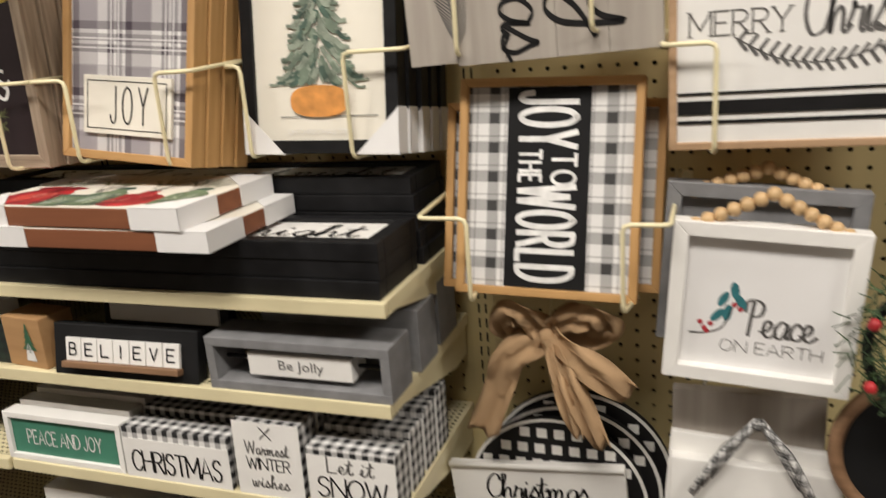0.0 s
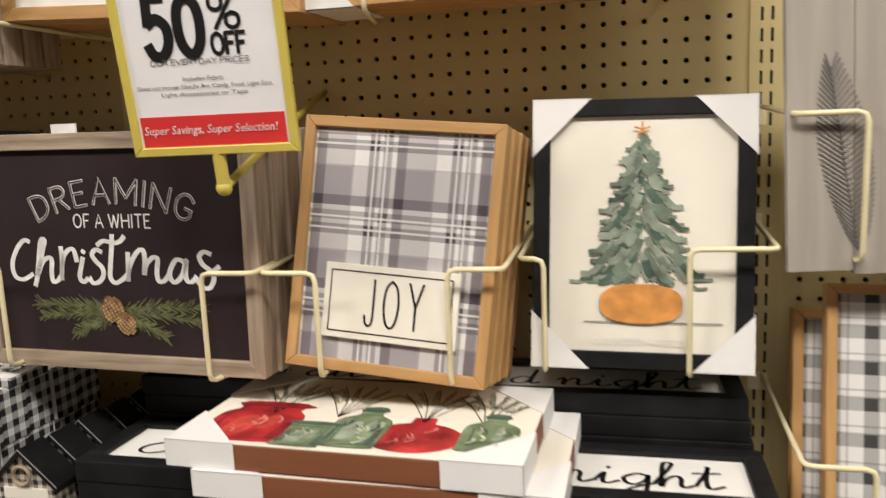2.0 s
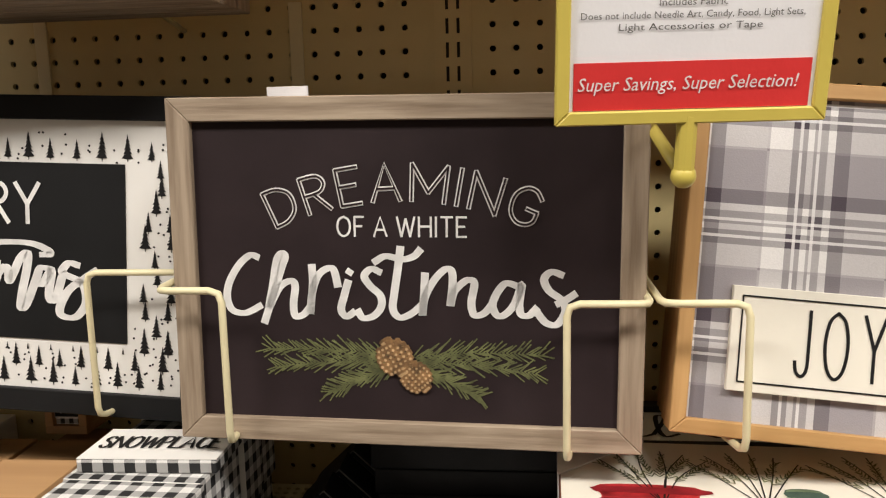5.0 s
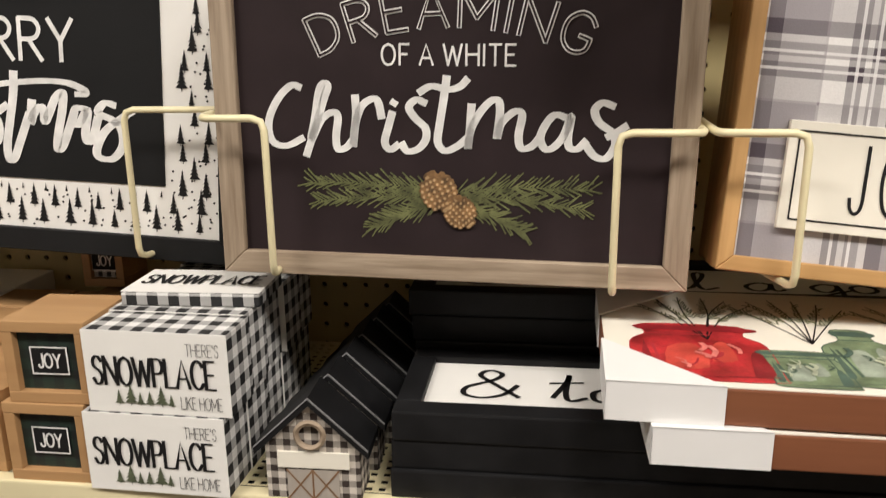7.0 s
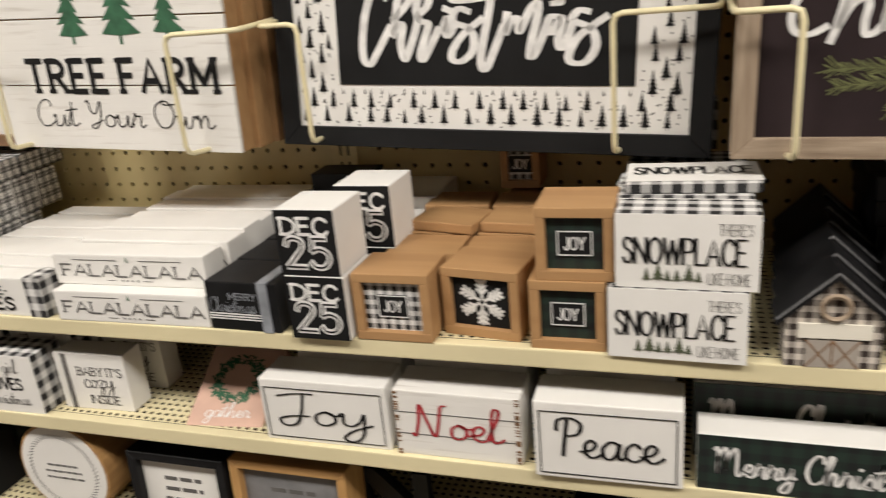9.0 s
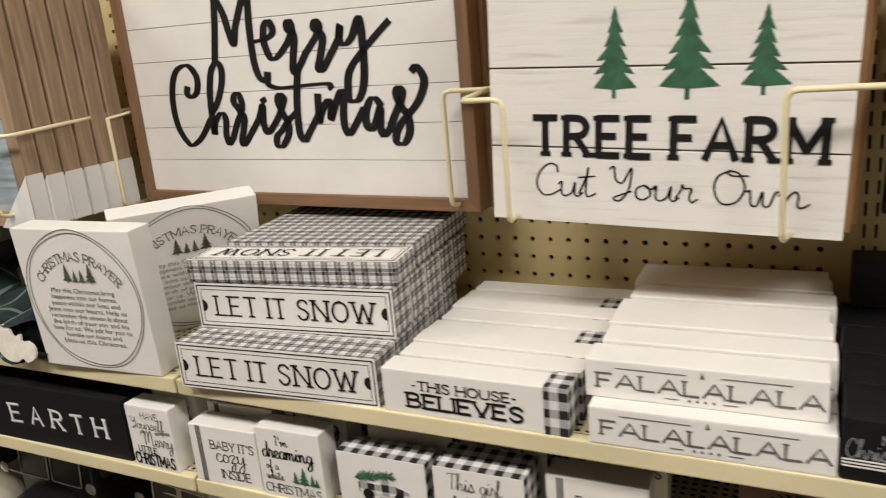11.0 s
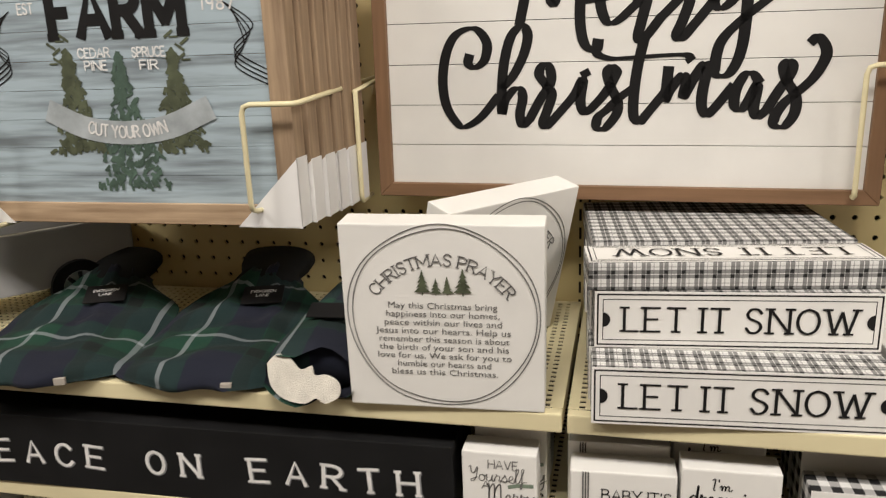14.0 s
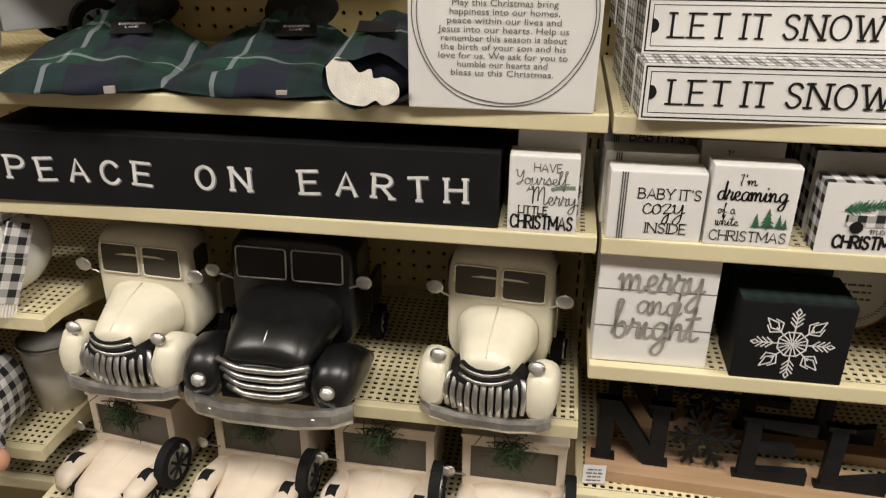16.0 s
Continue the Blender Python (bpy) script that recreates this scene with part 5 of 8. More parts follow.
hook(1.263, 1.398, ((1.162, -0.215, 0.135), (1.319, -0.296, 0.124)))
hook(1.648, 1.388, ((1.583, -0.300, 0.122), (1.714, -0.298, 0.113)))
hook(1.915, 1.390, ((1.853, -0.284, 0.124), (1.945, -0.222, 0.125)))
hook(2.186, 1.398, ((2.096, -0.212, 0.138),))
hook(2.197, 1.19, ((2.266, -0.262, 0.11),))
hook(2.515, 1.185, ((2.457, -0.262, 0.11),))
hook(2.188, 1.532, ((2.256, -0.222, 0.145),))
hook(2.49, 1.535, ((2.42, -0.222, 0.13),))
hook(2.494, 1.383, ((2.556, -0.222, 0.122),))
hook(-0.272, 1.398, ((-0.336, -0.280, 0.114), (-0.266, -0.122, 0.135)))
hook(-0.755, 1.398, ((-0.668, -0.282, 0.136),))
hook(0.372, 1.413, ((0.297, -0.118, 0.142), (0.421, -0.242, 0.126)))
hook(0.775, 1.41, ((0.680, -0.244, 0.134), (0.826, -0.212, 0.13)))


# ---- top row, seen from below ----
def top_sign(x, z, w, h, y, mats, panel, label, count, guards=False, d=0.03, roll=0):
    for k in range(count):
        s = framed("framed_sign", at(x + 0.002 * k, y + k * (d + 0.002), z, 0, 0, roll), w, h, d, 0.016, mats, panel, label, group="upper signs")
        if guards:
            corner(s, w, h, 0, 0, 0.06, 0, d)
            corner(s, w, h, 1, 0, 0.06, 0, d)


top_sign(1.935, 1.668, 0.50, 0.3, -0.21, ("oak", "oak_v"), "joy_plaid", "light oak framed plaid sign with white card corner guards", 3, True)
top_sign(1.495, 1.672, 0.385, 0.3, -0.225, ("oak", "oak_v"), "white", "light oak framed white sign on the upper row", 4, roll=2.5)
top_sign(1.021, 1.631, 0.53, 0.32, -0.276, ("rustic", "rustic_v"), "white", "white sign in a weathered wood frame stacked on upper row", 5)
hook(1.215, 1.70, ((1.244, -0.30, 0.06),), 1.178)
hook(1.335, 1.72, ((1.305, -0.25, 0.042),), 1.335)
hook(1.74, 1.70, ((1.76, -0.225, 0.04),))
hook(2.13, 1.70, ((2.10, -0.225, 0.04),))


# ---- sale sign ----
def sale_sign():
    s = thing("sale_sign", at(1.653, -0.366, 1.517, 5.2, -9.4, -0.2), "yellow framed paper sale sign on a stem", "sale sign")
    w, h = 0.165, 0.232
    rails(s, w, h, 0.006, 0.0085, ("yellow", "yellow"), y=-0.003)
    part("sheet", box(-w / 2 + 0.008, w / 2 - 0.008, 0, 0.001, 0.008, h - 0.008), "paper", s)
    part("red_band", box(-w / 2 + 0.011, w / 2 - 0.011, -0.0006, -0.0001, 0.0090, 0.0375), "sale_red", s, "red printed band")
    typed(s, "Super Savings, Super Selection!", -0.003, 0.0208, 0.0092, 0.132, "white_ink", -0.0007, 0.25)
    typed(s, "Includes Fabric", -0.002, 0.0695, 0.0048, 0.040)
    typed(s, "Does not include Needle Art, Candy, Food, Light Sets,", -0.002, 0.0625, 0.0046, 0.132)
    typed(s, "Light Accessories or Tape", -0.003, 0.0558, 0.0046, 0.085)
    lettering(s, "OUR EVERYDAY PRICES", -0.003, 0.0845, 0.0048, 0.096, "grey_ink", pen=0.16, y=0)
    lettering(s, "50", -0.0235, 0.0925, 0.052, 0.054, "ink", pen=0.19, y=0, gap=0.22)
    lettering(s, "OFF", 0.0275, 0.0922, 0.018, 0.032, "ink", pen=0.2, y=0, gap=0.2)
    lettering(s, "%", 0.027, 0.1145, 0.029, 0.029, "ink", pen=0.13, y=0)
    part("stem", tube([(0.0, 0.003, 0.004), (0.0, 0.003, -0.032)], 0.0065, 10), "yellow", s)
    part("knob", ball((0, 0.003, -0.034), 0.008), "yellow", s, smooth=True)
    part("arm", tube([(0.0, 0.003, -0.034), (0.004, 0.12, -0.015), (0.0, 0.375, 0.012)], 0.0045, 8), "yellow", s, smooth=True)


sale_sign()


# ---- boxes and blocks ----
def block(x0, x1, z0, h, d, mat, label, y=-DEPTH, rz=0, lean=0, name="block_sign", category="block sign", group="block signs", bev=0.0018):
    """A solid sign block by the ends of its front foot; local x from its middle, front at 0."""
    s = thing(name, at((x0 + x1) / 2, y, z0, rz, lean), label, category, group)
    w = x1 - x0
    part("body", box(-w / 2, w / 2, 0, d, 0, h, bev), mat, s)
    return s, w


def face(s, w, h, mat, y=0.0, pad=0.0, name="front_face"):
    part(name, box(-w / 2 + pad, w / 2 - pad, y - 0.0008, y - 0.0001, pad, h - pad), mat, s)


def border(s, x0, x1, z0, z1, pen, ink="ink", y=-0.001, name="border_line"):
    bm = bmesh.new()
    for k, (a, b) in enumerate((((x0, z0), (x1, z0)), ((x1, z0), (x1, z1)), ((x1, z1), (x0, z1)), ((x0, z1), (x0, z0)))):
        ribbon(bm, [a, b], pen, y - k * 1e-5, 1)
    part(name, bm, ink, s)


def tree_row(s, spots, y=-0.0012, ink="green_ink", name="printed_fir"):
    rnd = random.Random(11)
    for x, z, h in spots:
        bm = bmesh.new()
        pine_print(bm, x, z, h, h * 0.62, 5, y, rnd)
        part(name, bm, ink, s)


# tickets: checked boxes with a lettered front
def ticket(x0, x1, z0, y, h=0.0575, d=0.047, front=True, rz=3.5):
    s, w = block(x0, x1, z0, h, d, "ticket", "black and white checked block lettered Let It Snow", y, rz, name="block_sign")
    if front:
        face(s, w, h, "white")
        border(s, -w / 2 + 0.003, w / 2 - 0.003, 0.003, h - 0.003, 0.0016)
        border(s, -w / 2 + 0.008, w / 2 - 0.008, 0.008, h - 0.008, 0.0008)
        lettering(s, "LET IT SNOW", 0.002, h * 0.30, h * 0.42, w * 0.80, pen=0.12, thin=0.7, serif=0.16, gap=0.26, y=-0.0009)
        for sx in (-1, 1):
            bm = bmesh.new()
            n = 12
            vs = [bm.verts.new((sx * (w / 2 - 0.008) - sx * 0.007 * math.sin(i * math.pi / n), -0.0014, h / 2 + 0.0075 * math.cos(i * math.pi / n))) for i in range(n + 1)]
            bm.faces.new(vs)
            part("notch", bm, "ink", s)
    return s


for k in range(5):
    ticket(0.027 - 0.003 * k - 0.002 * (k % 2), 0.293 - 0.003 * k, S1, -0.339 + k * 0.049)
    ticket(0.027 - 0.004 * k - 0.003 * (k % 3), 0.291 - 0.004 * k, S1 + 0.058, -0.288 + k * 0.049, rz=5)
for k in range(1, 5):
    ticket(0.026 - 0.005 * k, 0.289 - 0.005 * k, S1 + 0.116, -0.262 + k * 0.049, 0.030, 0.047, False, 6)
flat = ticket(0.020, 0.294, S1 + 0.116, -0.283, 0.028, 0.060, False, 7.5)
flat["label"] = "checked Let It Snow block lying on its back"
part("front_face", box(-0.1365, 0.1365, 0.0005, 0.0595, 0.0281, 0.0287), "white", flat)
edge = bmesh.new()
for k, (inset, pen) in enumerate(((0.003, 0.0016), (0.008, 0.0008))):
    x, y0, y1 = 0.1365 - inset, 0.0005 + inset, 0.0595 - inset
    for q, (p0, p1) in enumerate((((-x, y0), (x, y0)), ((x, y0), (x, y1)), ((x, y1), (-x, y1)), ((-x, y1), (-x, y0)))):
        ribbon(edge, [p0, p1], pen, -k * 4e-5 - q * 1e-5, 1)
for v in edge.verts:
    v.co = (v.co.x, v.co.z, 0.0290 - v.co.y)
part("border_line", edge, "ink", flat)
lettering(flat, "LET IT SNOW", 0, 0.0290, 0.0245, 0.216, pen=0.12, thin=0.7, serif=0.16, gap=0.26, flat=0.042, turn=180)


def this_house(y, dx, dh):
    s, w = block(0.302 + dx, 0.505 + dx, S1, 0.050 + dh, 0.0325, "white", "white block lettered This House Believes with a checked end", y)
    part("checked_end", box(w / 2 - 0.024, w / 2 + 0.0008, -0.0008, 0.0338, -0.0 + 0.0002, 0.0508), "buffalo_s", s, "buffalo checked end wrap")
    lettering(s, "-THIS HOUSE-", -0.008, 0.029, 0.010, 0.115, pen=0.15, serif=0.1)
    lettering(s, "BELIEVES", -0.008, 0.009, 0.0155, 0.128, pen=0.2, serif=0.13)


for k in range(8):
    this_house(-0.333 + k * 0.0355, 0.002 * ((k * 5) % 3 - 1), 0.0016 * ((k * 7) % 3))


def falala(z, y, dx=0.0, dh=0.0):
    s, w = block(0.523 + dx, 0.731 + dx, z, 0.0385 + dh, 0.039, "white", "white wooden block lettered Falalalala", y, rz=0.6)
    lettering(s, "FALALALALA", 0.004, 0.0115, 0.014, 0.192, "grey_ink", pen=0.15, serif=0.1)
    bm = bmesh.new()
    for i, (a, b, zz) in enumerate(((-0.075, -0.012, 0.0315), (0.018, 0.075, 0.0315), (-0.03, -0.018, 0.0065), (0.02, 0.032, 0.0065))):
        ribbon(bm, [(a, zz), (b, zz)], 0.0008, -0.0006 - i * 1e-5, 1)
    for i in range(4):
        disc((-0.009 + i * 0.007, 0.0065), 0.0014, -0.0007, -0.0003, 6, bm)
    part("print_rule", bm, "grey_ink", s)
    tree_row(s, ((0.002, 0.029, 0.007),), -0.0008)


for k in range(7):
    falala(S1, -0.335 + k * 0.0425)
    falala(S1 + 0.0388, -0.316 + k * 0.0425, -0.004 + 0.003 * ((k * 5) % 3 - 1), 0.0022 * ((k * 7) % 3))

for k in range(4):
    s, w = block(0.733, 0.822, S1, 0.057, 0.066, "black", "black gift block with a silver ribbon and white script", -0.335 + k * 0.068, -2)
    if k == 0:
        part("ribbon_band", box(w / 2 - 0.022, w / 2 - 0.010, -0.001, 0.067, -0.0, 0.058), "silver", s, "silver ribbon band")
        for q in range(3):
            part("printed_stripe", box(-w / 2 + 0.001, w / 2 - 0.022, -0.0006, -0.0002, 0.013 + q * 0.003, 0.0145 + q * 0.003), "white_ink", s)
        lettering(s, "MERRY", 0.002, 0.037, 0.0075, 0.034, "silver", pen=0.14, serif=0.08)
        lettering(s, "Christmas", -0.012, 0.022, 0.017, 0.058, "silver", LOW, 0.06, 0.6, 0.0)
block(0.745, 0.83, S1 + 0.058, 0.05, 0.05, "black", "black gift block stacked at the back of the shelf", -0.08)


def dec(x0, z, y):
    s, w = block(x0, x0 + 0.067, z, 0.0705, 0.068, "white", "white cube block with a black Dec 25 face", y, -0.6)
    face(s, w, 0.0705, "charcoal", pad=0.0004)
    lettering(s, "DEC", 0, 0.045, 0.017, 0.052, "white_ink", pen=0.20, serif=0.11, y=-0.0008)
    lettering(s, "25", 0, 0.010, 0.031, 0.050, "white_ink", pen=0.22, y=-0.0008, gap=0.14)
    lettering(s, "25", 0, 0.010, 0.031, 0.050, "charcoal", pen=0.06, y=-0.0014, gap=0.14, name="lettering_line")


for x, z, y in ((0.839, S1, -0.343), (0.837, S1 + 0.0708, -0.341), (0.862, S1, -0.255), (0.862, S1 + 0.0698, -0.252), (0.85, S1, -0.18)):
    dec(x, z, y)
block(0.845, 0.93, S1, 0.085, 0.1, "white", "white block at the back of the shelf", -0.108)


def shadow_box(x0, x1, z, h, y, d, art, rz=0, group="wooden shadow boxes", detail=True):
    """Square wooden box with a recessed picture."""
    s = thing("shadow_box", at((x0 + x1) / 2, y, z, rz), "small tan wooden box sign with a recessed picture", "box sign", group)
    w, b = x1 - x0, 0.0095
    for nm, bb in (("bottom_board", (-w / 2, w / 2, 0, d, 0, b)), ("top_board", (-w / 2, w / 2, 0, d, h - b, h)), ("side_board", (-w / 2, -w / 2 + b, 0.0003, d, b, h - b)), ("side_board", (w / 2 - b, w / 2, 0.0003, d, b, h - b))):
        part(nm, box(*bb, 0.0007), "kraft", s)
    bg = {"check": "buffalo_t", "star": "charcoal", "tartan": "dark_tartan"}[art]
    part("picture", box(-w / 2 + b, w / 2 - b, 0.007, 0.010, b, h - b), bg, s)
    part("back", box(-w / 2 + b, w / 2 - b, d - 0.003, d - 0.001, b, h - b), "kraft", s)
    if not detail:
        return s
    if art == "star":
        bm = bmesh.new()
        snowflake(bm, 0, h / 2, h * 0.34, 0.0030, 0.0064, 6)
        part("snowflake", bm, "white_ink", s)
    else:
        part("name_panel", box(-0.016, 0.016, 0.0055, 0.0068, h / 2 - 0.012, h / 2 + 0.012), "charcoal", s)
        border(s, -0.0155, 0.0155, h / 2 - 0.0115, h / 2 + 0.0115, 0.0013, "white_ink", 0.0049)
        lettering(s, "JOY", 0, h / 2 - 0.006, 0.012, 0.019, "white_ink", pen=0.14, y=0.0054)
    return s


def snowflake(bm, cx, cz, r, pen, y, arms=8):
    n = 0
    for k in range(arms):
        a = k * 2 * math.pi / arms + math.pi / 2
        lines = [[(0.12, 0), (1, 0)]] + [[(t, 0), (t + 0.2, sx * 0.2)] for t in (0.35, 0.55, 0.75) for sx in (-1, 1)]
        for ln in lines:
            ribbon(bm, [(cx + r * (p * math.cos(a) - q * math.sin(a)), cz + r * (p * math.sin(a) + q * math.cos(a))) for p, q in ln], pen, y - n * 1e-5, 1)
            n += 1


def star_arms(bm, cx, cz, r, pen, y):
    """Eight-armed snowflake: a star of crossed lines, with leafy arms and diamond arms by turns."""
    n = 0
    for k in range(8):
        a = k * math.pi / 4 + math.pi / 2
        lines = [[(0.10, 0), (0.62, 0)], [(0.0, 0.0), (0.34, 0.14)], [(0.34, 0.14), (0.14, 0.34)]]
        if k % 2:
            lines += [[(0.52, 0), (0.70, 0.11)], [(0.70, 0.11), (0.98, 0.0)], [(0.98, 0.0), (0.70, -0.11)], [(0.70, -0.11), (0.52, 0)], [(0.46, 0), (0.62, 0.2)], [(0.46, 0), (0.62, -0.2)], [(0.62, 0.2), (0.82, 0.13)], [(0.62, -0.2), (0.82, -0.13)]]
        else:
            lines += [[(0.60, 0), (0.82, 0)]] + [[(t, 0), (t + 0.16, q * 0.14)] for t in (0.46, 0.58, 0.70) for q in (-1, 1)] + [[(0.80, 0), (0.90, 0.06)], [(0.90, 0.06), (1.0, 0)], [(1.0, 0), (0.90, -0.06)], [(0.90, -0.06), (0.80, 0)]]
        for ln in lines:
            ribbon(bm, [(cx + r * (p * math.cos(a) - q * math.sin(a)), cz + r * (p * math.sin(a) + q * math.cos(a))) for p, q in ln], pen, y - n * 1e-5, 1)
            n += 1


shadow_box(0.911, 0.993, S1, 0.073, -0.337, 0.062, "check")
shadow_box(0.998, 1.08, S1, 0.073, -0.318, 0.062, "star", -8)
shadow_box(1.092, 1.164, S1, 0.0705, -0.333, 0.07, "tartan")
shadow_box(1.100, 1.172, S1 + 0.0708, 0.0705, -0.331, 0.07, "tartan", 1)
rnd_k = random.Random(12)
for i in range(4):
    for j, x in enumerate((0.922, 1.008, 1.094)):
        yy = -0.268 + i * 0.065
        if yy + 0.06 < 0 and not (j == 0 and i == 3):
            shadow_box(x, x + 0.08, S1, 0.07, yy, 0.06, ("check", "star", "tartan")[j], rnd_k.uniform(-4, 4), detail=False)
        if i in (1, 2) and yy + 0.06 < 0 and j != 2:
            s, w = block(x + 0.004, x + 0.084, S1 + 0.0708, 0.012, 0.06, "kraft", "tan wooden box sign lying flat on others", yy, rnd_k.uniform(-12, 12), name="shadow_box", category="box sign", group="wooden shadow boxes")
shadow_box(1.005, 1.055, S1 + 0.083, 0.06, -0.064, 0.055, "check", 0)


def snowplace(x0, z, y, h=0.0695):
    s, w = block(x0, x0 + 0.1205, z, h, 0.044, "buffalo_s", "white Snowplace Like Home block with buffalo checked sides", y, -1.4)
    face(s, w, h, "white", pad=0.0003)
    lettering(s, "SNOWPLACE", -0.002, 0.0240, 0.0235, 0.102, pen=0.125, thin=0.5, y=-0.0009, gap=0.14)
    lettering(s, "THERE'S", 0.040, 0.051, 0.010, 0.027, "grey_ink", pen=0.06, y=-0.0009)
    lettering(s, "LIKE HOME", 0.036, 0.006, 0.0105, 0.034, "grey_ink", pen=0.06, y=-0.0009)
    tree_row(s, ((-0.033, 0.007, 0.013), (-0.023, 0.007, 0.018), (-0.015, 0.007, 0.012), (-0.007, 0.007, 0.013), (0.003, 0.007, 0.018), (0.011, 0.007, 0.011)), -0.0016, "olive_ink")


for k in range(5):
    snowplace(1.166 + 0.002 * (k % 2), S1, -0.340 + k * 0.0455)
    snowplace(1.173 - 0.003 * (k % 3), S1 + 0.0697, -0.338 + k * 0.0455)
lying, w = block(1.178, 1.298, S1 + 0.1396, 0.012, 0.066, "buffalo_s", "Snowplace block lying face up on the stack", -0.28, 2)
part("front_face", box(-w / 2, w / 2, 0.0005, 0.0655, 0.0121, 0.0127), "white", lying)
lettering(lying, "SNOWPLACE", 0, 0.0129, 0.024, 0.105, pen=0.13, thin=0.65, flat=0.022)
block(1.165, 1.262, S1 + 0.1396, 0.052, 0.05, "buffalo", "buffalo checked block standing at the back", -0.11)


def barn_house(y, k):
    x0, w = 1.316 + 0.004 * k, 0.076
    s = thing("barn_ornament", at(x0 + w / 2, y, S1, 1), "small dark barn ornament with checked front and black roof", "house ornament", "barn ornaments")
    hw = w / 2
    part("body", poly([(-hw, 0), (hw, 0), (hw, 0.047), (0, 0.083), (-hw, 0.047)], 0, 0.034), "barn_check", s)
    for sx in (-1, 1):
        bm = poly([(0, 0.090), (0, 0.083), (sx * (hw + 0.008), 0.0395), (sx * (hw + 0.008), 0.0465)], -0.005, 0.036)
        part("roof_panel", bm, "black", s, "black sloping roof panel")
        part("roof_edge", tube([(0, -0.0052, 0.0895), (sx * (hw + 0.008), -0.0052, 0.0463)], 0.0008, 4), "grey", s)
    part("door", box(-0.021, 0.021, -0.0012, -0.0002, 0, 0.026), "grey_board", s)
    bm = bmesh.new()
    for i, (a, b) in enumerate((((-0.021, 0), (0.0, 0.026)), ((0, 0), (-0.021, 0.026)), ((0, 0), (0.021, 0.026)), ((0.021, 0), (0, 0.026)), ((0, 0), (0, 0.026)))):
        ribbon(bm, [a, b], 0.0014, -0.0016 - i * 1e-5, 1)
    part("door_bracing", bm, "walnut", s)
    part("name_board", box(-0.028, 0.030, -0.0022, -0.0002, 0.028, 0.042, 0.0004), "cream", s, "pale name board")
    wr = bmesh.new()
    ring = [(0.011 * math.cos(i * math.pi / 8), -0.004, 0.058 + 0.011 * math.sin(i * math.pi / 8)) for i in range(17)]
    tube(ring, 0.0024, 5, wr)
    part("wreath_ring", wr, "rustic", s)


for k in range(6):
    barn_house(-0.335 + k * 0.046, k)


# flat black frames with a script panel
def long_frame(y0, z, dx=0.0, text=True, d=0.132):
    s = thing("flat_sign", pose(1.792 + dx, y0, z), "long black framed script sign lying flat on the shelf", "framed sign", "long black frames")
    w, h, b = 0.755, 0.0250, 0.021
    for nm, bb in (("front_rail", (-w / 2, w / 2, 0, b, 0, h)), ("back_rail", (-w / 2, w / 2, d - b, d, 0, h)), ("end_rail", (-w / 2, -w / 2 + b, b, d - b, 0, h)), ("end_rail", (w / 2 - b, w / 2, b, d - b, 0, h))):
        part(nm, box(*bb, 0.002), "black", s)
    part("panel", box(-w / 2 + b, w / 2 - b, b, d - b, h - 0.009, h - 0.006), "white", s)
    if text:
        lettering(s, "& to all a good night", -0.0, h - 0.0058, 0.055, 0.66, "ink", LOW, 0.09, 0.45, 0.06, flat=0.042)


for k in range(3):
    long_frame(-0.327 + 0.002 * (k % 2), S1 + k * 0.0253, 0.001 * k, k == 2)
for k in range(5):
    long_frame(-0.178, S1 + k * 0.0253, 0.004 - 0.003 * k, k == 4, 0.13)


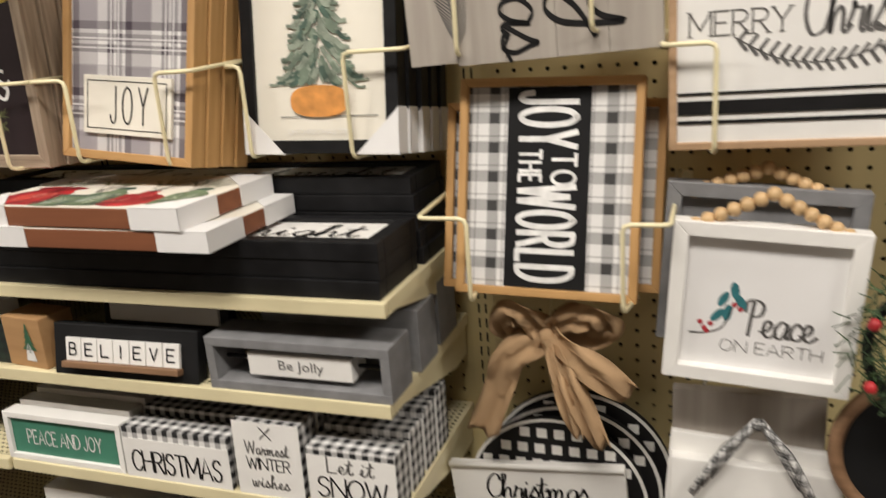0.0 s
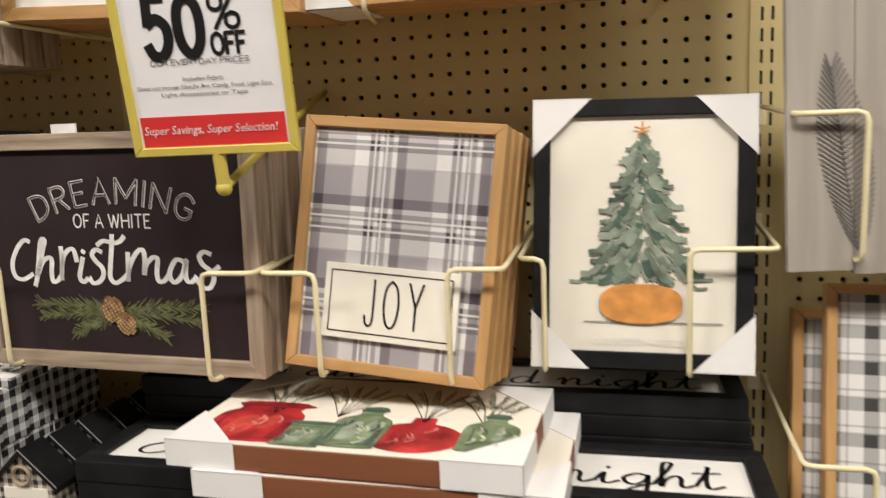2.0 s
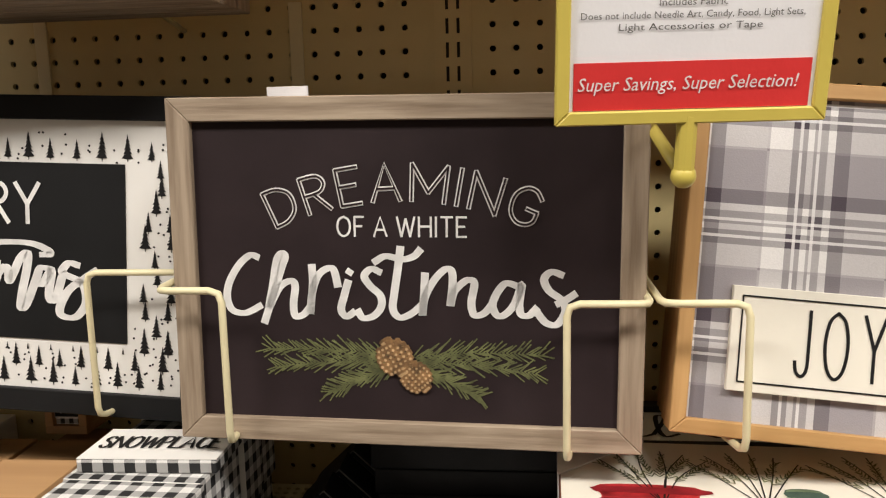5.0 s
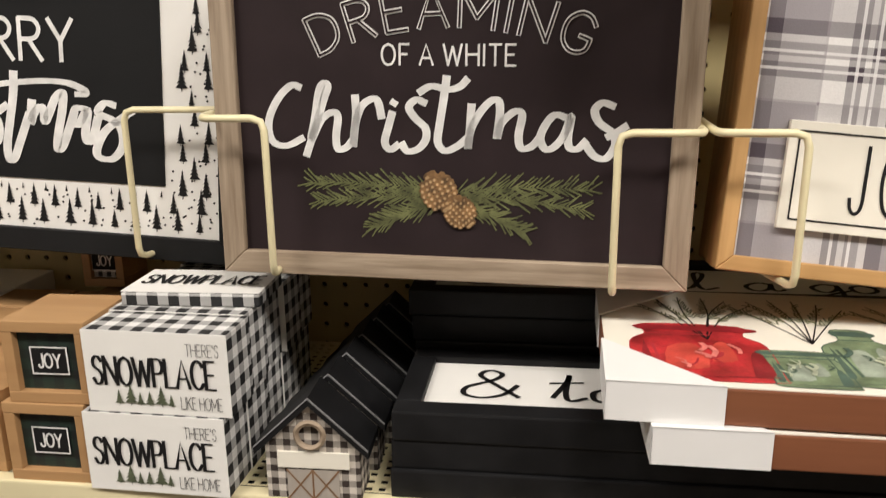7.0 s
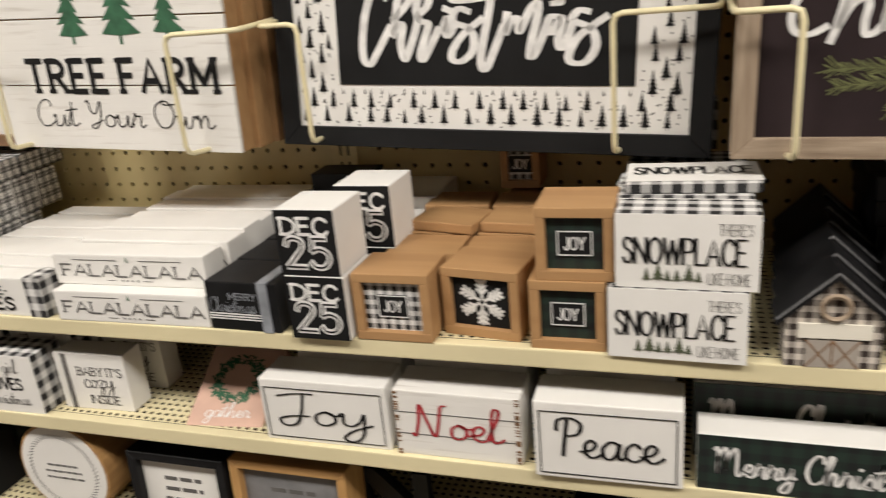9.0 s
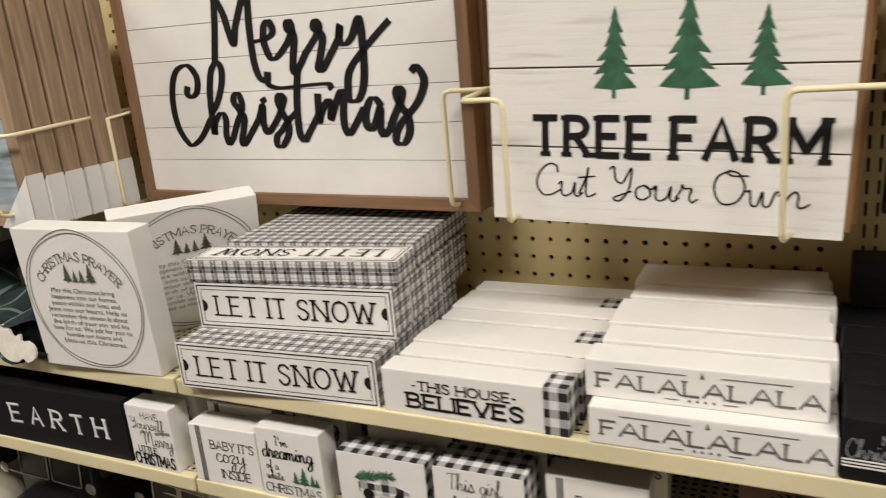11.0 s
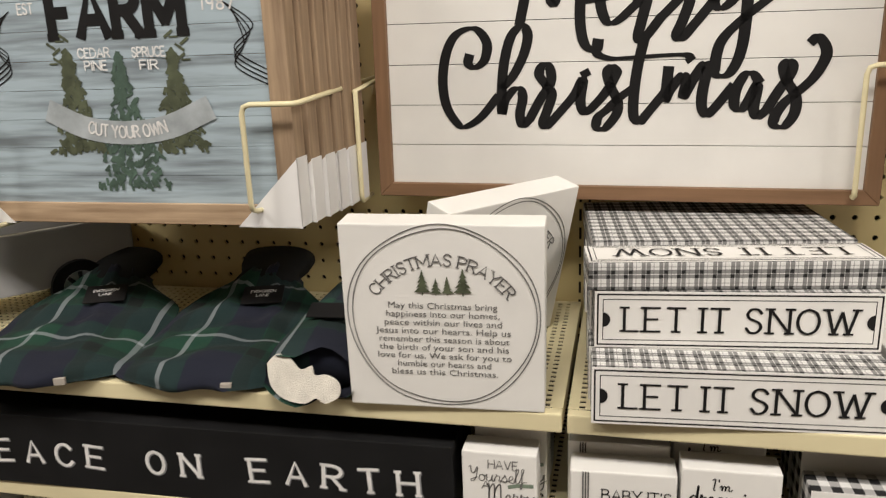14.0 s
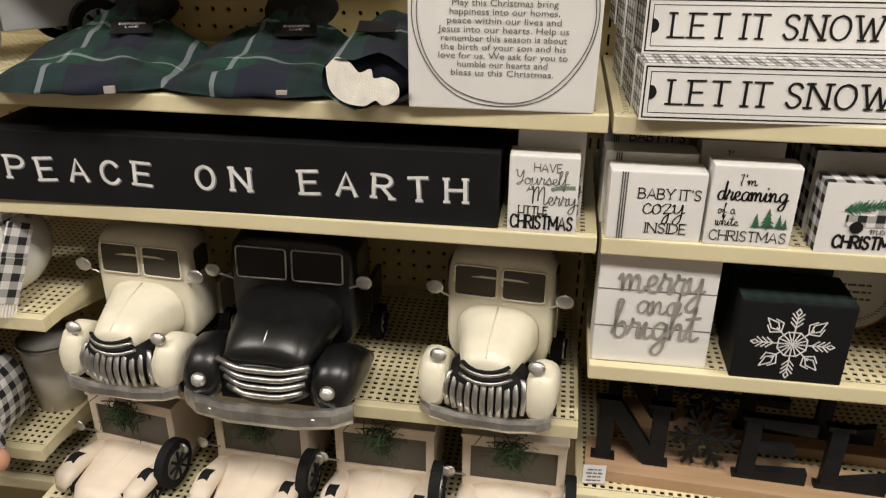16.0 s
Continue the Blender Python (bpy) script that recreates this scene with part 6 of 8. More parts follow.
def canvas(x0, x1, y, z, rz, h=0.031, d=0.205, art=True):
    s = thing("canvas_print", at((x0 + x1) / 2, y, z, rz), "canvas print of red and green jars with card corners, lying flat", "canvas", "canvas prints")
    w = x1 - x0
    part("body", box(-w / 2, w / 2, 0, d, 0, h, 0.0015), "canvas_edge", s)
    part("canvas_top", box(-w / 2 + 0.001, w / 2 - 0.001, 0.001, d - 0.001, h + 0.0001, h + 0.0009), "cream", s)
    for cx in (-1, 1):
        for cy in (0, 1):
            k = 0.078
            xs, ys = cx * (w / 2 + 0.0014), (-0.0014 if cy == 0 else d + 0.0014)
            sy = 1 if cy == 0 else -1
            bm = bmesh.new()
            box(min(xs, xs - cx * k), max(xs, xs - cx * k), min(ys, ys + sy * 0.001), max(ys, ys + sy * 0.001), 0, h + 0.0022, 0, bm)
            box(min(xs, xs - cx * 0.001), max(xs, xs - cx * 0.001), min(ys, ys + sy * k), max(ys, ys + sy * k), 0, h + 0.0022, 0, bm)
            tri = [(xs, ys), (xs - cx * k, ys), (xs, ys + sy * k)]
            lo = [bm.verts.new((p, q, h + 0.0012)) for p, q in tri]
            hi = [bm.verts.new((p, q, h + 0.0024)) for p, q in tri]
            bm.faces.new(hi)
            bm.faces.new(lo[::-1])
            for i in range(3):
                bm.faces.new((lo[i], lo[(i + 1) % 3], hi[(i + 1) % 3], hi[i]))
            bmesh.ops.recalc_face_normals(bm, faces=bm.faces)
            part("corner_guard", bm, "card", s, "white card corner guard")
    if not art:
        return
    zt = h + 0.001

    def shape(pts, mat, nm, lift):
        bm = bmesh.new()
        vs = [bm.verts.new((p, q, zt + lift)) for p, q in pts]
        f = bm.faces.new(vs)
        f.normal_update()
        if f.normal.z < 0:
            f.normal_flip()
        part(nm, bm, mat, s)

    def jar(cx, cy, ww, hh, mat, neck=0.5):
        q = [(cx - ww / 2, cy + 0.1 * hh), (cx - ww * 0.42, cy), (cx + ww * 0.42, cy), (cx + ww / 2, cy + 0.1 * hh), (cx + ww / 2, cy + 0.62 * hh), (cx + ww * neck / 2, cy + 0.8 * hh), (cx + ww * neck / 2, cy + hh), (cx - ww * neck / 2, cy + hh), (cx - ww * neck / 2, cy + 0.8 * hh), (cx - ww / 2, cy + 0.62 * hh)]
        q = smooth_line(q + q[:1], 4)[:-1]
        shape(q, mat, "painted_jar", 0.0002 + 0.00004 * (cx + 0.2) / 0.05)
        tone = ("glass_red_dark", "glass_red_light") if mat == "bottle_red" else ("water_dark", "water_pale")
        for k, (u0, u1, v0, v1) in enumerate(((-0.46, -0.36, 0.12, 0.62), (0.30, 0.45, 0.08, 0.5), (-0.28, 0.02, 0.16, 0.60), (0.06, 0.24, 0.30, 0.66), (-0.40, 0.40, 0.03, 0.09))):
            patch = [(cx + ww * u0, cy + hh * v0), (cx + ww * u1, cy + hh * (v0 + 0.04)), (cx + ww * (u1 - 0.03), cy + hh * v1), (cx + ww * (u0 + 0.05), cy + hh * (v1 - 0.06))]
            shape(smooth_line(patch + patch[:1], 3)[:-1], tone[(k in (2, 3)) * 1], "painted_patch", 0.00045 + 0.00001 * k)
        rim = [(cx - ww * neck * 0.56, cy + 0.88 * hh), (cx + ww * neck * 0.56, cy + 0.88 * hh), (cx + ww * neck * 0.54, cy + 0.97 * hh), (cx - ww * neck * 0.54, cy + 0.97 * hh)]
        shape(smooth_line(rim + rim[:1], 3)[:-1], tone[0], "painted_rim", 0.0005)
        bm = bmesh.new()
        loop = [(p[0], p[1]) for p in q + q[:1]]
        ribbon(bm, loop, 0.0009, 0, 1)
        ribbon(bm, [(cx - ww * neck / 2, cy + 0.8 * hh), (cx + ww * neck / 2, cy + 0.8 * hh)], 0.0014, -0.0001, 1)
        ribbon(bm, [(cx - ww * 0.3, cy + 0.15 * hh), (cx - ww * 0.34, cy + 0.6 * hh)], 0.002, -0.0002, 1)
        for v in bm.verts:
            v.co = (v.co.x, v.co.z, zt + 0.0004 - v.co.y)
        part("jar_outline", bm, "water_dark" if mat == "bottle_green" else "red_ink", s)

    def round_jar(cx, cy, r):
        q = [(cx + r * math.cos(a * math.pi / 12), cy + 0.72 * r * math.sin(a * math.pi / 12)) for a in range(24)]
        shape(q, "bottle_red", "painted_jar", 0.00025)
        shape([(cx - 0.014, cy + 0.6 * r), (cx + 0.014, cy + 0.6 * r), (cx + 0.012, cy + r), (cx - 0.012, cy + r)], "bottle_red", "jar_neck", 0.0003)
        bm = bmesh.new()
        for i in range(6):
            ribbon(bm, smooth_line([(cx + r * 0.8 * math.cos(2 + i * 0.5), cy + 0.55 * r * math.sin(2 + i * 0.5)), (cx, cy + 0.1 * r * i / 3), (cx + 0.01, cy + 0.7 * r)], 4), 0.0012, -i * 1e-5, 1)
        for v in bm.verts:
            v.co = (v.co.x, v.co.z, zt + 0.0005 - v.co.y)
        part("jar_facets", bm, "red_ink", s)

    jar(-0.114, 0.010, 0.098, 0.105, "bottle_red", 0.74)
    jar(-0.047, 0.006, 0.052, 0.062, "bottle_green", 0.9)
    jar(0.004, 0.012, 0.060, 0.105, "bottle_green", 0.42)
    round_jar(0.066, 0.046, 0.051)
    jar(0.140, 0.022, 0.055, 0.095, "bottle_green", 0.4)
    shine = random.Random(33)
    for i, (cx, cy, ww, hh, nm) in enumerate(((-0.114, 0.010, 0.098, 0.07, "pink_glint"), (-0.047, 0.006, 0.052, 0.05, "pale_glint"), (0.004, 0.012, 0.060, 0.07, "pale_glint"), (0.066, 0.020, 0.06, 0.055, "pink_glint"), (0.140, 0.022, 0.055, 0.06, "pale_glint"))):
        for k in range(9):
            bm = bmesh.new()
            x, z = cx + shine.uniform(-0.36, 0.36) * ww, cy + shine.uniform(0.12, 0.75) * hh
            e = (x + shine.uniform(-0.10, 0.14) * ww, z + shine.uniform(0.12, 0.3) * hh)
            ribbon(bm, smooth_line([(x, z), ((x + e[0]) / 2 + 0.003, (z + e[1]) / 2), e], 4), shine.uniform(0.0012, 0.0045), -k * 1e-5, 0.6)
            for v in bm.verts:
                v.co = (v.co.x, v.co.z, zt + 0.0010 + i * 0.0001 - v.co.y)
            part("brush_stroke", bm, nm if k % 3 else ("red_ink" if nm == "pink_glint" else "water_dark"), s)
    rnd = random.Random(21)
    tw, lf = bmesh.new(), bmesh.new()
    for cx in (-0.105, -0.03, 0.066, 0.13):
        for q in range(6):
            a = math.pi / 2 + (q - 2.5) * 0.28
            e = (cx + 0.07 * math.cos(a), 0.10 + 0.085 * math.sin(a))
            ribbon(tw, smooth_line([(cx, 0.085), ((cx + e[0]) / 2 + rnd.uniform(-0.006, 0.006), (0.1 + e[1]) / 2), e], 4), 0.0011, -q * 1e-5, 1)
            sprig(lf, cx + 0.02 * math.cos(a), 0.10 + 0.03 * math.sin(a), 0.05, a, -0.0001, rnd, 10, 0.5, 0.008)
    for bm, mat, nm in ((tw, "ink", "painted_twigs"), (lf, "needle_art", "painted_needles")):
        for v in bm.verts:
            v.co = (v.co.x, min(v.co.z, d - 0.004), zt + 0.0004 - v.co.y)
        part(nm, bm, mat, s)


canvas(1.606, 1.976, -0.388, S1 + 0.0763, -0.7, h=0.0255, art=False)
canvas(1.575, 1.941, -0.386, S1 + 0.0763 + 0.0282, -2.1, h=0.0265)


# prayer signs
def prayer(m):
    s = thing("prayer_block", m, "white square Christmas prayer block sign with a double ring", "block sign", "prayer signs")
    w = 0.195
    part("body", box(-w / 2, w / 2, 0, 0.036, 0, 0.191, 0.0015), "white", s)
    for r, ph in ((0.0935, 0.0), (0.0895, 1.0)):
        bm = bmesh.new()
        ribbon(bm, [((r + 0.0012 * math.sin(3 * a * math.pi / 36 + ph)) * math.cos(a * math.pi / 36), 0.097 + (r + 0.0012 * math.sin(5 * a * math.pi / 36 + ph)) * math.sin(a * math.pi / 36)) for a in range(73)], 0.0011, -0.0006 - ph * 1e-4, 1)
        part("ring_line", bm, "grey_ink", s)
    lettering(s, "CHRISTMAS PRAYER", 0, 0.151, 0.0115, 0.146, "grey_ink", pen=0.12, serif=0.12, arc=0.95)
    tree_row(s, ((-0.018, 0.121, 0.026), (-0.005, 0.121, 0.018), (0.006, 0.121, 0.020), (0.021, 0.121, 0.028)), ink="olive_ink")
    lines = ("May this Christmas bring", "happiness into our homes,", "peace within our lives and", "Jesus into our hearts. Help us", "remember this season is about", "the birth of your son and his", "love for us. We ask for you to", "humble our hearts and", "bless us this Christmas.")
    for i, t in enumerate(lines):
        typed(s, t, 0, 0.107 - i * 0.0088, 0.0074, 0.132 * len(t) / 30)
    return s


prayer(at(-0.115, -0.341, S1 + 0.001, 3, -3.0, 0.4))
prayer(at(-0.094, -0.180, S1 + 0.001, 52, -14))


# ---- second shelf, both bays ----
def peace_on_earth():
    s = thing("long_sign", at(-0.428, -0.335, S2, 1.0), "long black block sign with raised white letters", "block sign", "block signs")
    part("body", box(-0.315, 0.315, 0, 0.105, 0, 0.0905, 0.0015), "charcoal", s)
    rnd = random.Random(17)
    words = (("PEACE", -0.282, 0.0405), ("ON", -0.041, 0.0430), ("EARTH", 0.086, 0.0425))
    for t, x, step in words:
        for k, ch in enumerate(t):
            cx, lean, dz = x + 0.010 + k * step, rnd.uniform(-4, 4), rnd.uniform(-0.0008, 0.0008)
            w = 0.0215 if ch != "E" else 0.0205
            lettering(s, ch, cx, 0.030 + dz, 0.0275, w, "white_ink", pen=0.16, thin=0.8, serif=0.10, turn=lean, name="letter")
            # shaded side of the raised letter, drawn as a grey copy set off down-right
            lettering(s, ch, cx + 0.0009, 0.0290 + dz, 0.0275, w * 1.02, "grey", pen=0.20, thin=0.85, serif=0.10, turn=lean, y=0.0004, name="letter_shade")


peace_on_earth()


def have_yourself(y, dx=0.0, h=0.0905):
    s, w = block(-0.103 + dx, -0.026 + dx, S2, h, 0.034, "white", "white Merry Little Christmas block sign", y)
    lettering(s, "HAVE", 0.004, 0.073, 0.0095, 0.030, "grey_ink", pen=0.1)
    lettering(s, "Yourself", -0.002, 0.058, 0.0165, 0.058, "grey_ink", LOW, 0.06, 0.6, 0.0)
    lettering(s, "Merry", 0.012, 0.0345, 0.021, 0.05, "grey_ink", LOW, 0.065, 0.5, 0.0)
    lettering(s, "A", -0.014, 0.049, 0.009, 0.008, "grey_ink", pen=0.1)
    lettering(s, "LITTLE", -0.010, 0.0235, 0.0085, 0.032, "ink", pen=0.15, serif=0.1)
    lettering(s, "CHRISTMAS", 0, 0.0055, 0.0155, 0.069, "ink", pen=0.15, serif=0.12)
    bm = bmesh.new()
    ribbon(bm, smooth_line([(0.010, 0.053), (0.02, 0.0555), (0.034, 0.056)], 4), 0.0042, -0.0005, 1)
    part("painted_leaf", bm, "water_green", s)


have_yourself(-0.333)
have_yourself(-0.29, 0.006, 0.11)
have_yourself(-0.22, 0.004, 0.11)


def baby(x0, y, h=0.080, dz=0.0, w=0.103):
    s, w = block(x0, x0 + w, S2 + dz, h, 0.036, "white", "white Baby Its Cozy Inside block sign", y, 2)
    for q in range(3):
        part("stripe", box(-w / 2 + 0.012 + q * 0.0026, -w / 2 + 0.0135 + q * 0.0026, -0.0007, -0.0001, 0.001, h - 0.001), "grey_ink", s)
    lettering(s, "BABY IT'S", 0.013, h * 0.62, 0.0115, 0.066, pen=0.11, serif=0.1)
    lettering(s, "cozy", 0.008, h * 0.40, 0.026, 0.045, "ink", LOW, 0.06, 0.5, 0.02)
    lettering(s, "INSIDE", 0.013, h * 0.12, 0.0115, 0.044, pen=0.11, serif=0.1)


baby(0.007, -0.333)
baby(0.002, -0.29, 0.088)
baby(0.004, -0.2, 0.12)
baby(0.468, -0.31, 0.08, w=0.104)
baby(0.475, -0.25, 0.09, w=0.104)


def dreaming_block(y, h=0.092, dx=0.0):
    s, w = block(0.113 + dx, 0.204 + dx, S2, h, 0.034, "white", "white Dreaming of a White Christmas block sign", y, 1)
    lettering(s, "I'm", -0.008, h * 0.77, 0.012, 0.018, "ink", LOW, 0.1, 0.8, 0.1)
    lettering(s, "dreaming", -0.002, h * 0.58, 0.022, 0.072, "ink", LOW, 0.1, 0.45, 0.0)
    lettering(s, "of a", -0.026, h * 0.41, 0.012, 0.018, "ink", LOW, 0.08, 0.9, 0.1)
    lettering(s, "white", -0.024, h * 0.26, 0.012, 0.024, "ink", LOW, 0.08, 0.9, 0.05)
    lettering(s, "CHRISTMAS", 0, h * 0.07, 0.0115, 0.08, "ink", pen=0.1, serif=0.1)
    tree_row(s, ((0.006, 0.022, 0.018), (0.018, 0.021, 0.026), (0.03, 0.022, 0.018), (0.036, 0.022, 0.013)))


dreaming_block(-0.333)
dreaming_block(-0.27, 0.10, -0.004)


def truck_block(x0, y, h=0.08):
    s, w = block(x0, x0 + 0.112, S2, h, 0.036, "buffalo_s", "white Merry Christmas truck block with buffalo checked sides", y, 1)
    face(s, w, h, "white", pad=0.0004)
    lettering(s, "CHRISTMAS", 0, 0.007, 0.014, 0.076, pen=0.2, y=-0.0008)
    lettering(s, "merry", 0.012, 0.024, 0.012, 0.03, "grey_ink", LOW, 0.08, 0.6, 0.02, -0.0008)
    part("truck_print", poly([(-0.03, 0.032), (0.034, 0.032), (0.034, 0.042), (0.02, 0.045), (0.016, 0.056), (0.0, 0.056), (-0.002, 0.045), (-0.03, 0.045)], -0.0016, -0.0009), "buffalo_s", s)
    for x in (-0.018, 0.022):
        part("wheel_print", disc((x, 0.031), 0.007, -0.0022, -0.0017, 16), "ink", s)
    bm, rnd = bmesh.new(), random.Random(1)
    sprig(bm, -0.034, 0.050, 0.05, 0.25, -0.0018, rnd, 40, 0.9, 0.009)
    part("tree_print", bm, "green_ink", s)


def loves_block(x0, y, h=0.083):
    s, w = block(x0, x0 + 0.103, S2, h, 0.05, "buffalo_s", "white Loves Christmas block with buffalo checked sides", y, 1)
    face(s, w, h, "white", pad=0.0004)
    lettering(s, "This girl", -0.004, 0.058, 0.02, 0.06, "grey_ink", LOW, 0.06, 0.6, 0.0, -0.0008)
    lettering(s, "LOVES", 0.0, 0.034, 0.016, 0.054, pen=0.18, y=-0.0008)
    lettering(s, "Christmas", 0.002, 0.012, 0.018, 0.062, "grey_ink", LOW, 0.06, 0.6, 0.0, -0.0008)


truck_block(0.228, -0.333)
truck_block(0.232, -0.27, 0.095)
truck_block(0.236, -0.2, 0.11)
loves_block(0.350, -0.333)
loves_block(0.352, -0.265, 0.095)

pk = thing("pink_block", at(0.707, -0.318, S2, 6, 62), "pink wooden block with a green wreath, leaning back", "block sign", "block signs")
part("body", box(-0.05, 0.05, 0, 0.025, 0, 0.115, 0.0015), "pink", pk)
bm, rnd_w = bmesh.new(), random.Random(31)
for i in range(240):
    a = rnd_w.uniform(0, 2 * math.pi)
    r = 0.028 + rnd_w.uniform(-0.006, 0.006)
    ribbon(bm, [(r * math.cos(a), 0.066 + r * math.sin(a)), (r * math.cos(a) + rnd_w.uniform(-0.006, 0.006), 0.066 + r * math.sin(a) + rnd_w.uniform(-0.006, 0.006))], 0.0022, -0.0008 - i * 2e-6, 1)
part("painted_wreath", bm, "green_ink", pk)
lettering(pk, "gather", 0, 0.012, 0.02, 0.06, "white_ink", LOW, 0.08, 0.5, 0.0)


def word_block(text, x0, x1, y, h, ink, mat, label, rz=0, lines=True, planks=False):
    s, w = block(x0, x1, S2, h, 0.055, mat, label, y, rz)
    if lines:
        border(s, -w / 2 + 0.006, w / 2 - 0.006, 0.006, h - 0.010, 0.0012)
    lettering(s, text, 0, h * 0.32, h * 0.50, w * 0.72, ink, LOW, 0.09, 0.42, 0.0, -0.0006)
    if planks:
        for q in (1, 2):
            part("plank_joint", box(-w / 2, w / 2, -0.0006, -0.0001, h * q / 3, h * q / 3 + 0.0008), "grey_ink", s)
        bm = bmesh.new()
        rnd = random.Random(3)
        for q in range(60):
            for x in (-w / 2 + 0.003, w / 2 - 0.003):
                if rnd.random() < 0.5:
                    box(x - 0.0025, x + 0.0025, -0.0008, -0.0002, h * q / 60, h * q / 60 + 0.0009, 0, bm)
        part("worn_edge", bm, "walnut", s)
    return s


word_block("Joy", 0.776, 0.929, -0.330, 0.079, "ink", "white", "white wooden block with Joy in black script", 0.5)
word_block("Noel", 0.938, 1.076, -0.331, 0.079, "red_ink", "whitewash", "distressed white block with Noel in red script", 0, False, True)
word_block("Peace", 1.092, 1.235, -0.342, 0.087, "ink", "white", "white wooden block with Peace in black script", 1)
block(1.092, 1.225, S2, 0.10, 0.055, "white", "white block behind the Peace block", -0.265)
block(0.79, 0.925, S2, 0.098, 0.06, "white", "white block behind the Joy block", -0.262)
block(0.94, 1.07, S2, 0.095, 0.06, "white", "white block behind the Noel block", -0.262)


def green_long(y, h, dx=0.0):
    s, w = block(1.247 + dx, 1.468 + dx, S2, h, 0.04, "white", "long dark green plaid Merry Christmas block sign", y)
    face(s, w, h, "dark_tartan", pad=0.0002)
    lettering(s, "Merry Christmas", 0, h * 0.30, h * 0.50, w * 0.86, "white_ink", LOW, 0.11, 0.6, 0.0, -0.0009)


green_long(-0.333, 0.060)
green_long(-0.28, 0.085, -0.004)


# ---- right bay, lower shelves ----
bb, w = block(1.515, 1.600, S2, 0.082, 0.06, "kraft", "brown wooden block with a painted tree and gnome", -0.325, -6)
tree_row(bb, ((0.012, 0.025, 0.05),))
part("painted_figure", poly([(0.0, 0.012), (0.022, 0.012), (0.018, 0.03), (0.011, 0.044), (0.004, 0.03)], -0.0012, -0.0004), "white_ink", bb)
gl = block(1.49, 1.52, S2, 0.06, 0.05, "dark_tartan", "dark green block beside the brown block", -0.32)


def believe():
    s = thing("letter_ledge", at(1.748, -0.333, S2, 1, 12), "black letter ledge sign spelling Believe with white tiles", "block sign", "block signs")
    part("board", box(-0.128, 0.128, 0, 0.02, 0, 0.078, 0.002), "charcoal", s)
    part("ledge", box(-0.103, 0.103, -0.014, 0, 0.014, 0.023, 0.001), "walnut", s, "brown wooden ledge")
    for i, ch in enumerate("BELIEVE"):
        x = -0.087 + i * 0.029
        part("letter_tile", box(x - 0.0135, x + 0.0135, -0.006, -0.0005, 0.0235, 0.058, 0.0006), "white", s)
        lettering(s, ch, x, 0.032, 0.018, 0.003 if ch == "I" else 0.013, pen=0.15, y=-0.006)
    b = thing("letter_ledge", at(1.77, -0.26, S2, 0, 6), "black letter ledge sign standing behind another", "block sign", "block signs")
    part("board", box(-0.115, 0.115, 0, 0.02, 0, 0.098, 0.002), "charcoal", b)
    part("letter_strip", box(-0.1, 0.1, -0.004, 0, 0.06, 0.085), "white", b)


def be_jolly():
    s = thing("box_sign", at(2.037, -0.333, S2, 0), "grey washed box frame around a white Be Jolly block", "box sign", "block signs")
    w, h, d, b = 0.276, 0.077, 0.07, 0.013
    for nm, q in (("bottom_board", (-w / 2, w / 2, 0, d, 0, b)), ("top_board", (-w / 2, w / 2, 0, d, h - b, h)), ("side_board", (-w / 2, -w / 2 + b, 0.0004, d, b, h - b)), ("side_board", (w / 2 - b, w / 2, 0.0004, d, b, h - b))):
        part(nm, box(*q, 0.001), "grey", s)
    part("swivel_block", box(-0.077, 0.080, 0.008, 0.052, 0.022, 0.055, 0.0015), "white", s, "white swivelling block")
    part("pivot_rod", tube([(-w / 2 + b, 0.03, 0.038), (w / 2 - b, 0.03, 0.038)], 0.003), "rubber", s)
    typed(s, "Be Jolly", 0.004, 0.033, 0.016, 0.068, "grey_ink", 0.008)
    q = thing("box_sign", at(2.05, -0.235, S2), "grey washed box frame standing behind another", "box sign", "block signs")
    part("body", box(-0.12, 0.128, 0, 0.07, 0, 0.092, 0.001), "grey", q)
    r = thing("box_sign", at(2.055, -0.14, S2), "grey washed box frame at the back of the shelf", "box sign", "block signs")
    part("body", box(-0.12, 0.118, 0, 0.08, 0, 0.10, 0.001), "grey", r)


believe()
be_jolly()

pj = framed("framed_sign", at(1.594, -0.333, S3C, 0, 3), 0.236, 0.082, 0.03, 0.010, ("white", "white"), "teal", "white framed green Peace and Joy sign", group="block signs")
lettering(pj, "PEACE AND JOY", -0.002, 0.028, 0.024, 0.15, "white_ink", pen=0.08, y=0.006)
for k in range(4):
    part("stacked_board", box(-0.112, 0.112, 0.032 + k * 0.036, 0.062 + k * 0.036, 0.0, 0.09 + 0.006 * k, 0.001), "whitewash", pj)


def check_block(x0, x1, h, y, texts, label, top=0.0):
    s, w = block(x0, x1, S3C, h, 0.045, "buffalo_s", label, y, 0, 2)
    part("front_face", box(-w / 2 + 0.0004, w / 2 - 0.0004, -0.0008, -0.0001, 0.0004, h - top), "white", s)
    for t, f, z, hh, ww, ink in texts:
        lettering(s, t, 0, z, hh, ww, ink, f, 0.11, 0.7, 0.1, -0.0008)


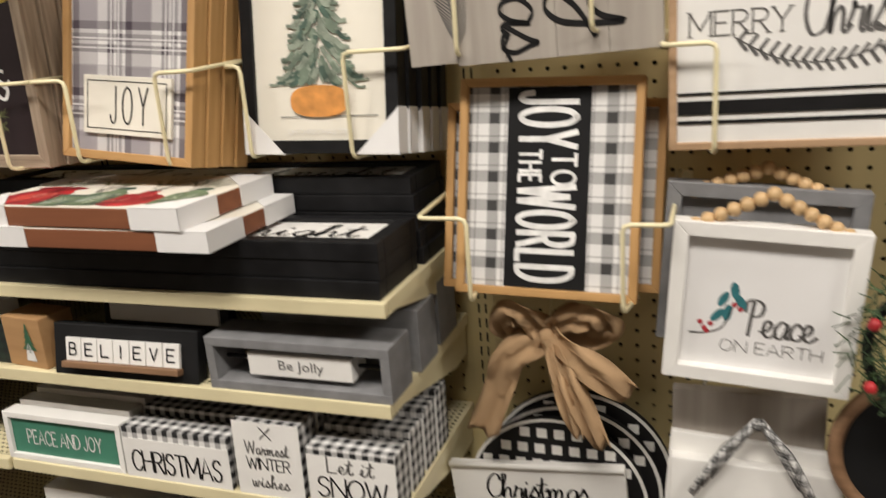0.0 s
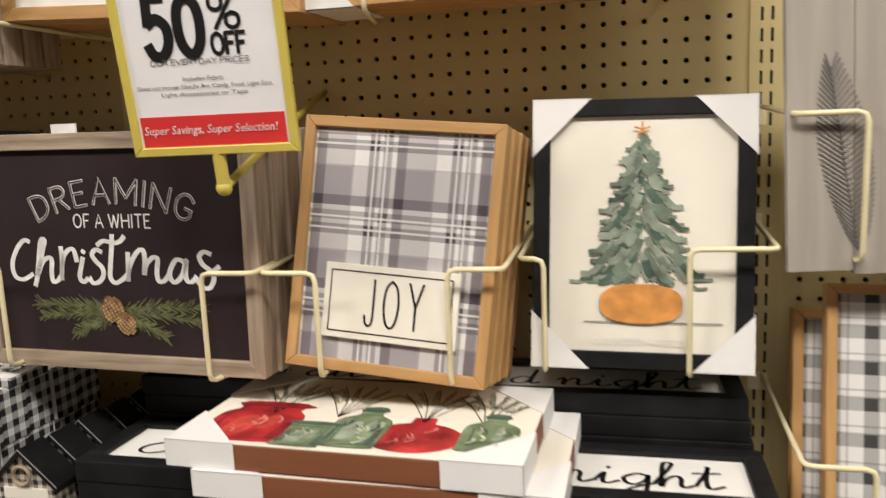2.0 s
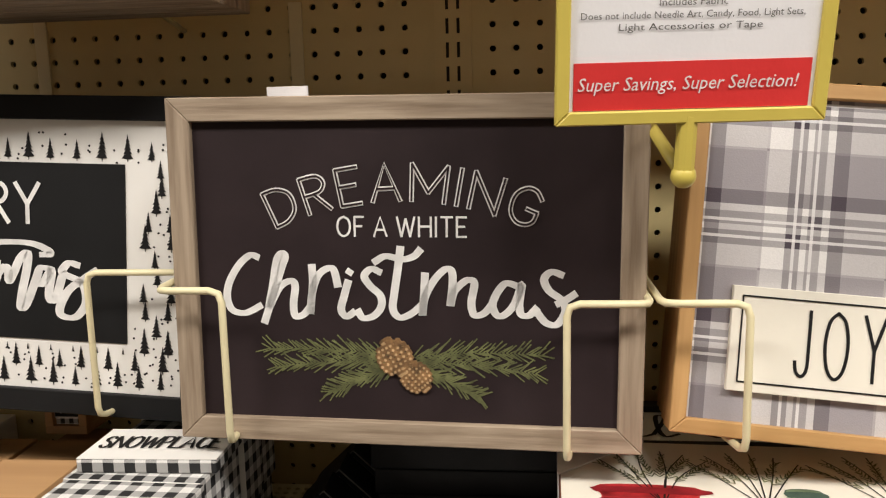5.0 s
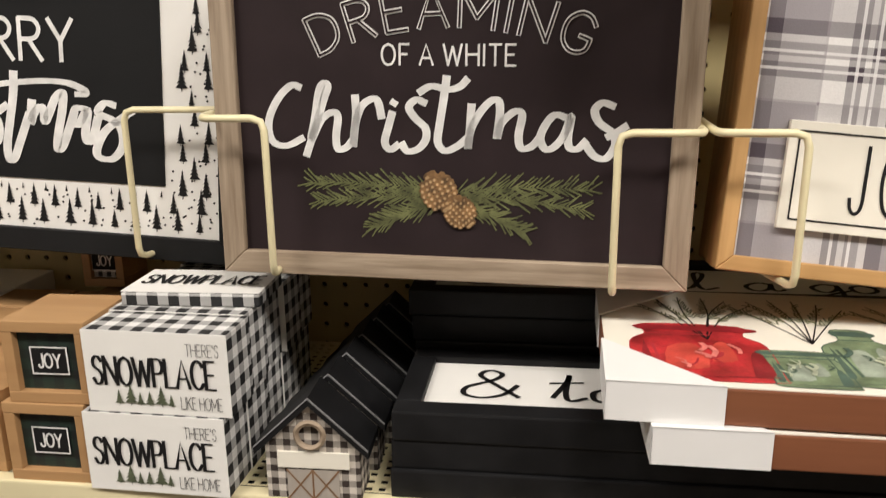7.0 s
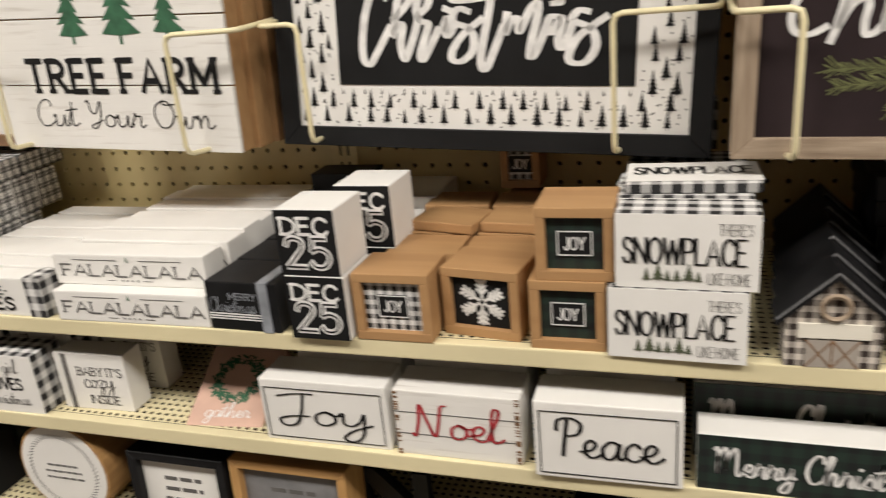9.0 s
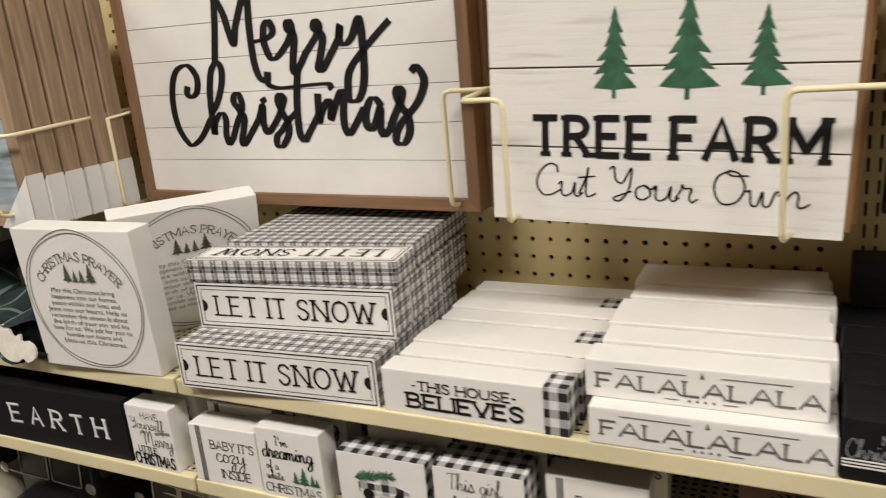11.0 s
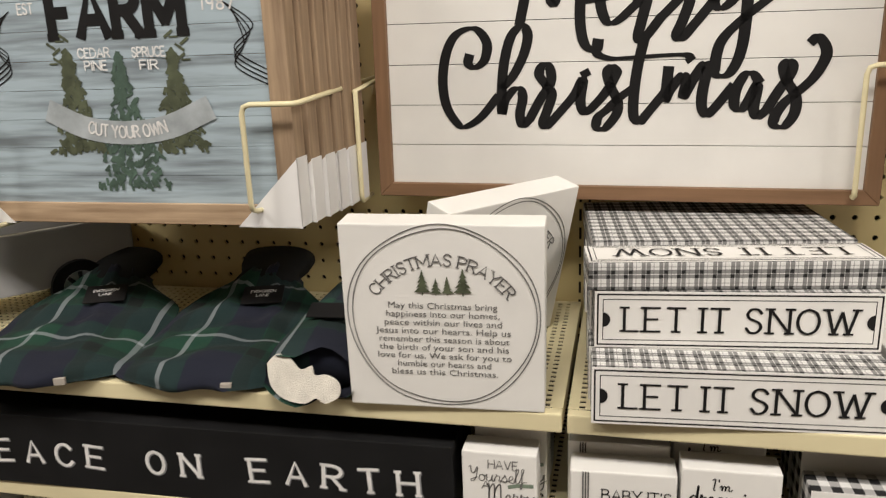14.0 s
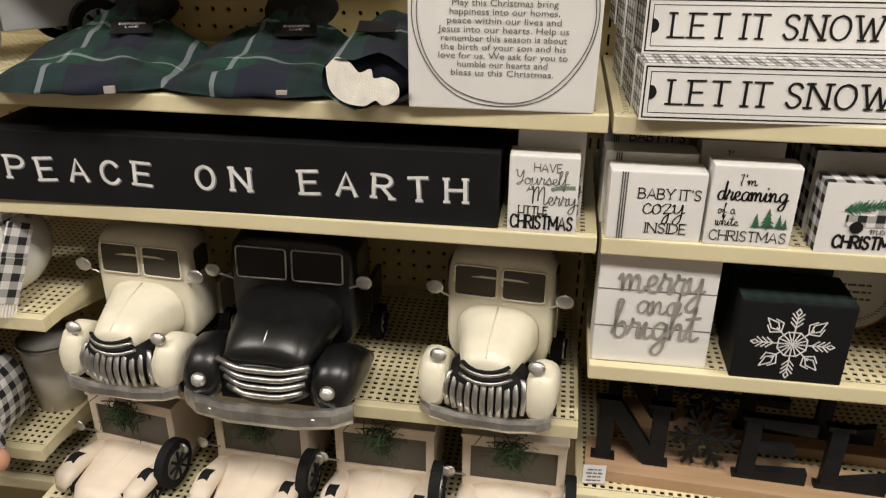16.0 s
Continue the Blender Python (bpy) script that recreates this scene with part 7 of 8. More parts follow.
for k in range(4):
    check_block(1.716, 1.906, 0.083 + 0.006 * (k > 0), -0.333 + k * 0.055, (("CHRISTMAS", CAPS, 0.012, 0.034, 0.16, "ink"),), "white Christmas block with buffalo checked edge", 0.018)
    check_block(1.918, 2.026, 0.115, -0.333 + k * 0.055, (("Warmest", LOW, 0.066, 0.02, 0.07, "grey_ink"), ("WINTER", CAPS, 0.042, 0.018, 0.07, "ink"), ("wishes", LOW, 0.014, 0.02, 0.06, "grey_ink"), ("X", CAPS, 0.09, 0.018, 0.018, "ink")), "white Winter Wishes block with buffalo checked sides")
    check_block(2.034, 2.168, 0.088 + 0.004 * k, -0.333 + k * 0.055, (("Let it", LOW, 0.052, 0.024, 0.07, "grey_ink"), ("SNOW", CAPS, 0.014, 0.030, 0.105, "ink")), "white Let It Snow block with buffalo checked sides", 0.012)
block(1.49, 1.75, 0.62, 0.1, 0.15, "white", "white boxed sign on the lowest shelf", -0.3)
block(1.78, 2.1, 0.62, 0.12, 0.15, "buffalo_s", "buffalo checked boxed sign on the lowest shelf", -0.3)

# ---- middle bay, third shelf ----
mb, w = block(0.0065, 0.142, S3B, 0.148, 0.05, "white", "white shiplap block with Merry and Bright in grey script", -0.322, 1)
for q in (1, 2):
    part("plank_joint", box(-w / 2, w / 2, -0.0006, -0.0001, 0.148 * q / 3, 0.148 * q / 3 + 0.0009), "grey_ink", mb)
for t, z, hh, ww in (("merry", 0.098, 0.048, 0.095), ("and", 0.07, 0.036, 0.05), ("bright", 0.036, 0.05, 0.098)):
    lettering(mb, t, 0.004, z, hh, ww, "grey_print", LOW, 0.075, 0.6, 0.0, -0.0008)
sb, w = block(0.167, 0.292, S3B, 0.103, 0.075, "charcoal", "dark block with a white snowflake and plaid top", -0.334, 0)
bm = bmesh.new()
star_arms(bm, 0, 0.051, 0.046, 0.0016, -0.0006)
part("snowflake", bm, "white_ink", sb)
part("plaid_top", box(-w / 2 + 0.0005, w / 2 - 0.0005, 0.0005, 0.0745, 0.1031, 0.1038), "dark_tartan", sb)
block(0.172, 0.288, S3B, 0.125, 0.08, "dark_tartan", "dark plaid block behind the snowflake block", -0.25)


def round_sign(x, y, r, d):
    s = thing("round_sign", at(x, y, S3B, 0), "round wooden stand sign with a white face", "block sign", "block signs")
    part("body", disc((0, r), r, 0.001, d, 40), "oak_y", s)
    part("face", disc((0, r), r - 0.004, -0.0006, 0.0006, 40), "white", s)
    bm, rnd = bmesh.new(), random.Random(5)
    for i in range(60):
        a = i * math.pi / 30
        ribbon(bm, [(0.7 * r * math.cos(a), r + 0.7 * r * math.sin(a)), (0.78 * r * math.cos(a + 0.1), r + 0.78 * r * math.sin(a + 0.1))], 0.0012, -0.0009 - i * 1e-6, 1)
    part("printed_wreath", bm, "grey_ink", s)
    bars(s, 0, r + 0.006, r * 0.9, 3, 0.01, 0.003, y=-0.0006)


round_sign(0.335, -0.20, 0.06, 0.12)
round_sign(0.440, -0.32, 0.072, 0.1)


def square_frame(x, w, h, y, mats, panel, label):
    s = framed("picture_frame", at(x, y, S3B, 0, 3), w, h, 0.05, 0.012, mats, panel, label, "picture frame", group="picture frames", inset=0.012)
    bars(s, 0, h * 0.6, w * 0.5, 3, h * 0.14, h * 0.05, y=0.012)


square_frame(0.617, 0.145, 0.112, -0.32, ("black", "black"), "white", "small black picture frame with a white print")
square_frame(0.778, 0.158, 0.118, -0.32, ("oak", "oak_v"), "grey", "orange oak picture frame with a grey print")
block(0.62, 0.68, S3B, 0.12, 0.04, "white", "white block standing at the back", -0.2)
nl = thing("word_cutout", at(0.96, -0.28, S3B), "black cut-out word sign on the third shelf", "block sign", "block signs")
part("base", box(-0.13, 0.13, 0, 0.05, 0, 0.012, 0.001), "black", nl)
part("letters", poly([(-0.12, 0.012), (-0.10, 0.012), (-0.10, 0.07), (-0.05, 0.012), (-0.02, 0.012), (-0.02, 0.09), (-0.04, 0.09), (-0.04, 0.04), (-0.09, 0.09), (-0.12, 0.09)], 0.015, 0.03), "black", nl)
block(1.12, 1.3, S3B, 0.1, 0.08, "charcoal", "dark boxed sign on the third shelf", -0.3)


# NOEL cut-out letters on a wooden base
def noel(y, x, z):
    s = thing("noel_sign", at(x, y, z, -3), "black cut-out Noel letters on a wooden base", "block sign", "block signs")
    part("base", box(-0.2, 0.2, -0.02, 0.05, 0, 0.018, 0.001), "pale_wood", s, "pale wooden base")
    for t, x0, w in (("N", -0.187, 0.09), ("E", -0.002, 0.085), ("L", 0.1, 0.08)):
        tk = 0.020
        h = 0.098
        if t == "N":
            pl = [[(0, 0), (tk, 0), (tk, h), (0, h)], [(w - tk, 0), (w, 0), (w, h), (w - tk, h)], [(0, h), (tk * 1.3, h), (w, 0), (w - tk * 1.3, 0)]]
        elif t == "E":
            pl = [[(0, 0), (tk, 0), (tk, h), (0, h)], [(tk, 0), (w, 0), (w, 0.02), (tk, 0.014)], [(tk, h * 0.46), (w * 0.75, h * 0.44), (w * 0.75, h * 0.58), (tk, h * 0.56)], [(tk, h - 0.014), (w, h - 0.02), (w, h), (tk, h)]]
        else:
            pl = [[(0, 0), (tk, 0), (tk, h), (0, h)], [(tk, 0), (w, 0), (w, 0.03), (tk, 0.014)]]
        bm = bmesh.new()
        for i, p in enumerate(pl):
            poly([(x0 + a, 0.0182 + b) for a, b in p], 0.004 - i * 0.0003, 0.016 + i * 0.0003, bm)
        for fx in (0, w - tk if t == "N" else None):
            if fx is not None:
                for fz in (0, h - 0.006):
                    box(x0 + fx - 0.006, x0 + fx + tk + 0.006, 0.0032, 0.0168, 0.0182 + fz, 0.0182 + fz + 0.006, 0, bm)
        part("letter", bm, "black", s)
    bm = bmesh.new()
    n = 0
    for k in range(6):
        a = k * math.pi / 3
        lines = [[(0, 0), (1, 0)]] + [[(t, 0), (t + 0.22, sx * 0.24)] for t in (0.35, 0.62) for sx in (-1, 1)]
        for ln in lines:
            p = [Vector((-0.05 + 0.045 * (u * math.cos(a) - v * math.sin(a)), 0.01, 0.07 + 0.05 * (u * math.sin(a) + v * math.cos(a)))) for u, v in ln]
            tube(p, 0.0032, 4, bm)
    part("snowflake_letter", bm, "black", s)


noel(-0.295, 0.215, S4B)
noel(-0.19, 0.235, S4B)
tg = tagged(part("price_label", box(0, 0.03, 0, 0.0006, 0, 0.03), "paper"), "white price label on the Noel sign", "price tag")
tg.matrix_world = at(0.012, -0.318, S4B + 0.004, 5)
bars(tg, 0.015, 0.022, 0.024, 4, 0.006, 0.002)


# ---- toy trucks ----
def loft(sections, n=20, bm=None, caps=True):
    """Rounded sections along y: (y, middle x, middle z, half width, half height, squareness)."""
    bm = bm or bmesh.new()
    rings = []
    for y, cx, cz, a, b, p in sections:
        ring = []
        for k in range(n):
            t = (k + 0.5) * 2 * math.pi / n
            c, s = math.cos(t), math.sin(t)
            ring.append(bm.verts.new((cx + a * math.copysign(abs(c) ** (2 / p), c), y, cz + b * math.copysign(abs(s) ** (2 / p), s))))
        rings.append(ring)
    for p, q in zip(rings, rings[1:]):
        for k in range(n):
            bm.faces.new((p[k], p[(k + 1) % n], q[(k + 1) % n], q[k]))
    if caps:
        bm.faces.new(rings[0][::-1])
        bm.faces.new(rings[-1])
    bmesh.ops.recalc_face_normals(bm, faces=bm.faces)
    return bm


def wheel(s, x, y, z, r, w, nm="wheel"):
    t = part(nm, poly([(r * math.cos(a * math.pi / 12), r * math.sin(a * math.pi / 12)) for a in range(24)], -w / 2, w / 2), "rubber", s)
    t.matrix_basis = pose(x, y, z, 0, 0, 90)
    rim = part("rim", poly([(r * 0.62 * math.cos(a * math.pi / 10), r * 0.62 * math.sin(a * math.pi / 10)) for a in range(20)], -w / 2 - 0.002, w / 2 + 0.002), "chrome", t)
    sp = bmesh.new()
    for a in range(8):
        tube([(0, -w / 2 - 0.003, 0), (r * 0.6 * math.cos(a * math.pi / 4), -w / 2 - 0.003, r * 0.6 * math.sin(a * math.pi / 4))], 0.0022, 5, sp)
    part("spokes", sp, "rubber", t)
    return t


def pickup(m, mat, W, label, dark=False):
    """Old-style metal pickup, nose towards -y, foot at z 0."""
    s = thing("toy_truck", m, label, "toy truck", "toy trucks")
    k = W / 0.18
    if dark:
        hood = loft([(0.020, 0, 0.088, 0.034 * k, 0.016, 2.4), (0.028, 0, 0.090, 0.042 * k, 0.027, 2.3), (0.055, 0, 0.094, 0.047 * k, 0.037, 2.3), (0.10, 0, 0.099, 0.052 * k, 0.044, 2.3), (0.15, 0, 0.102, 0.056 * k, 0.047, 2.4), (0.165, 0, 0.102, 0.057 * k, 0.047, 2.6)], 30)
    else:
        hood = loft([(0.016, 0, 0.094, 0.022 * k, 0.012, 2.4), (0.022, 0, 0.094, 0.028 * k, 0.020, 2.3), (0.05, 0, 0.094, 0.034 * k, 0.032, 2.3), (0.10, 0, 0.097, 0.043 * k, 0.042, 2.4), (0.15, 0, 0.099, 0.052 * k, 0.047, 2.6), (0.165, 0, 0.099, 0.055 * k, 0.048, 2.8)], 30)
    part("hood", hood, mat, s, smooth=True)
    part("hood_crease", tube([(0, 0.028, 0.117), (0, 0.052, 0.1285), (0, 0.10, 0.141), (0, 0.15, 0.1475)] if dark else [(0, 0.023, 0.114), (0, 0.05, 0.1262), (0, 0.10, 0.1392), (0, 0.15, 0.1462)], 0.0012, 5), "chrome" if dark else mat, s, smooth=True)
    cab = loft([(0.158, 0, 0.118, 0.062 * k, 0.072, 5), (0.162, 0, 0.130, 0.066 * k, 0.086, 5), (0.172, 0, 0.134, 0.068 * k, 0.094, 5), (0.20, 0, 0.136, 0.069 * k, 0.098, 5), (0.255, 0, 0.134, 0.069 * k, 0.096, 5), (0.262, 0, 0.130, 0.066 * k, 0.09, 5)], 36)
    part("cab", cab, mat, s, smooth=True)
    for sx in (-1, 1):
        cx = sx * 0.0305 * k
        win = part("windscreen_pane", loft([(-0.0016, 0, 0, 0.0265 * k, 0.0235, 9), (0.004, 0, 0, 0.0265 * k, 0.0235, 9)], 24), "truck_black" if dark else "dark_glass", s)
        win.matrix_basis = pose(cx, 0.1590, 0.183, -6)
        fr = part("pane_frame", tube([(0.0272 * k * x, -0.002, 0.0242 * z) for x, z in ((-1, -0.2), (-1, -1), (1, -1), (1, 1), (-1, 1), (-1, -0.2))], 0.0014, 6), "chrome" if dark else mat, s, smooth=True)
        fr.matrix_basis = pose(cx, 0.1585, 0.183, -6)
        sw = part("side_window", loft([(-0.001, 0, 0, 0.026, 0.02, 5), (0.002, 0, 0, 0.026, 0.02, 5)], 20), "dark_glass", s)
        sw.matrix_basis = pose(sx * 0.0688 * k, 0.212, 0.18, 0, 0, 90)
        fw = 1.0 if dark else 0.86
        fender = loft([(0.012, sx * 0.066 * k, 0.046, 0.010 * k * fw, 0.014, 2.2), (0.020, sx * 0.066 * k, 0.052, 0.019 * k * fw, 0.030, 2.4), (0.045, sx * 0.067 * k, 0.060, 0.023 * k * fw, 0.038, 2.6), (0.085, sx * 0.068 * k, 0.060, 0.023 * k * fw, 0.038, 2.6), (0.125, sx * 0.068 * k, 0.048, 0.021 * k * fw, 0.03, 2.6), (0.17, sx * 0.068 * k, 0.03, 0.018 * k * fw, 0.014, 2.6)], 22)
        part("fender", fender, mat, s, smooth=True)
        wheel(s, sx * 0.072 * k, 0.068, 0.030, 0.030, 0.016)
        wheel(s, sx * 0.072 * k, 0.285, 0.030, 0.030, 0.016)
        hx, hz, hy = (sx * 0.060 * k, 0.104, 0.036) if not dark else (sx * 0.066 * k, 0.060, 0.012)
        lamp = part("headlight", ball((hx, hy, hz), 0.0105, (1, 0.9, 1), 14), "chrome", s, smooth=True)
        part("lens", ball((hx, hy - 0.0055, hz), 0.0082, (1, 0.6, 1), 12), "dull_silver", lamp, smooth=True)
        if not dark:
            part("lamp_stalk", tube([(hx, hy + 0.002, hz - 0.008), (hx, hy + 0.004, 0.084)], 0.004, 6), mat, s)
        mir = part("mirror_arm", tube([(sx * 0.062 * k, 0.162, 0.150), (sx * 0.080 * k, 0.148, 0.166)], 0.0018, 6), "chrome", s)
        part("mirror", ball((sx * 0.082 * k, 0.146, 0.170), 0.0115, (1, 0.35, 1), 12), "chrome", mir, smooth=True)
        part("bed_side", box(sx * 0.066 * k - 0.004, sx * 0.066 * k + 0.004, 0.268, 0.335, 0.055, 0.115, 0.002), mat, s)
    part("bed_floor", box(-0.062 * k, 0.062 * k, 0.265, 0.333, 0.055, 0.06), mat, s)
    part("chassis", box(-0.05 * k, 0.05 * k, 0.03, 0.33, 0.022, 0.054, 0.002), "rubber", s)
    part("grille_shell", loft([(0.016 if dark else 0.010, 0, 0.058, 0.030 * k, 0.030, 3), (0.026, 0, 0.060, 0.046 * k, 0.032, 3), (0.08, 0, 0.062, 0.05 * k, 0.034, 3)], 24), mat if dark else "rubber", s, smooth=True)
    if dark:
        for q in range(4):
            z = 0.046 + q * 0.014
            ww = (0.038 + 0.003 * q) * k
            part("grille_bar", tube([(-ww, 0.024, z + 0.004), (-ww * 0.5, 0.008, z), (ww * 0.5, 0.008, z), (ww, 0.024, z + 0.004)], 0.0042, 8), "chrome", s, smooth=True)
    else:
        for q in range(11):
            t = (q - 5) / 5
            x = t * 0.048 * k
            y = 0.000 + 0.022 * t * t
            part("grille_bar", tube([(x * 0.96, y + 0.004, 0.028), (x, y - 0.004, 0.048), (x, y - 0.003, 0.062), (x * 0.96, y + 0.006, 0.074), (x * 0.9, y + 0.014, 0.080)], 0.0037, 7), "chrome", s, smooth=True)
        for q in range(4):
            z = 0.083 + q * 0.0066
            ww = (0.031 - 0.001 * q) * k
            part("hood_louvre", tube([(-ww, 0.022, z + 0.003), (-ww * 0.6, 0.007, z), (0, 0.002, z - 0.002), (ww * 0.6, 0.007, z), (ww, 0.022, z + 0.003)], 0.0030, 6), "rubber" if q % 2 else "chrome", s, smooth=True)
    bw = (0.082 if not dark else 0.088) * k
    bump = bmesh.new()
    prof = [(-bw, 0.026), (-bw * 0.8, 0.006), (-bw * 0.4, -0.006), (bw * 0.4, -0.006), (bw * 0.8, 0.006), (bw, 0.026)]
    hi = 0.011 if not dark else 0.016
    rings = []
    for x, y in prof:
        rings.append([bump.verts.new((x, y + oy, 0.020 + oz)) for oy, oz in ((0, -hi), (-0.004, -hi * 0.5), (-0.004, hi * 0.5), (0, hi), (0.006, hi), (0.006, -hi))])
    for p, q in zip(rings, rings[1:]):
        for i in range(6):
            bump.faces.new((p[i], p[(i + 1) % 6], q[(i + 1) % 6], q[i]))
    bump.faces.new(rings[0][::-1])
    bump.faces.new(rings[-1])
    bmesh.ops.recalc_face_normals(bump, faces=bump.faces)
    b = part("bumper", bump, "chrome", s)
    for x in ((-0.6, -0.2, 0.2, 0.6) if dark else (-0.45, 0.45)):
        part("bumper_bolt", ball((x * bw, -0.008 + 0.008 * abs(x), 0.021), 0.0042, (1, 0.7, 1), 8), "chrome", b, smooth=True)
    return s


cream = pickup(at(-0.603, -0.378, S3A, -4) @ Matrix.Diagonal((1.035, 0.63, 0.868, 1)), "truck_cream", 0.178, "aged cream metal toy pickup truck with a chrome grille")
copy_thing(cream, at(-0.121, -0.366, S3A, -5))
pickup(at(-0.394, -0.398, S3A, -1) @ Matrix.Diagonal((0.97, 0.83, 0.89, 1)), "truck_black", 0.236, "satin black metal toy pickup truck with chrome bumper", True)


def roadster(m):
    """Small old-style car with a sprig on the roof and a spare wheel."""
    s = thing("toy_car", m, "beige metal toy car with a pine sprig on its roof", "toy car", "toy cars")
    part("hood", loft([(0.0, 0, 0.023, 0.026, 0.010, 2.4), (0.02, 0, 0.025, 0.040, 0.014, 2.6), (0.09, 0, 0.026, 0.056, 0.017, 2.8), (0.11, 0, 0.026, 0.060, 0.018, 3)], 24), "truck_beige", s, smooth=True)
    part("hood_crease", tube([(0, 0.004, 0.0335), (0, 0.05, 0.0402), (0, 0.108, 0.0442)], 0.001, 5), "truck_beige", s)
    for nm, bb in (("cowl", (-0.072, 0.072, 0.108, 0.114, 0.016, 0.048)), ("header", (-0.072, 0.072, 0.108, 0.116, 0.104, 0.118)), ("cab_side", (-0.072, -0.060, 0.1085, 0.2, 0.016, 0.118)), ("cab_side", (0.060, 0.072, 0.1085, 0.2, 0.016, 0.118)), ("roof", (-0.074, 0.074, 0.106, 0.205, 0.118, 0.124)), ("cab_back", (-0.060, 0.060, 0.192, 0.198, 0.016, 0.118))):
        part(nm, box(*bb, 0.0015), "truck_beige", s)
    part("windscreen_pane", box(-0.060, 0.060, 0.1115, 0.1135, 0.048, 0.104), "dark_glass", s)
    for sx in (-1, 1):
        part("fender", loft([(0.01, sx * 0.056, 0.028, 0.008, 0.007, 2.2), (0.02, sx * 0.058, 0.035, 0.015, 0.011, 2.4), (0.05, sx * 0.06, 0.040, 0.017, 0.012, 2.4), (0.09, sx * 0.06, 0.030, 0.016, 0.010, 2.4), (0.16, sx * 0.06, 0.016, 0.014, 0.007, 2.4)], 18), "truck_beige", s, smooth=True)
        wheel(s, sx * 0.06, 0.05, 0.026, 0.026, 0.014)
        wheel(s, sx * 0.06, 0.18, 0.026, 0.026, 0.014)
        mir = part("mirror_arm", tube([(sx * 0.066, 0.108, 0.052), (sx * 0.088, 0.10, 0.060)], 0.0016, 5), "chrome", s)
        part("mirror", ball((sx * 0.089, 0.099, 0.063), 0.0095, (1, 0.4, 1), 10), "chrome", mir, smooth=True)
    wheel(s, 0.080, 0.085, 0.046, 0.036, 0.014, "spare_wheel")
    st = part("steering_wheel", tube([(0.028 + 0.014 * math.cos(a * math.pi / 6), 0.13, 0.078 + 0.014 * math.sin(a * math.pi / 6)) for a in range(13)], 0.0018, 5), "chrome", s)
    part("chassis", box(-0.05, 0.05, 0.02, 0.2, 0.012, 0.032), "rubber", s)
    bm, rnd = bmesh.new(), random.Random(14)
    for i in range(260):
        p = Vector((rnd.gauss(-0.004, 0.012), 0.100 + rnd.uniform(-0.012, 0.02), 0.121 + rnd.uniform(-0.036, 0.008)))
        q = p + Vector((rnd.uniform(-1, 1), rnd.uniform(-1, 0.2), rnd.uniform(-1.2, 0.8))) * 0.015
        tube([p, q], 0.0007, 3, bm)
    part("pine_sprig", bm, "needle", s)
    return s


car = roadster(at(-0.660, -0.402, S4A, -8))
for x, rz in ((-0.452, -3), (-0.266, -1), (-0.083, -1)):
    copy_thing(car, at(x, -0.402, S4A, rz))


def grey_truck():
    s = thing("toy_truck", at(-0.93, -0.30, S1, -38) @ Matrix.Scale(1.35, 4), "matt grey metal toy pickup truck with an open bed", "toy truck", "toy trucks")
    part("cab", loft([(0.0, 0, 0.06, 0.05, 0.03, 4), (0.05, 0, 0.075, 0.056, 0.06, 4), (0.12, 0, 0.08, 0.056, 0.07, 4)], 24), "truck_grey", s, smooth=True)
    for sx in (-1, 1):
        part("side_window", box(sx * 0.0565 - 0.001, sx * 0.0565 + 0.001, 0.05, 0.10, 0.09, 0.13), "dark_glass", s)
        part("bed_side", box(sx * 0.05 - 0.004, sx * 0.05 + 0.004, 0.122, 0.27, 0.03, 0.092, 0.002), "truck_grey", s)
        wheel(s, sx * 0.055, 0.03, 0.028, 0.028, 0.014)
        wheel(s, sx * 0.055, 0.21, 0.028, 0.028, 0.014)
        part("mirror", ball((sx * 0.068, 0.045, 0.085), 0.009, (1, 0.4, 1), 10), "chrome", s, smooth=True)
    part("bed_floor", box(-0.048, 0.048, 0.122, 0.27, 0.03, 0.04), "truck_grey", s)
    part("tailgate", box(-0.048, 0.048, 0.266, 0.272, 0.04, 0.09), "truck_grey", s)


grey_truck()


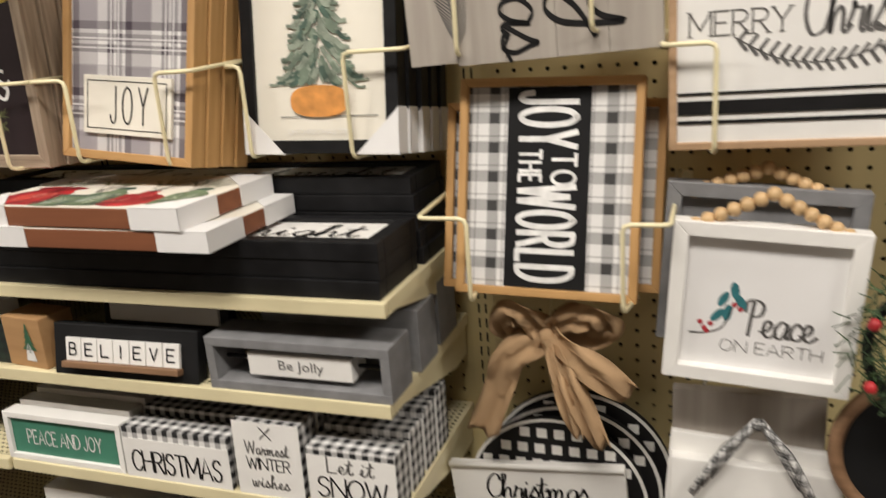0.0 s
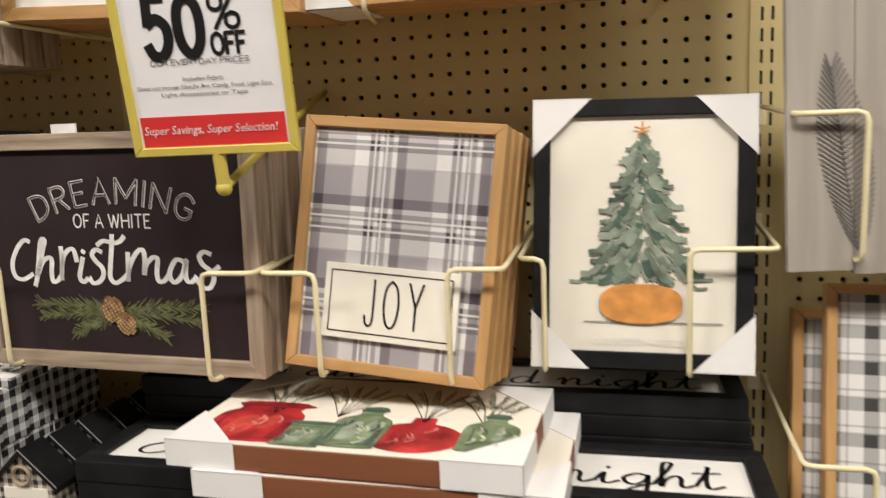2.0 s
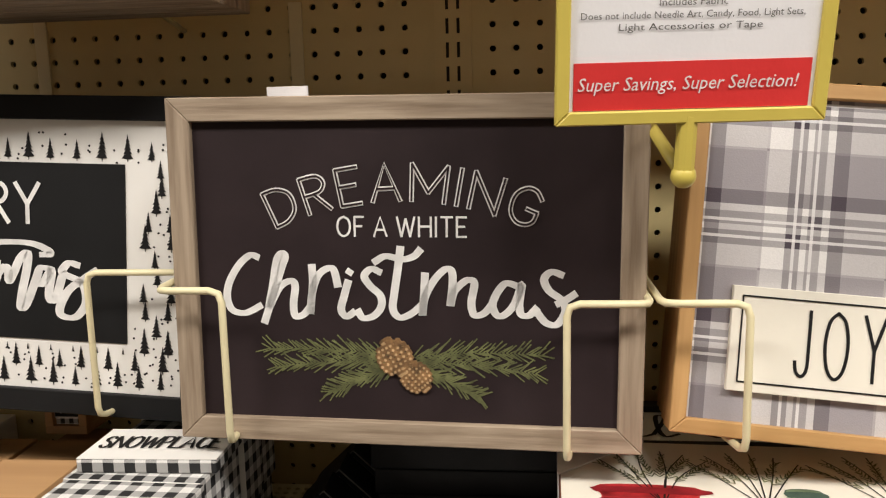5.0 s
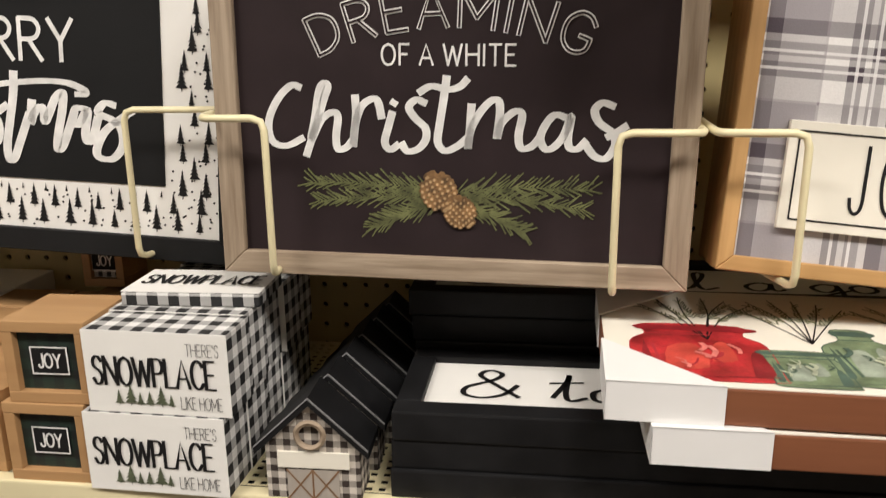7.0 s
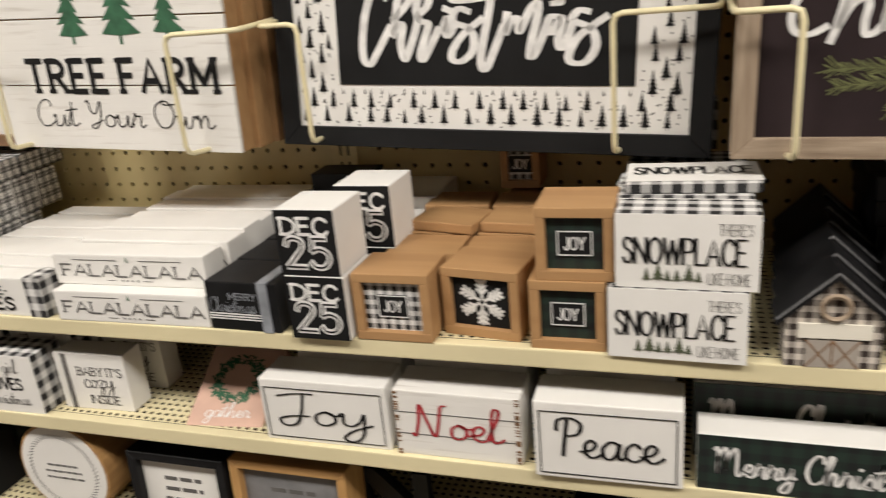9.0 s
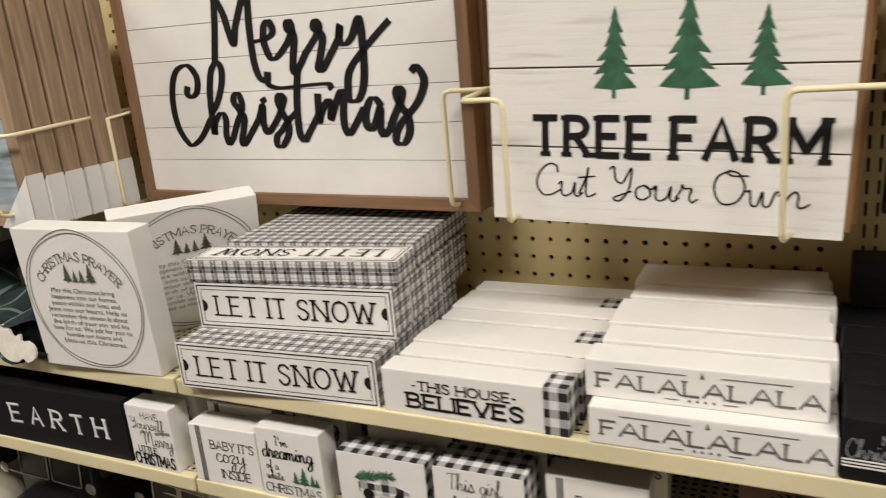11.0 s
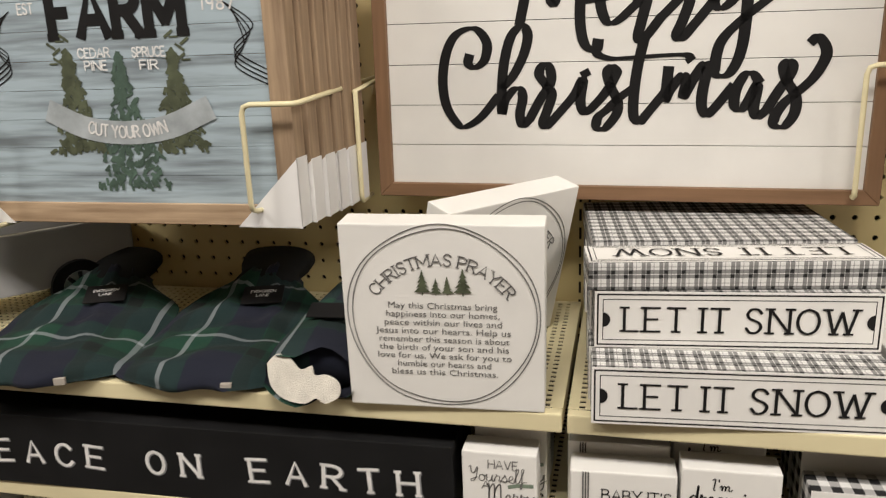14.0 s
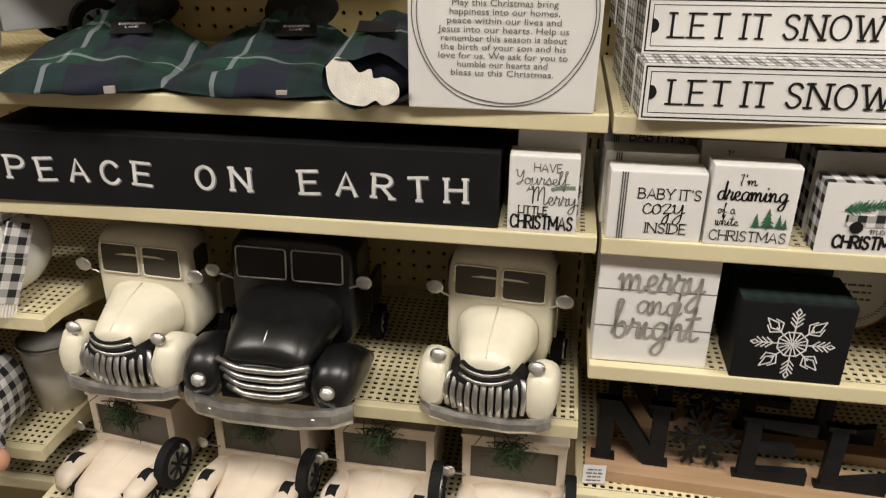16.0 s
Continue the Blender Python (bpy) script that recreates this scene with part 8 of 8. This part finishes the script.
# ---- tartan bottle covers on the top shelf ----
def cover_sheet(length, width, lift, seed, bm=None):
    """Soft flat pouch: wide rounded front, shoulders narrowing to a neck that rises towards the back."""
    bm = bm or bmesh.new()
    rnd = random.Random(seed)
    ph = [rnd.uniform(0, 6.3) for _ in range(5)]
    nu, nv = 26, 34
    top, low = [], []
    for j in range(nv + 1):
        v = j / nv
        hw = width / 2 * (1 - max(0, 1 - v / 0.16) ** 2.6 * 0.62)
        if v > 0.70:
            g = (v - 0.70) / 0.30
            hw *= 1 - 0.52 * (3 * g * g - 2 * g * g * g)
        base = lift * max(0, v - 0.35) ** 1.6 / 0.65 ** 1.6
        ta, tb = [], []
        for i in range(nu + 1):
            u = -1 + 2 * i / nu
            puff = (1 - abs(u) ** 3.5) * min(1, v / 0.10 + 0.12) ** 0.6
            x = hw * u + 0.003 * math.sin(9 * v + ph[0]) * abs(u)
            y = v * length + 0.005 * math.sin(4 * u + ph[1])
            wr = 0.0035 * math.sin(11 * u + 5 * v + ph[2]) * v + 0.0028 * math.sin(23 * v - 4 * u + ph[3]) + 0.002 * math.sin(31 * u * v + ph[4])
            ta.append(bm.verts.new((x, y, base + 0.006 + (0.021 + wr) * puff)))
            tb.append(bm.verts.new((x, y, base + 0.006 - 0.0048 * puff)))
        top.append(ta)
        low.append(tb)
    for j in range(nv):
        for i in range(nu):
            bm.faces.new((top[j][i], top[j][i + 1], top[j + 1][i + 1], top[j + 1][i]))
            bm.faces.new((low[j][i], low[j + 1][i], low[j + 1][i + 1], low[j][i + 1]))
        for i in (0, nu):
            bm.faces.new((top[j][i], top[j + 1][i], low[j + 1][i], low[j][i]))
    for j in (0, nv):
        for i in range(nu):
            bm.faces.new((top[j][i], low[j][i], low[j][i + 1], top[j][i + 1]))
    bmesh.ops.recalc_face_normals(bm, faces=bm.faces)
    return bm


def bottle_cover(x, y, rz, width, seed):
    s = thing("hot_water_bottle", at(x, y, S1, rz), "soft green and navy tartan hot water bottle with black neck", "hot water bottle", "tartan bottles")
    part("body", cover_sheet(0.27, width, 0.034, seed), "tartan", s, smooth=True)
    part("neck", loft([(0.250, 0, 0.043, 0.046, 0.013, 2.4), (0.272, 0, 0.048, 0.042, 0.015, 2.5), (0.292, 0, 0.054, 0.050, 0.018, 2.5), (0.314, 0, 0.060, 0.052, 0.019, 2.5), (0.326, 0, 0.062, 0.040, 0.014, 2.4)], 28), "rubber", s, "black knitted neck", smooth=True)
    t = part("hang_tag", box(-0.026, 0.026, 0, 0.001, 0, 0.036), "ink", s, "black card hang tag")
    t.matrix_basis = pose(0.022, 0.175, 0.042, -70, 0, 10)
    lettering(t, "EVERGREEN", 0, 0.021, 0.005, 0.032, "white_ink", pen=0.15)
    lettering(t, "LANE", 0, 0.013, 0.005, 0.016, "white_ink", pen=0.15)
    part("seam_label", box(-0.006, 0.006, -0.003, 0.002, 0.005, 0.013, 0.0005), "grey_board", s, "small pale woven label").matrix_basis = pose(0.045, 0.004, 0, 0, 0, 8)


bottle_cover(-0.590, -0.372, 12, 0.218, 3)
bottle_cover(-0.398, -0.352, 5, 0.212, 8)
c3 = thing("hot_water_bottle", at(-0.258, -0.340, S1, 4), "rolled tartan hot water bottle showing its cream lining", "hot water bottle", "tartan bottles")
roll_secs = [(0.0, 0, 0.027, 0.050, 0.026, 2.2), (0.02, 0, 0.029, 0.050, 0.028, 2.4), (0.1, 0, 0.034, 0.048, 0.032, 2.4), (0.22, 0, 0.038, 0.04, 0.030, 2.3)]
sleeve = loft(roll_secs, 30, caps=False)
for v in sleeve.verts:
    v.co.y += 0.010 * math.sin(v.co.x * 70) - 0.012 * (v.co.z < 0.02)
    v.co.z += 0.003 * math.sin(v.co.x * 120 + v.co.y * 40)
part("body", sleeve, "tartan", c3, smooth=True)
part("inner_wall", loft([(y + 0.012, x, z, w * 0.90, h * 0.9, p) for y, x, z, w, h, p in roll_secs], 30), "tartan", c3, smooth=True).matrix_basis = pose(0, 0.006, 0, 0, 0, 0)
flap = [(-0.040, 0.012), (-0.034, -0.010), (-0.018, -0.022), (0.004, -0.024), (0.016, -0.017), (0.026, -0.021), (0.040, -0.012), (0.038, 0.002), (0.024, 0.008), (0.012, 0.006), (0.008, 0.015), (-0.004, 0.010), (-0.016, 0.020), (-0.030, 0.023)]
so = part("lining_flap", poly(smooth_line(flap + flap[:1], 4)[:-1], -0.0015, 0.0015), "fleece", c3, "cream fleece lining folded out")
so.matrix_basis = pose(-0.004, -0.012, 0.027, -14, 4, -4)
tg = part("hang_tag", box(-0.022, 0.022, 0, 0.001, 0, 0.026), "ink", c3, "black card hang tag")
tg.matrix_basis = pose(0.0, 0.06, 0.068, -72, 0, 0)


# ---- left bay: snowman, bucket and gnome ----
sn = thing("snowman", at(-0.773, -0.331, SW, 40), "glossy white ceramic snowman with a checked scarf", "snowman")
part("body", ball((0, 0.06, 0.068), 0.078, (1, 1, 0.9), 24), "ceramic", sn, smooth=True)
part("head", ball((-0.02, 0.06, 0.165), 0.05, seg=20), "ceramic", sn, smooth=True)
part("scarf", tube([(-0.06, 0.02, 0.128), (0.0, 0.0, 0.122), (0.04, 0.03, 0.128)], 0.013, 8), "buffalo", sn, smooth=True)
for dx, dy, dz, ln in ((0.030, -0.014, 0.093, 0.03), (0.012, -0.022, 0.048, 0.032)):
    q = part("scarf_end", box(-0.017, 0.017, -0.005, 0.001, -ln, ln, 0.002), "buffalo", sn, "black and white checked scarf end")
    q.matrix_basis = pose(dx, dy, dz, 0, 24, 20)
    fringe = bmesh.new()
    for i in range(9):
        tube([(-0.016 + 0.004 * i, -0.002, -ln), (-0.017 + 0.0042 * i, -0.005, -ln - 0.018)], 0.0016, 5, fringe)
    part("fringe", fringe, "white", q)
part("twig_arm", tube([(0.05, 0.03, 0.11), (0.075, 0.02, 0.13)], 0.004, 6), "walnut", sn)
bk = thing("bucket", at(-0.800, -0.30, 0.573), "white enamel bucket on the lower shelf", "bucket")
part("body", loft([(0, 0, 0, 0.036, 0.036, 2), (0.115, 0, 0, 0.046, 0.046, 2)], 28), "ceramic", bk, smooth=True).matrix_basis = pose(0, 0.07, 0.0, 90, 0, 0) 
part("rim", tube([(0.047 * math.cos(a * math.pi / 12), 0.07 + 0.047 * math.sin(a * math.pi / 12), 0.115) for a in range(25)], 0.003, 6), "chrome", bk)
gn = thing("gnome", at(-0.865, -0.40, 0.573), "soft gnome with white beard and buffalo checked coat", "gnome")
part("coat", loft([(0, 0, 0.06, 0.05, 0.06, 2.2), (0.03, 0, 0.075, 0.07, 0.075, 2.2), (0.1, 0, 0.075, 0.07, 0.075, 2.2)], 20), "buffalo", gn, smooth=True)
part("beard", loft([(-0.012, 0, 0.05, 0.02, 0.03, 2), (0.0, 0, 0.06, 0.04, 0.05, 2.2), (0.02, 0, 0.07, 0.045, 0.06, 2.2)], 18), "fleece", gn, smooth=True)
part("arm", tube([(0.05, 0.02, 0.12), (0.085, -0.01, 0.08), (0.1, -0.03, 0.06)], 0.02, 9), "buffalo", gn, smooth=True)
part("mitten", ball((0.108, -0.035, 0.052), 0.019, (1, 1, 0.9), 14), "skin", gn, smooth=True)
part("hat", loft([(0.0, 0, 0.15, 0.03, 0.03, 2), (0.05, 0, 0.16, 0.06, 0.05, 2.2), (0.09, 0, 0.16, 0.05, 0.04, 2)], 18), "buffalo", gn, smooth=True)
